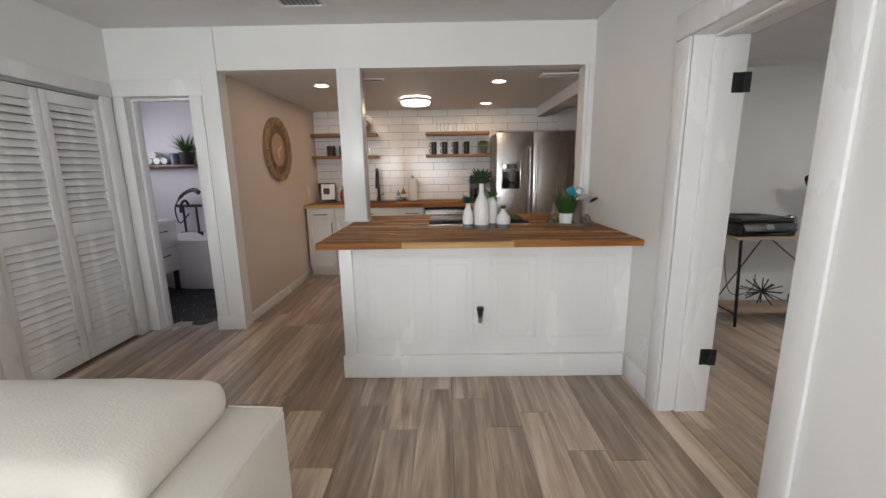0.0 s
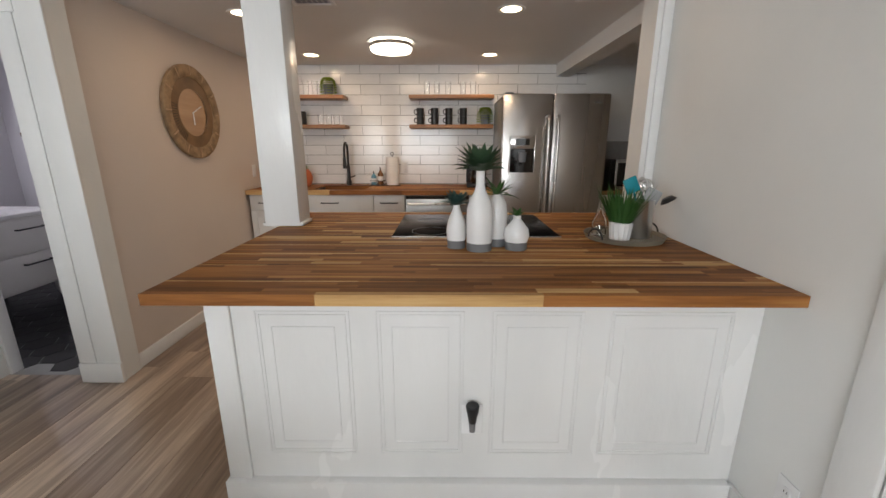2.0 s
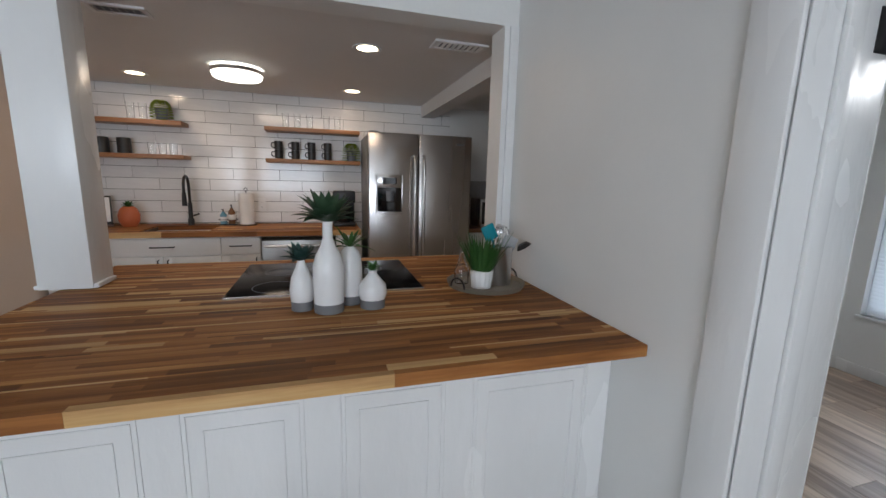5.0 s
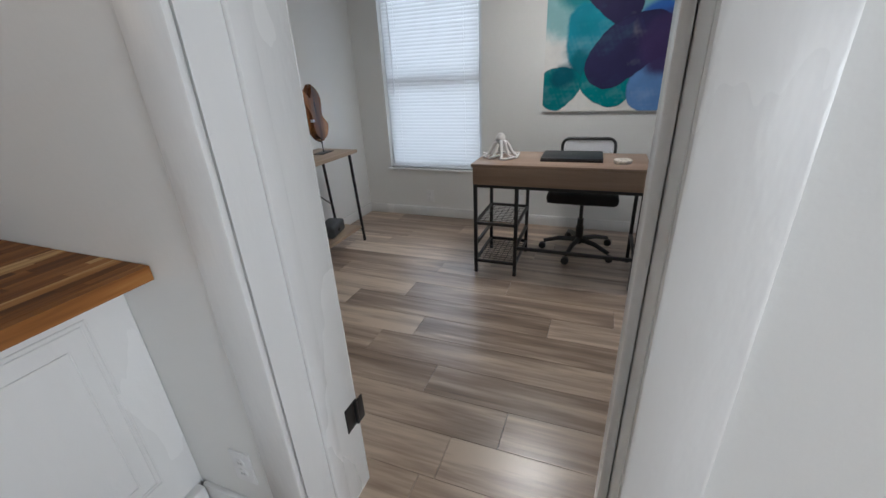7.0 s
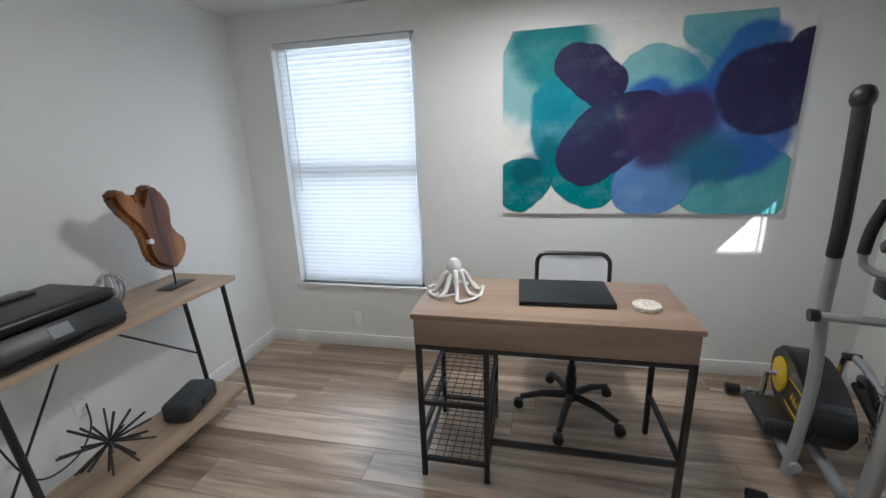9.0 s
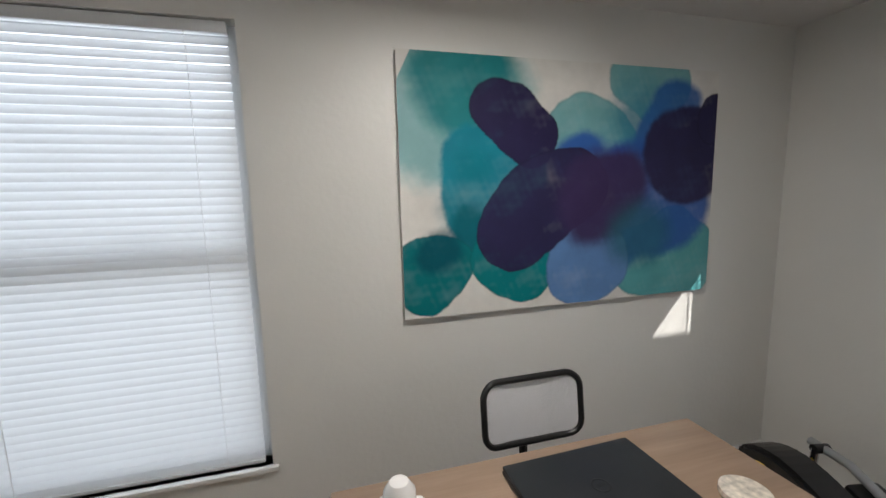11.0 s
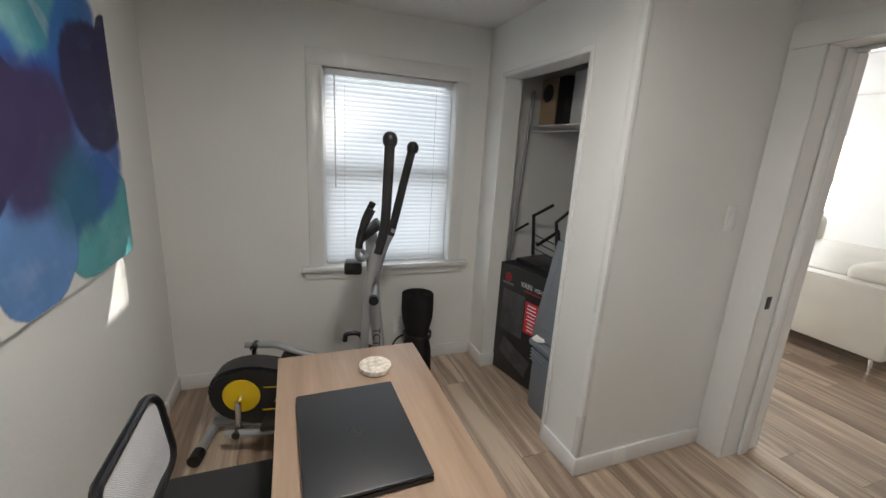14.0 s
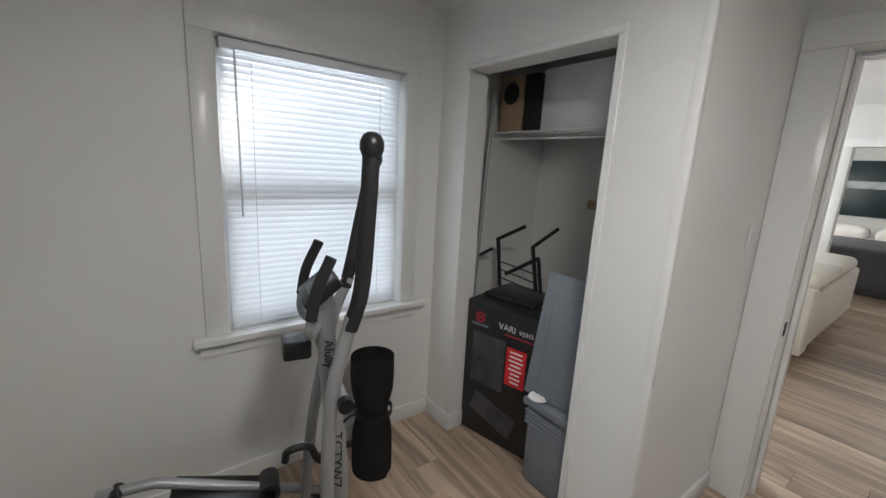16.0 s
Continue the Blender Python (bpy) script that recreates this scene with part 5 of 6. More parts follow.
# ---- louvred closet doors ----
ld_ = tagged(new("door_louvred_closet"), "white louvred bifold closet door, closed", "closet door", kind="structure")
PWID = (LC1 - LC0 - 0.012) / 2
SL = finish("louvre", turned(box(-0.004, 0.004, -0.5, 0.5, -0.024, 0.024, 0.0), pose(0, 0, 0, 0, -28, 0)), M_TRIM, smooth=False)
for k in range(2):
    y0 = LC0 + 0.004 + k * (PWID + 0.004)
    y1 = y0 + PWID
    xa, xb = -2.168, -2.138
    for a, b in ((y0, y0 + 0.055), (y1 - 0.055, y1)):
        part("stile", box(xa, xb, a, b, 0.02, 1.87, 0.003), M_TRIM, ld_)
    for a, b in ((0.02, 0.12), (0.91, 1.0), (1.79, 1.87)):
        part("rail", box(xa + 0.001, xb - 0.001, y0 + 0.055, y1 - 0.055, a, b, 0.002), M_TRIM, ld_)
    for a, b in ((0.12, 0.91), (1.0, 1.79)):
        n_ = int((b - a) / 0.047)
        for i in range(n_):
            o = new("louvre", SL)
            o.parent = ld_
            o.matrix_basis = Matrix.LocRotScale((-2.153, (y0 + y1) / 2, a + (i + 0.5) * (b - a) / n_), None, (1, PWID - 0.112, 1))
part("track", box(-2.17, -2.136, LC0, LC1, 1.876, 1.899), M_GREYMET, ld_, "grey metal top track")

# ---- kitchen ----
tiles = tagged(new("wall_tiles"), "white glazed subway tiles with dark joints", "wall tiles", kind="structure")
part("grout_bed", box(KX0, 1.97, KY1 - 0.006, KY1 - 0.001, 0.915, H_KIT), M_GROUT, tiles)
TL = finish("tile", box(-0.5, 0.5, -0.5, 0.5, -0.5, 0.5), M_TILE, smooth=False)
_r = random.Random(2)
for i in range(12):
    za = 0.922 + i * 0.1
    zb = min(za + 0.0962, H_KIT - 0.002)
    x = KX0 - (0.2 if i % 2 else 0.0)
    while x < 1.97:
        a, b = max(x, KX0 + 0.002), min(x + 0.3962, 1.968)
        x += 0.4
        if b - a > 0.02 and zb - za > 0.02:
            o = new("tile", TL)
            o.parent = tiles
            o.matrix_basis = Matrix.LocRotScale(((a + b) / 2, KY1 - 0.0085, (za + zb) / 2), Euler((_r.uniform(-0.004, 0.004), 0, _r.uniform(-0.002, 0.002))), (b - a, 0.007, zb - za))

for x, y in ((-0.70, 4.23), (0.94, 4.17), (0.94, 5.40), (-0.66, 5.40)):
    cl = thing("recessed_light", "lit round recessed ceiling light", "ceiling light", (x, y, H_KIT), 0, "kitchen ceiling lights")
    part("trim_ring", lathe([(0.06, -0.001), (0.085, -0.002), (0.083, -0.007), (0.06, -0.004)], 32), M_PRINTWHITE, cl)
    part("lens", lathe([(0, -0.003), (0.061, -0.003), (0.061, -0.001), (0, -0.001)], 32), M_BULB, cl)
fl = thing("flush_ceiling_light", "lit drum ceiling light with brushed metal band", "ceiling light", (0.12, 4.94, H_KIT))
part("band", lathe([(0.165, -0.018), (0.17, -0.02), (0.17, -0.045), (0.165, -0.047)], 40), M_CHROME, fl)
part("diffuser", lathe([(0.16, -0.005), (0.162, -0.06), (0.15, -0.075), (0.12, -0.08), (0.0, -0.081)], 40), M_BULBCOOL, fl)
part("back_plate", lathe([(0.0, -0.001), (0.19, -0.001), (0.19, -0.004), (0.0, -0.004)], 40), M_PRINTWHITE, fl)


def vent(x, y, z, sx, sy):
    v = thing("ceiling_vent", "white slatted ceiling air vent", "air vent", (x, y, z))
    part("frame", boxes([(-sx, sx, -sy, -sy + 0.02, -0.01, 0), (-sx, sx, sy - 0.02, sy, -0.01, 0), (-sx, -sx + 0.02, -sy + 0.02, sy - 0.02, -0.01, 0), (sx - 0.02, sx, -sy + 0.02, sy - 0.02, -0.01, 0)]), M_PRINTWHITE, v)
    part("backing", box(-sx + 0.02, sx - 0.02, -sy + 0.02, sy - 0.02, -0.002, 0), M_GREYPL, v)
    n_ = int(sx * 2 / 0.03)
    for i in range(1, n_):
        part("slat", turned(box(-0.008, 0.008, -sy + 0.02, sy - 0.02, -0.0008, 0.0008), pose(-sx + i * 2 * sx / n_, 0, -0.006, 0, 40, 0)), M_PRINTWHITE, v)


vent(-0.2, 4.02, H_KIT, 0.12, 0.06)
vent(1.42, 3.95, H_KIT, 0.15, 0.07)
vent(-0.48, 3.12, H_LIV, 0.15, 0.08)

stave_top("kitchen_worktop", "acacia butcher-block worktop along the tiled wall", KX0 + 0.003, 0.985, 5.225, KY1 - 0.013, 0.872, 0.912, holes=((-0.72, -0.22, 5.33, 5.72),), seed=8, row=0.045)


def bar_handle(m, parent, length, upright=False):
    h = length / 2
    pts = [(-h, 0, 0), (-h, -0.025, 0), (h, -0.025, 0), (h, 0, 0)]
    if upright:
        pts = [(0, p[1], p[0]) for p in pts]
    return part("handle", turned(tube(pts, 0.005, 8), m), M_BLACK, parent, "black bar handle")


def base_cabinet(x0, x1, doors):
    c = thing("base_cabinet", "white shaker base cabinet with black bar handles", "kitchen cabinet", group="kitchen base cabinets")
    part("carcass", box(x0 + 0.001, x1 - 0.001, 5.27, 5.85, 0.1, 0.872), M_CABWHITE, c)
    part("toe_kick", box(x0 + 0.001, x1 - 0.001, 5.32, 5.34, 0.0, 0.1), M_CABWHITE, c)
    d = part("drawer_front", box(x0 + 0.004, x1 - 0.004, 5.25, 5.27, 0.725, 0.862, 0.003), M_CABWHITE, c)
    bar_handle(pose((x0 + x1) / 2, 5.25, 0.795), d, min(0.16, (x1 - x0) * 0.55))
    w_ = (x1 - x0) / doors
    for k in range(doors):
        a, b = x0 + k * w_ + 0.004, x0 + (k + 1) * w_ - 0.004
        dr = part("door", box(a, b, 5.258, 5.27, 0.11, 0.715, 0.002), M_CABWHITE, c)
        for r in ((a, a + 0.055, 0.11, 0.715), (b - 0.055, b, 0.11, 0.715), (a + 0.055, b - 0.055, 0.66, 0.715), (a + 0.055, b - 0.055, 0.11, 0.165)):
            part("frame_board", box(r[0], r[1], 5.25, 5.258, r[2], r[3], 0.0015), M_CABWHITE, dr)
        hx = b - 0.03 if (doors == 1 or k == 0) else a + 0.03
        bar_handle(pose(hx, 5.25, 0.62), dr, 0.14, True)


base_cabinet(KX0 + 0.02, -0.95, 1)
base_cabinet(-0.95, -0.13, 2)
base_cabinet(-0.13, 0.165, 1)
base_cabinet(0.775, 0.985, 1)
dw = thing("dishwasher", "stainless steel dishwasher with a bar handle", "dishwasher")
part("body", box(0.17, 0.77, 5.28, 5.85, 0.02, 0.868), M_BLACKPL, dw)
part("door_panel", box(0.173, 0.767, 5.245, 5.28, 0.1, 0.862, 0.006), surface("dark_stainless", (0.3, 0.29, 0.28), 0.32, metal=1.0, scale=1.5, vary=0.05, bump=0.012, fine=60, stretch=(0.04, 1, 1)), dw)
part("control_strip", box(0.175, 0.765, 5.243, 5.246, 0.832, 0.86), M_DARKSCREEN, dw)
part("handle", tube([(0.2, 5.245, 0.79), (0.2, 5.205, 0.79), (0.74, 5.205, 0.79), (0.74, 5.245, 0.79)], 0.012, 10), M_STEEL, dw)
sk = thing("kitchen_sink", "dark undermount sink in the wooden worktop", "sink")
part("basin", boxes([(-0.72, -0.22, 5.33, 5.34, 0.7, 0.9), (-0.72, -0.22, 5.71, 5.72, 0.7, 0.9), (-0.72, -0.71, 5.34, 5.71, 0.7, 0.9), (-0.23, -0.22, 5.34, 5.71, 0.7, 0.9), (-0.72, -0.22, 5.33, 5.72, 0.69, 0.7)]), M_BLACKPL, sk)
fc = thing("kitchen_faucet", "matte black spring kitchen faucet", "faucet", (-0.47, 5.76, 0.912))
part("base", lathe([(0, 0), (0.026, 0), (0.026, 0.05), (0.018, 0.06), (0.018, 0.2), (0, 0.2)], 18), M_BLACK, fc)
part("spring_neck", tube(smooth_path([(0, 0, 0.2), (0, 0, 0.36), (0, -0.04, 0.425), (0, -0.1, 0.42), (0, -0.135, 0.36), (0, -0.14, 0.28)], 8), 0.012, 10), M_BLACK, fc)
part("spray_head", tube([(0, -0.14, 0.29), (0, -0.14, 0.18)], 0.016, 12, r2=0.02), M_BLACK, fc)
part("lever", tube([(0.015, 0, 0.08), (0.07, -0.01, 0.1)], 0.007, 8), M_BLACK, fc)
cd = thing("soap_caddy", "black wire caddy beside the sink", "soap caddy", (-0.16, 5.72, 0.912))
part("tray", box(-0.075, 0.075, -0.035, 0.035, 0, 0.012, 0.003), M_BLACK, cd)
part("wire_rail", tube([(-0.075, -0.035, 0.05), (0.075, -0.035, 0.05), (0.075, 0.035, 0.05), (-0.075, 0.035, 0.05), (-0.075, -0.035, 0.05)], 0.003, 6), M_BLACK, cd)
for x, m_, hh in ((-0.04, M_SOAPBLUE, 0.13), (0.03, M_SOAPBROWN, 0.17)):
    sb = thing("soap_bottle", "pump soap bottle standing in the caddy", "soap bottle", (-0.16 + x, 5.72, 0.924))
    part("bottle", lathe([(0, 0), (0.027, 0), (0.028, 0.01), (0.028, hh * 0.65), (0.012, hh * 0.78), (0.01, hh * 0.85), (0, hh * 0.85)], 20), m_, sb)
    part("pump", tube([(0, 0, hh * 0.84), (0, 0, hh), (0, -0.03, hh)], 0.006, 8), M_BLACKPL, sb)
    part("label_band", lathe([(0.0285, hh * 0.2), (0.0287, hh * 0.2), (0.0287, hh * 0.5), (0.0285, hh * 0.5)], 20), M_PRINTWHITE, sb)
pt = thing("paper_towel_holder", "paper towel roll on a black wire holder", "paper towel", (0.0, 5.70, 0.912))
part("roll", lathe([(0.018, 0.012), (0.062, 0.012), (0.063, 0.02), (0.063, 0.285), (0.06, 0.29), (0.018, 0.29)], 32), M_TOWEL, pt)
part("base_ring", tube(arc((0, 0, 0.005), 0.075, 0, 360, 28, "xy"), 0.004, 6), M_BLACK, pt)
part("centre_rod", tube([(0, 0, 0.005), (0, 0, 0.315)], 0.004, 6), M_BLACK, pt)
part("top_loop", tube(arc((0, 0, 0.325), 0.014, 0, 360, 16), 0.003, 6), M_BLACK, pt)
outlet(0.11, KY1 - 0.012, 1.09, 0)
outlet(KX0, 5.45, 1.08, 90, "white switch plate on the beige wall", "light switch", True)
cm = thing("coffee_maker", "black drip coffee maker on the worktop", "coffee maker", (0.86, 5.62, 0.912))
part("base", box(-0.1, 0.1, -0.12, 0.12, 0, 0.035, 0.01), M_BLACKPL, cm)
part("tower", box(-0.1, 0.1, 0.03, 0.12, 0.035, 0.32, 0.012), M_BLACKPL, cm)
part("brew_head", box(-0.1, 0.1, -0.11, 0.03, 0.22, 0.33, 0.012), M_BLACKPL, cm)
cr = part("carafe", lathe([(0, 0.038), (0.055, 0.038), (0.068, 0.08), (0.06, 0.15), (0.045, 0.18), (0, 0.18)], 24, (0, -0.04, 0)), M_DARKSCREEN, cm)
part("carafe_handle", tube([(-0.05, -0.09, 0.16), (-0.08, -0.13, 0.15), (-0.075, -0.12, 0.07)], 0.008, 8), M_BLACKPL, cr)
cb = thing("cookbook_stand", "framed recipe card on a dark wooden stand", "cookbook stand", (-1.14, 5.66, 0.912), 18)
part("board", turned(box(-0.11, 0.11, 0, 0.02, 0, 0.25, 0.003), pose(0, 0, 0.01, -12, 0, 0)), M_BLACKPL, cb)
part("page", turned(box(-0.075, 0.1, -0.004, -0.001, 0.03, 0.235), pose(0, 0, 0.01, -12, 0, 0)), M_PRINTWHITE, cb, "white printed page")
part("print_block", turned(box(-0.05, 0.03, -0.006, -0.0045, 0.1, 0.18), pose(0, 0, 0.01, -12, 0, 0)), M_PRINTGREY, cb)
part("ledge", box(-0.12, 0.12, -0.06, 0.03, 0, 0.014, 0.003), M_DARKWOOD, cb)
pv = thing("orange_planter", "terracotta orange vase with a small plant", "planter", (-0.9, 5.66, 0.912))
part("vase", lathe([(0, 0), (0.05, 0), (0.075, 0.05), (0.078, 0.1), (0.06, 0.15), (0.04, 0.17), (0.036, 0.17), (0.05, 0.1), (0, 0.02)], 28), M_TERRA, pv)


def leaf_blade(bm, base, out, length, width, droop, up=1.0, seg=5):
    """One tapered leaf that rises from base and bends over."""
    base, out = Vector(base), Vector(out).normalized()
    side = out.cross(Vector((0, 0, 1))).normalized() if abs(out.z) < 0.99 else Vector((1, 0, 0))
    prev = None
    for i in range(seg + 1):
        t = i / seg
        c = base + out * length * t + Vector((0, 0, 1)) * (up * length * t - droop * length * t * t)
        w_ = width * math.sin(math.pi * min(1, 0.18 + 0.82 * t)) * 0.5 + 0.0004
        a, b = bm.verts.new(c - side * w_), bm.verts.new(c + side * w_)
        mid = bm.verts.new(c - Vector((0, 0, w_ * 0.35)))
        if prev:
            bm.faces.new((prev[0], prev[2], mid, a))
            bm.faces.new((prev[2], prev[1], b, mid))
        prev = (a, b, mid)


def rosette(n_, length, width, seed, z=0.0, flat=0.3):
    bm = bmesh.new()
    rnd = random.Random(seed)
    for i in range(n_):
        a = i * 2.399
        k = i / n_
        leaf_blade(bm, (0, 0, z), (math.cos(a), math.sin(a), 0), length * (0.55 + 0.45 * k) * rnd.uniform(0.85, 1.1), width * (0.7 + 0.3 * k), 0.25 + 0.3 * k, up=1.5 - 1.25 * k + flat)
    return bm


def grass_tuft(n_, height, spread, seed, width=0.006):
    bm = bmesh.new()
    rnd = random.Random(seed)
    for i in range(n_):
        a, r = rnd.uniform(0, 6.28), spread * math.sqrt(rnd.random()) * 0.5
        lean = rnd.uniform(0.1, 0.6)
        leaf_blade(bm, (r * math.cos(a), r * math.sin(a), 0), (math.cos(a + rnd.uniform(-0.5, 0.5)), math.sin(a), 0), height * rnd.uniform(0.3, 0.6) * lean * 2, width, rnd.uniform(0.0, 0.5), up=1.0 / max(lean, 0.25))
    return bm


part("plant", turned(rosette(16, 0.07, 0.03, 4), Matrix.Translation((0, 0, 0.165))), M_LEAF, pv)


def shelf(x0, x1, z):
    s_ = thing("wall_shelf", "thick stained wooden shelf on the tiled wall", "shelf", group="kitchen wall shelves")
    part("board", box(x0, x1, KY1 - 0.215, KY1 - 0.013, z - 0.036, z, 0.004), M_SHELFWOOD, s_)


for z in (1.80, 1.52):
    shelf(KX0 + 0.01, -0.455, z)
    shelf(0.185, 1.02, z)


def mug(x, y, z, turn):
    m_ = thing("mug", "matte black mug stacked on another on the shelf", "mug", (x, y, z), turn, "black mugs")
    part("cup", lathe([(0, 0), (0.03, 0), (0.035, 0.004), (0.037, 0.08), (0.034, 0.08), (0.031, 0.006), (0, 0.006)], 20), M_BLACK, m_)
    part("handle", tube(smooth_path([(-0.034, 0, 0.065), (-0.058, 0, 0.06), (-0.06, 0, 0.03), (-0.034, 0, 0.02)], 4), 0.005, 6), M_BLACK, m_)


for i in range(4):
    for k in range(2):
        mug(0.29 + 0.145 * i, 5.76, 1.52 + 0.081 * k, 10 + 7 * i)


def tumbler(x, y, z, h=0.13, r=0.03):
    t_ = whole("drinking_glass", lathe([(0, 0), (r * 0.85, 0), (r, h), (r - 0.0025, h), (r * 0.85 - 0.003, 0.006), (0, 0.006)], 20), M_CLEAR, "clear drinking glass on the wooden shelf", "glass", at=(x, y, z), group="shelf glasses")
    t_.visible_shadow = False


for x in (0.36, 0.46, 0.57, 0.72, 0.82):
    tumbler(x, 5.76, 1.80)
for x in (-0.72, -0.64, -0.56):
    tumbler(x, 5.76, 1.52, 0.1, 0.032)
for x in (-0.85, -0.76):
    tumbler(x, 5.76, 1.80, 0.14)
for x, w_ in ((-1.08, 0.055), (-0.92, 0.05)):
    whole("canister", lathe([(0, 0), (w_, 0), (w_, 0.12), (w_ * 0.96, 0.13), (0, 0.13)], 24), M_BLACK, "matte black canister on the lower shelf", "canister", at=(x, 5.76, 1.52))


def string_plant(x, y, z, seed):
    hp = thing("hanging_plant", "lime green trailing plant spilling over a grey pot", "potted plant", (x, y, z), 0, "trailing shelf plants")
    part("pot", lathe([(0, 0), (0.04, 0), (0.048, 0.1), (0.043, 0.1), (0.04, 0.085), (0, 0.085)], 20), M_GREYPL, hp)
    bm = bmesh.new()
    rnd = random.Random(seed)
    for i in range(26):
        a = i * 2.399 + rnd.uniform(-0.2, 0.2)
        for k in range(rnd.randint(9, 15)):
            rr = 0.062 * math.sin(min(1.5, 0.25 + k * 0.16)) + 0.004
            z = 0.165 - 0.0012 * k * k - 0.004 * k
            if z < 0.004:
                break
            for sg in (-1, 1):
                leaf_blade(bm, (rr * math.cos(a), rr * math.sin(a), z), (math.cos(a + sg * 0.9), math.sin(a + sg * 0.9), 0), 0.03, 0.026, 0.5, up=0.4, seg=2)
    part("leaves", bm, M_LEAF3, hp)


string_plant(0.945, 5.75, 1.52, 12)
string_plant(-0.62, 5.74, 1.80, 5)
# refrigerator
fr = thing("refrigerator", "stainless side-by-side refrigerator with water dispenser", "refrigerator")
RX0, RX1, RY, RH = 1.04, 1.955, 5.12, 1.745
part("body", box(RX0 + 0.005, RX1 - 0.005, RY + 0.06, 5.84, 0.02, RH - 0.01, 0.004), surface("grey_side_panel", (0.16, 0.155, 0.15), 0.4), fr)
RM = RX0 + 0.43
d1 = part("freezer_door", box(RX0, RM - 0.003, RY, RY + 0.058, 0.06, RH, 0.012, 3), M_STEEL, fr)
d2 = part("fridge_door", box(RM + 0.003, RX1, RY, RY + 0.058, 0.06, RH, 0.012, 3), M_STEEL, fr)
for x, d in ((RM - 0.04, d1), (RM + 0.04, d2)):
    part("handle", tube(smooth_path([(x, RY, 1.56), (x, RY - 0.045, 1.53), (x, RY - 0.055, 1.2), (x, RY - 0.045, 0.66), (x, RY, 0.63)], 5), 0.0125, 10), M_STEEL, d)
ds = part("dispenser", boxes([(RX0 + 0.06, RX0 + 0.075, RY - 0.006, RY + 0.01, 1.07, 1.4), (RX0 + 0.285, RX0 + 0.30, RY - 0.006, RY + 0.01, 1.07, 1.4), (RX0 + 0.075, RX0 + 0.285, RY - 0.006, RY + 0.01, 1.29, 1.4), (RX0 + 0.075, RX0 + 0.285, RY - 0.006, RY + 0.01, 1.07, 1.085)], 0.002), M_STEEL, d1, "grey dispenser surround")
part("recess", box(RX0 + 0.076, RX0 + 0.284, RY - 0.002, RY - 0.0005, 1.086, 1.289), M_DARKSCREEN, d1)
part("screen", box(RX0 + 0.12, RX0 + 0.24, RY - 0.008, RY - 0.006, 1.32, 1.375), M_DARKSCREEN, d1)
part("nozzle", lathe([(0, 0), (0.03, 0.01), (0.035, 0.09), (0, 0.09)], 16, (RX0 + 0.18, RY - 0.015, 1.17)), M_GREYPL, d1)
part("badge", box(RX1 - 0.14, RX1 - 0.08, RY - 0.0025, RY - 0.0005, 1.665, 1.68), M_GREYMET, d2)
part("hinge_cover", box(RX0 + 0.02, RX0 + 0.09, RY + 0.02, RY + 0.1, RH - 0.01, RH + 0.012, 0.004), M_GREYPL, fr)
# beyond the refrigerator
ct = thing("side_cabinet", "white cabinet run beyond the refrigerator", "kitchen cabinet")
part("body", box(2.02, 3.18, 5.3, 5.85, 0, 0.87), M_CABWHITE, ct)
part("worktop", box(2.0, 3.19, 5.26, 5.85, 0.872, 0.908, 0.003), M_SHELFWOOD, ct)
mw = thing("microwave", "black and steel microwave on the worktop", "microwave", (2.4, 5.55, 0.909))
part("case", box(-0.24, 0.24, -0.17, 0.18, 0, 0.28, 0.006), M_STEEL, mw)
part("door_window", box(-0.22, 0.12, -0.176, -0.169, 0.03, 0.25, 0.003), M_DARKSCREEN, mw)
part("tile_band", box(2.0, 3.19, 5.853, 5.866, 0.91, 1.36), surface("grey_tile_band", (0.35, 0.35, 0.35), 0.3, scale=20), ct)

# ---- on the peninsula ----
PT = 0.909
ck = thing("cooktop", "black glass cooktop set in the butcher block", "cooktop")
part("glass_top", box(0.305, 1.08, 3.297, 3.90, PT, PT + 0.006, 0.002), surface("black_ceramic_glass", (0.006, 0.006, 0.007), 0.12, bump=0.0, spec=0.02), ck)
for x, y, r in ((0.48, 3.42, 0.09), (0.48, 3.7, 0.075), (0.85, 3.42, 0.075), (0.85, 3.7, 0.1)):
    part("burner_ring", lathe([(r, 0), (r + 0.003, 0), (r + 0.003, 0.0004), (r, 0.0004)], 40, (x, y, PT + 0.0062)), M_GREYPL, ck)
part("front_trim", box(0.305, 1.08, 3.29, 3.297, PT, PT + 0.007), M_STEEL, ck)


def vase(x, y, prof, label, leaf, leaves):
    v = thing("vase", label, "vase", (x, y, PT), 0, "white vases on the worktop")
    h0 = 0.032
    r0 = prof[0]
    part("base_band", lathe([(0, 0), (r0, 0), (r0 * 1.01, 0.004), (r0 * 1.02, h0), (0, h0)], 28), M_GREYBASE, v, "grey dipped base")
    part("body", lathe([(0, h0 + 0.0005), *prof[1:], (0, prof[-1][1] - 0.01)], 28), M_WHITECER, v)
    part("plant", turned(leaves, Matrix.Translation((0, 0, prof[-1][1] - 0.004))), leaf, v)


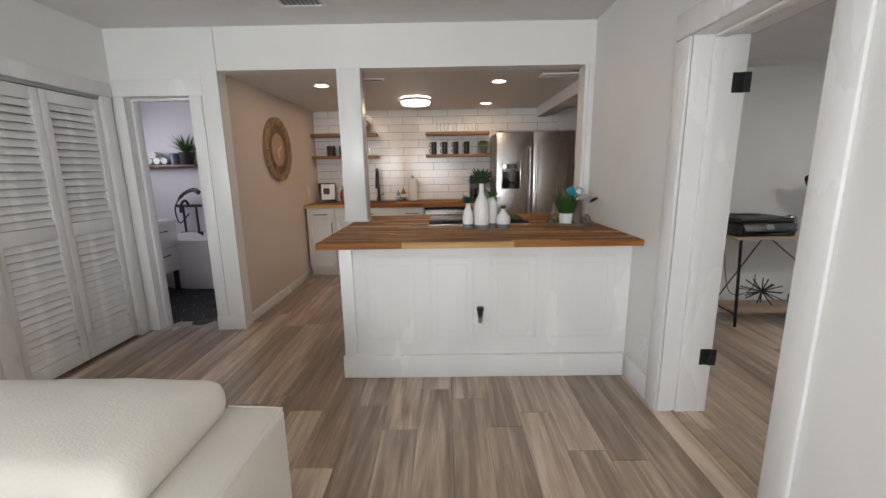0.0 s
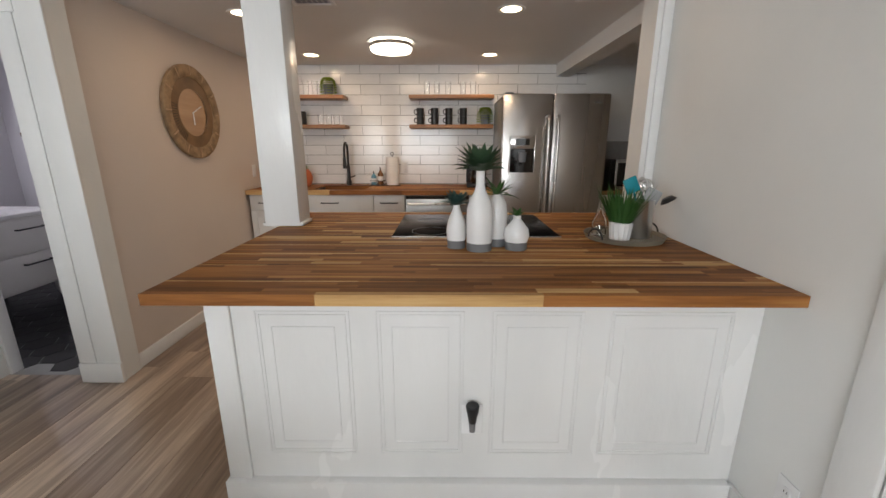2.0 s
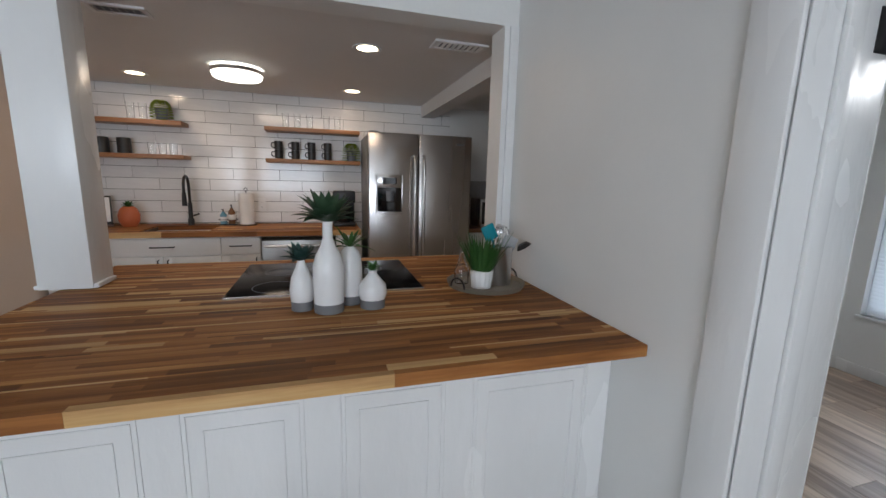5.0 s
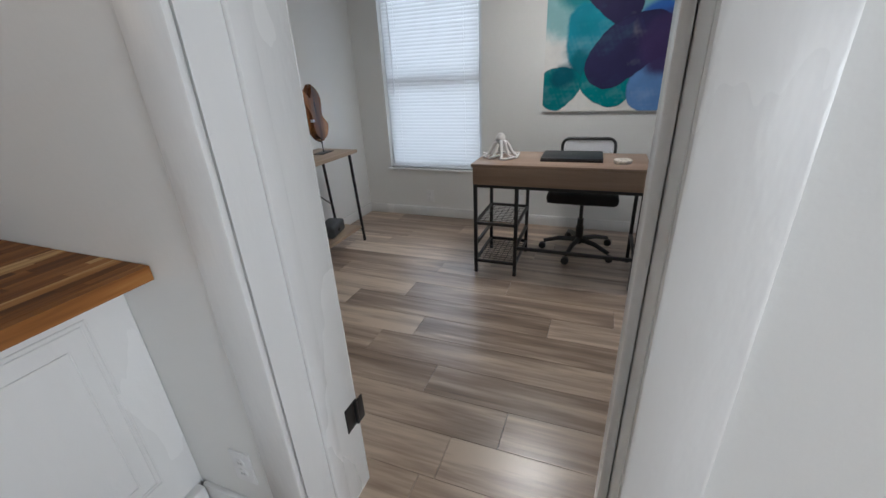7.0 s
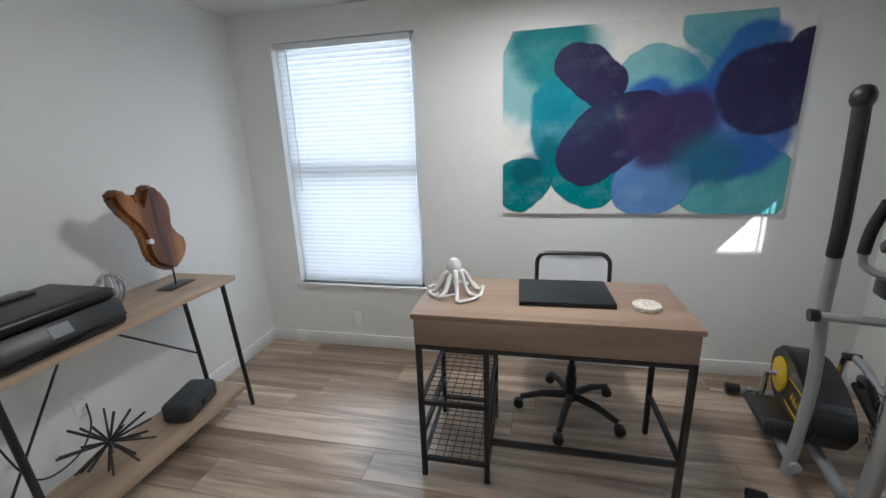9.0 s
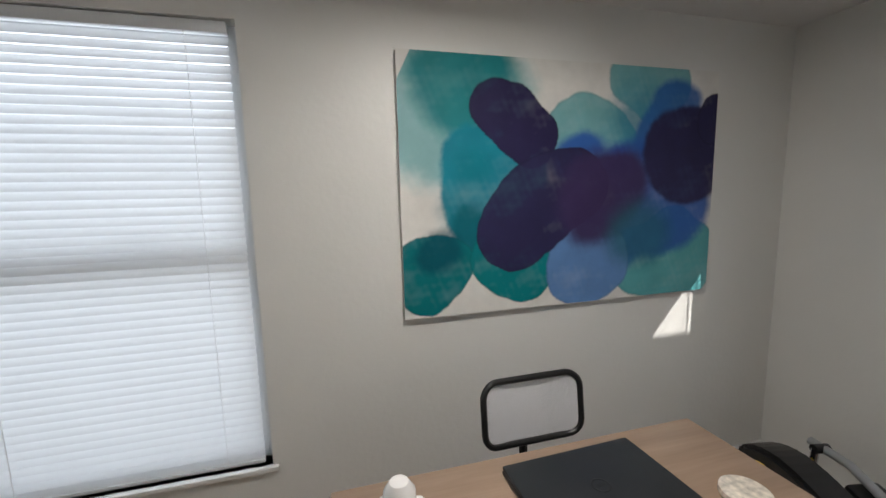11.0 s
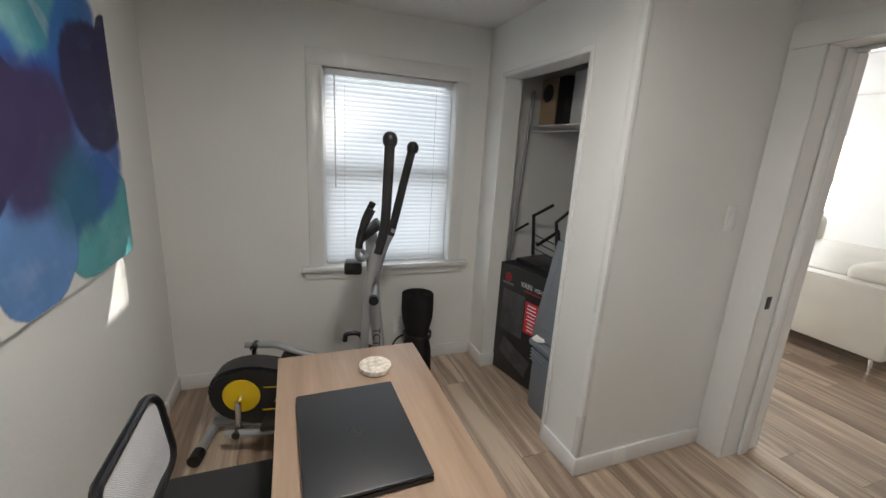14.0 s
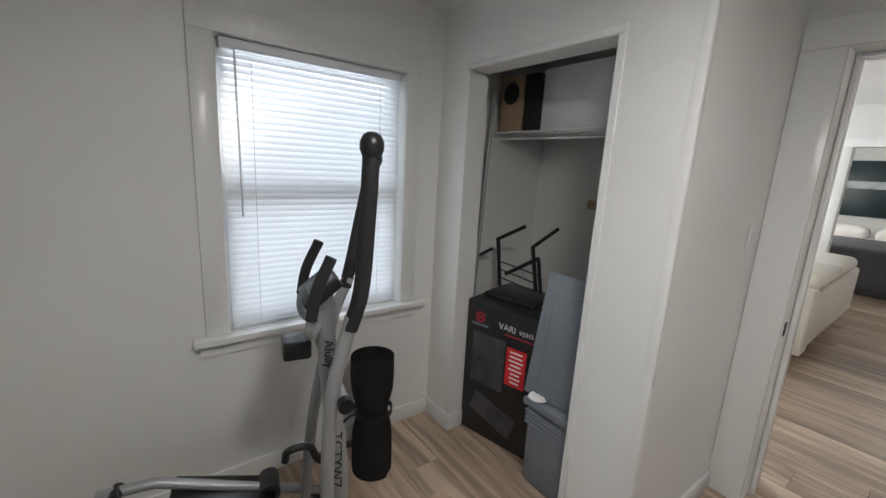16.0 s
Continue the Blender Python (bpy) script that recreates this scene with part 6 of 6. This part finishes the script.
vase(0.688, 3.085, [0.05, (0.051, 0.033), (0.053, 0.12), (0.052, 0.165), (0.042, 0.2), (0.024, 0.235), (0.017, 0.26), (0.017, 0.31), (0.019, 0.315), (0.014, 0.315)], "tall white bottle vase with a green succulent", M_LEAF2, rosette(44, 0.125, 0.045, 1))
vase(0.597, 3.125, [0.037, (0.038, 0.033), (0.042, 0.07), (0.035, 0.115), (0.02, 0.15), (0.013, 0.17), (0.013, 0.178), (0.009, 0.178)], "slim white teardrop vase with blue-green succulent", M_LEAF4, rosette(30, 0.072, 0.032, 2))
vase(0.765, 3.165, [0.042, (0.043, 0.033), (0.045, 0.13), (0.04, 0.18), (0.025, 0.205), (0.016, 0.215), (0.012, 0.215)], "white vase with a dark green sprig", M_LEAF, rosette(14, 0.11, 0.02, 6, flat=0.0))
vase(0.84, 3.10, [0.044, (0.046, 0.033), (0.052, 0.055), (0.047, 0.085), (0.025, 0.112), (0.015, 0.125), (0.016, 0.138), (0.011, 0.138)], "small round white vase with a green leaf sprig", M_LEAF, rosette(12, 0.042, 0.022, 8))
tr = thing("serving_tray", "round galvanised tray with wire handles", "tray", (1.365, 3.30, PT))
part("dish", lathe([(0, 0.0), (0.165, 0.0), (0.175, 0.022), (0.171, 0.022), (0.162, 0.006), (0, 0.006)], 40), surface("weathered_metal", (0.24, 0.21, 0.16), 0.55, metal=0.3), tr)
for a in (205, 25):
    part("handle", turned(tube(arc((0, 0, 0.01), 0.04, 0, 180, 12), 0.004, 8), pose(0.172 * math.cos(radians(a)), 0.172 * math.sin(radians(a)), 0.006, 0, 0, a + 90)), M_BLACK, tr, "dark wire handle")
gp_ = thing("potted_grass", "green grass plant in a ribbed white pot", "potted plant", (1.325, 3.25, PT + 0.007))
rb = lathe([(0, 0), (0.042, 0), (0.05, 0.075), (0.045, 0.078), (0.04, 0.065), (0, 0.065)], 30)
for i, v_ in enumerate(rb.verts):
    ang = math.atan2(v_.co.y, v_.co.x)
    k = 1 + 0.025 * math.cos(ang * 15)
    v_.co.x, v_.co.y = v_.co.x * k, v_.co.y * k
part("pot", rb, M_WHITECER, gp_)
part("grass", turned(grass_tuft(190, 0.165, 0.085, 2, 0.008), Matrix.Translation((0, 0, 0.06))), M_LEAF, gp_)
cn_ = thing("utensil_crock", "stainless utensil canister filled with cooking tools", "utensil holder", (1.43, 3.30, PT + 0.007))
part("canister", lathe([(0, 0), (0.052, 0), (0.053, 0.003), (0.053, 0.165), (0.055, 0.168), (0.05, 0.168), (0.05, 0.01), (0, 0.01)], 30), M_STEEL, cn_)


def utensil(name, label, lean, bm_head, head_mat, head, rod_mat=None):
    u = thing(name, label, "kitchen utensil", (1.43, 3.30, PT + 0.018))
    top = Vector(lean)
    part("shaft", tube([(-top.x * 0.3, -top.y * 0.3, 0), top], 0.005, 8), rod_mat or M_STEEL, u)
    part(head, turned(bm_head, Matrix.Translation(top)), head_mat, u)


utensil("spatula", "teal silicone spatula standing in the canister", (-0.045, -0.01, 0.19), turned(box(-0.03, 0.03, -0.005, 0.005, 0, 0.07, 0.004), pose(0, 0, 0, 0, -25, 0)), M_TEAL, "blade", M_TEAL)
utensil("ladle", "steel ladle with a black bowl", (0.055, 0.0, 0.17), turned(lathe([(0, 0), (0.022, 0.004), (0.036, 0.022), (0.034, 0.022), (0, 0.006)], 20), pose(0.05, 0, 0.0, 10, 150, 0)), M_BLACKPL, "bowl")
utensil("serving_spoon", "polished steel serving spoon", (-0.01, 0.02, 0.21), turned(lathe([(0, 0), (0.02, 0.004), (0.033, 0.018), (0.03, 0.018), (0, 0.004)], 20), pose(0, 0, 0.01, 70, 0, 30)), M_CHROME, "bowl")
utensil("slotted_turner", "grey nylon turner in the canister", (0.02, -0.02, 0.15), turned(box(-0.035, 0.035, -0.003, 0.003, 0, 0.06, 0.002), pose(0, 0, 0, 0, 25, 0)), M_GREYMET, "blade")
whisk = bmesh.new()
for k in range(6):
    a = radians(30 * k)
    bm_tube(whisk, [(0.028 * math.sin(t) * math.cos(a), 0.028 * math.sin(t) * math.sin(a), 0.04 - 0.045 * math.cos(t)) for t in (math.pi * 2 * i / 14 for i in range(15))], 0.0014, 5, cap=False)
utensil("whisk", "steel balloon whisk in the canister", (0.01, 0.0, 0.165), whisk, M_CHROME, "wires")
whole("glass_bottle", lathe([(0, 0), (0.032, 0), (0.033, 0.06), (0.015, 0.1), (0.012, 0.15), (0.01, 0.15), (0.012, 0.1), (0.029, 0.06), (0.029, 0.005), (0, 0.005)], 20), M_CLEAR, "small clear glass bottle on the tray", "bottle", at=(1.265, 3.34, PT + 0.007))
af = outlet(0.645, 2.709, 0.40, 0, "white outlet on the peninsula panel")
fs = thing("plug_in_freshener", "black plug-in air freshener with clear vial", "air freshener", (0.645, 2.704, 0.43))
fs.scale = (0.72, 0.72, 0.8)
part("housing", lathe([(0, -0.03), (0.018, -0.028), (0.022, 0.0), (0.03, 0.03), (0.032, 0.05), (0.028, 0.055), (0, 0.055)], 20, (0, -0.032, 0)), M_BLACKPL, fs)
part("vial", lathe([(0, -0.075), (0.014, -0.073), (0.016, -0.03), (0, -0.03)], 16, (0, -0.032, 0)), M_GREYBASE, fs, "clear oil vial")
# wall clock
wc = thing("wall_clock", "large round woven wooden wall clock", "wall clock", (KX0 + 0.0, 4.58, 1.55), 90)
RC = 0.325
part("rim", turned(lathe([(RC - 0.08, 0.0), (RC - 0.005, 0.0), (RC, 0.008), (RC, 0.03), (RC - 0.01, 0.036), (RC - 0.07, 0.032), (RC - 0.08, 0.024)], 56, (0, 0, 0), "y"), Matrix.Scale(-1, 4, (0, 1, 0))), M_RATTAN, wc, "woven rattan rim")
part("inner_ring", turned(lathe([(0.165, 0.0), (0.25, 0.0), (0.25, 0.02), (0.165, 0.02)], 56, (0, 0, 0), "y"), Matrix.Scale(-1, 4, (0, 1, 0))), surface("brown_stained_ring", (0.2, 0.12, 0.06), 0.6, vary=0.3), wc)
part("face", turned(lathe([(0.0, 0.0), (0.167, 0.0), (0.167, 0.014), (0, 0.014)], 48, (0, 0, 0), "y"), Matrix.Scale(-1, 4, (0, 1, 0))), M_CLOCKWOOD, wc, "pale wooden face")
for i in range(12):
    a = radians(30 * i)
    part("hour_mark", turned(box(-0.004, 0.004, -0.003, 0, -0.03, 0.03), pose(0.29 * math.sin(a), -0.036, 0.29 * math.cos(a), 0, math.degrees(a), 0)), M_CLOCKWOOD, wc)
for i in range(16):
    a = radians(215 + 4.5 * i)
    part("lattice_slit", turned(box(-0.0025, 0.0025, -0.002, 0, -0.03, 0.03), pose(0.21 * math.sin(a), -0.0205, 0.21 * math.cos(a), 0, math.degrees(a), 0)), M_GAP, wc)
for ang, ln in ((65, 0.12), (178, 0.085)):
    a = radians(ang)
    part("hand", tube([(0, -0.018, 0), (ln * math.sin(a), -0.018, ln * math.cos(a))], 0.004, 6), M_PRINTWHITE, wc)

# ---- sofa ----
so = thing("sectional_sofa", "cream leather sectional sofa with loose cushions", "sofa")
part("frame", box(-2.2, -0.06, -0.55, 1.355, 0.13, 0.6, 0.025), M_LEATHER, so)
part("arm_panel", box(-0.23, -0.045, 0.5, 1.37, 0.128, 0.647, 0.02, 3), M_LEATHER, so)


def cushion(x0, x1, y0, y1, z0, z1, r):
    bm = box(x0, x1, y0, y1, z0, z1, r, 5)
    cx, cy, cz = (x0 + x1) / 2, (y0 + y1) / 2, (z0 + z1) / 2
    bmesh.ops.subdivide_edges(bm, edges=[e for e in bm.edges if e.calc_length() > 0.2], cuts=6, use_grid_fill=True)
    for v in bm.verts:
        u, w_ = (v.co.x - cx) / (x1 - x0) * 2, (v.co.y - cy) / (y1 - y0) * 2
        if v.co.z > cz:
            v.co.z += 0.035 * max(0, 1 - u * u) * max(0, 1 - w_ * w_) + 0.004 * noise.noise(v.co * 6)
    return bm


part("headrest_cushion", cushion(-0.975, -0.195, 0.965, 1.37, 0.62, 0.748, 0.055), M_LEATHER, so, "plump cream leather cushion")
part("headrest_cushion", cushion(-1.8, -1.0, 0.965, 1.37, 0.62, 0.748, 0.055), M_LEATHER, so)
part("seat_cushion", cushion(-2.1, -0.25, -0.1, 0.95, 0.59, 0.655, 0.025), M_LEATHER, so)
for a, b in ((-2.18, -1.5), (-1.48, -0.8), (-0.78, -0.1)):
    part("back_cushion", cushion(a, b, -0.53, -0.12, 0.6, 0.92, 0.08), M_LEATHER, so)
for x, y in ((-0.15, 1.28), (-2.1, 1.28), (-0.15, -0.45), (-2.1, -0.45), (-1.1, 1.28)):
    part("leg", tube([(x, y, 0.15), (x + 0.01, y + 0.01, 0)], 0.022, 10, r2=0.01), M_CHROME, so, "slim chrome leg")
part("piping", tube([(-0.05, 0.53, 0.644), (-0.05, 1.355, 0.644), (-0.215, 1.367, 0.644)], 0.004, 6), M_LEATHER, so)
tp = thing("throw_pillow", "white throw pillow with thin grey lines", "pillow", (-0.85, 0.15, 0.665), 15)
part("cover", turned(cushion(-0.22, 0.22, -0.07, 0.07, 0, 0.38, 0.06), pose(0, 0, 0, 15, 0, 0)), M_TOWEL, tp)
bt = thing("throw_blanket", "black fluffy throw over the sofa cushion", "blanket", (-0.55, -0.3, 0.945))
bl = bmesh.new()
bmesh.ops.create_icosphere(bl, subdivisions=4, radius=0.2)
for v in bl.verts:
    v.co = Vector((v.co.x * 1.6, v.co.y * 0.9, v.co.z * 0.3)) * (1 + 0.35 * noise.noise(v.co * 22))
part("pile", bl, surface("black_fluff", (0.01, 0.01, 0.01), 0.95, bump=1.0, fine=200), bt)

# ---- bathroom ----
setting("bath_grout", box(-3.7, -1.47, 3.6, 5.5, -0.0055, 0.001), M_HEXGROUT, "pale grout under the bathroom tiles", "floor")
hexf = tagged(new("bath_floor_tiles"), "black hexagonal bathroom floor tiles with pale grout", "floor tiles", kind="structure")
HX = finish("tile", lathe([(0, 0.004), (0.0965, 0.004), (0.0985, 0.003), (0.0985, 0.0)], 6), M_HEX, smooth=False)
for i in range(16):
    for j in range(12):
        x, y = -3.6 + i * 0.1515 + 0.0, 3.72 + j * 0.175 + (0.0875 if i % 2 else 0)
        if x < -1.5 and y < 5.4:
            o = new("tile", HX)
            o.parent = hexf
            o.matrix_basis = pose(x, y, 0.0)
tubm = bmesh.new()
secs = []
for h_, g in ((0.0, 0.86), (0.05, 0.9), (0.3, 0.96), (0.56, 1.0), (0.575, 1.01), (0.575, 0.96), (0.5, 0.9), (0.2, 0.8), (0.15, 0.5)):
    secs.append([tubm.verts.new((0.8 * g * math.copysign(abs(math.cos(a)) ** 0.75, math.cos(a)), 0.38 * g * math.copysign(abs(math.sin(a)) ** 0.75, math.sin(a)), h_)) for a in (2 * math.pi * k / 44 for k in range(44))])
for a, b in zip(secs, secs[1:]):
    for k in range(44):
        tubm.faces.new((a[k], a[(k + 1) % 44], b[(k + 1) % 44], b[k]))
tubm.faces.new(secs[-1])
tub = whole("bathtub", tubm, M_WHITECER, "white freestanding oval bathtub on black tiles", "bathtub", at=(-2.3, 5.08, 0.004))
bf = thing("tub_filler", "matte black tub filler with hand shower", "bath faucet", (-2.86, 5.42, 0.58))
bf.scale = (1.2, 1.2, 1.2)
part("riser", tube([(-0.07, 0, -0.0), (-0.07, 0, 0.28)], 0.012, 10), M_BLACK, bf)
part("riser", tube([(0.07, 0, -0.0), (0.07, 0, 0.28)], 0.012, 10), M_BLACK, bf)
part("bridge", tube([(-0.13, 0, 0.28), (0.13, 0, 0.28)], 0.016, 10), M_BLACK, bf)
part("spout", tube(smooth_path([(0, 0, 0.28), (0, -0.06, 0.34), (0, -0.13, 0.3), (0, -0.15, 0.22)], 5), 0.014, 10), M_BLACK, bf)
part("hand_shower", tube(smooth_path([(-0.08, -0.03, 0.36), (0.0, -0.04, 0.42), (0.1, -0.05, 0.45), (0.16, -0.06, 0.42)], 5), 0.014, 10, r2=0.026), M_BLACK, bf)
part("hose", tube(smooth_path([(-0.08, -0.03, 0.36), (-0.13, -0.04, 0.25), (-0.1, -0.04, 0.1), (0.0, -0.02, 0.2)], 6), 0.007, 8), M_BLACK, bf)
part("tub_stand", box(-0.12, 0.12, -0.02, 0.02, -0.479, -0.0), M_BLACK, bf)
bs = thing("bath_shelf", "dark wooden shelf over the bathtub", "shelf")
part("board", box(-3.4, -2.2, 5.33, 5.5, 1.40, 1.435, 0.003), M_DARKWOOD, bs)
tw = thing("folded_towel", "rolled pale towels on the bathroom shelf", "towel", (-3.14, 5.41, 1.435))
for i, (x, z) in enumerate(((-0.1, 0.045), (0.0, 0.045), (0.09, 0.045), (-0.04, 0.115))):
    part("roll", lathe([(0, -0.07), (0.04, -0.068), (0.046, 0), (0.04, 0.068), (0, 0.07)], 14, (x, 0, z), "y"), M_TOWEL, tw)
whole("shelf_jar", lathe([(0, 0), (0.05, 0), (0.05, 0.13), (0.04, 0.14), (0, 0.14)], 20), surface("blue_grey_jar", (0.12, 0.15, 0.2), 0.3), "small blue-grey jar on the bathroom shelf", "jar", at=(-2.95, 5.41, 1.435))
bp_ = thing("bath_plant", "spiky green plant in a dark pot", "potted plant", (-2.8, 5.41, 1.435))
part("pot", lathe([(0, 0), (0.06, 0), (0.085, 0.15), (0.07, 0.15), (0, 0.13)], 22), M_BLACK, bp_)
part("leaves", turned(rosette(46, 0.24, 0.02, 5, flat=0.5), Matrix.Translation((0, 0, 0.13))), M_LEAF, bp_)
vn = thing("bath_vanity", "white vanity cabinet with black handles", "vanity", (-2.86, 4.45, 0))
part("body", box(-0.45, 0.24, -0.3, 0.3, 0.25, 0.80, 0.004), M_CABWHITE, vn)
part("top", box(-0.46, 0.26, -0.32, 0.32, 0.80, 0.83, 0.005), M_WHITECER, vn)
for z0_, z1_ in ((0.27, 0.52), (0.535, 0.785)):
    d = part("drawer", box(0.24, 0.256, -0.29, 0.29, z0_, z1_, 0.003), M_CABWHITE, vn)
    part("handle", tube([(0.256, -0.1, z1_ - 0.07), (0.285, -0.1, z1_ - 0.07), (0.285, 0.1, z1_ - 0.07), (0.256, 0.1, z1_ - 0.07)], 0.006, 8), M_BLACK, d)
for y in (-0.26, 0.26):
    part("leg", box(0.18, 0.22, y - 0.02, y + 0.02, 0.004, 0.25, 0.002), M_BLACK, vn)
bd = thing("strike_lock", "black latch plate on the bathroom door jamb", "latch", (-2.04, 3.625, 0.93))
part("plate", box(0.0, 0.004, -0.016, 0.016, -0.03, 0.03), M_BLACK, bd)

# ---- bedroom seen through the doorways ----
be = thing("bed", "bed with white sheet and grey cover", "bed")
part("base", box(-6.1, -3.9, 0.2, 1.9, 0.001, 0.32, 0.02), M_BLUECLOTH, be)
part("mattress", cushion(-6.1, -3.9, 0.2, 1.9, 0.32, 0.6, 0.06), M_TOWEL, be)
part("cover", cushion(-5.5, -3.88, 0.18, 1.92, 0.06, 0.63, 0.05), M_BLUECLOTH, be, "dark grey quilted cover")
part("pillow", cushion(-6.1, -5.65, 0.3, 1.0, 0.6, 0.78, 0.08), M_TOWEL, be, "white bed pillow")
part("pillow", cushion(-6.1, -5.65, 1.08, 1.8, 0.6, 0.78, 0.08), M_TOWEL, be, "white bed pillow")
wp = thing("seascape_picture", "dark seascape panel with a pale wave band", "picture", (-6.49, 1.15, 1.43))
part("canvas", box(0, 0.03, -0.75, 0.75, -0.49, 0.49, 0.004), surface("deep_teal_paint", (0.01, 0.03, 0.035), 0.4, vary=0.5, scale=3), wp)
part("wave_band", box(0.0305, 0.0315, -0.74, 0.74, 0.0, 0.13), surface("pale_wave_paint", (0.4, 0.43, 0.45), 0.5, vary=0.5, scale=4), wp)
# added fill lamp that brightens the bedroom, no window behind it
area_lamp("bedroom_fill_light", (-4.8, -0.15, 1.4), (-4.8, 2.0, 1.2), 1.4, 1.1, 22, (1.0, 0.97, 0.9))
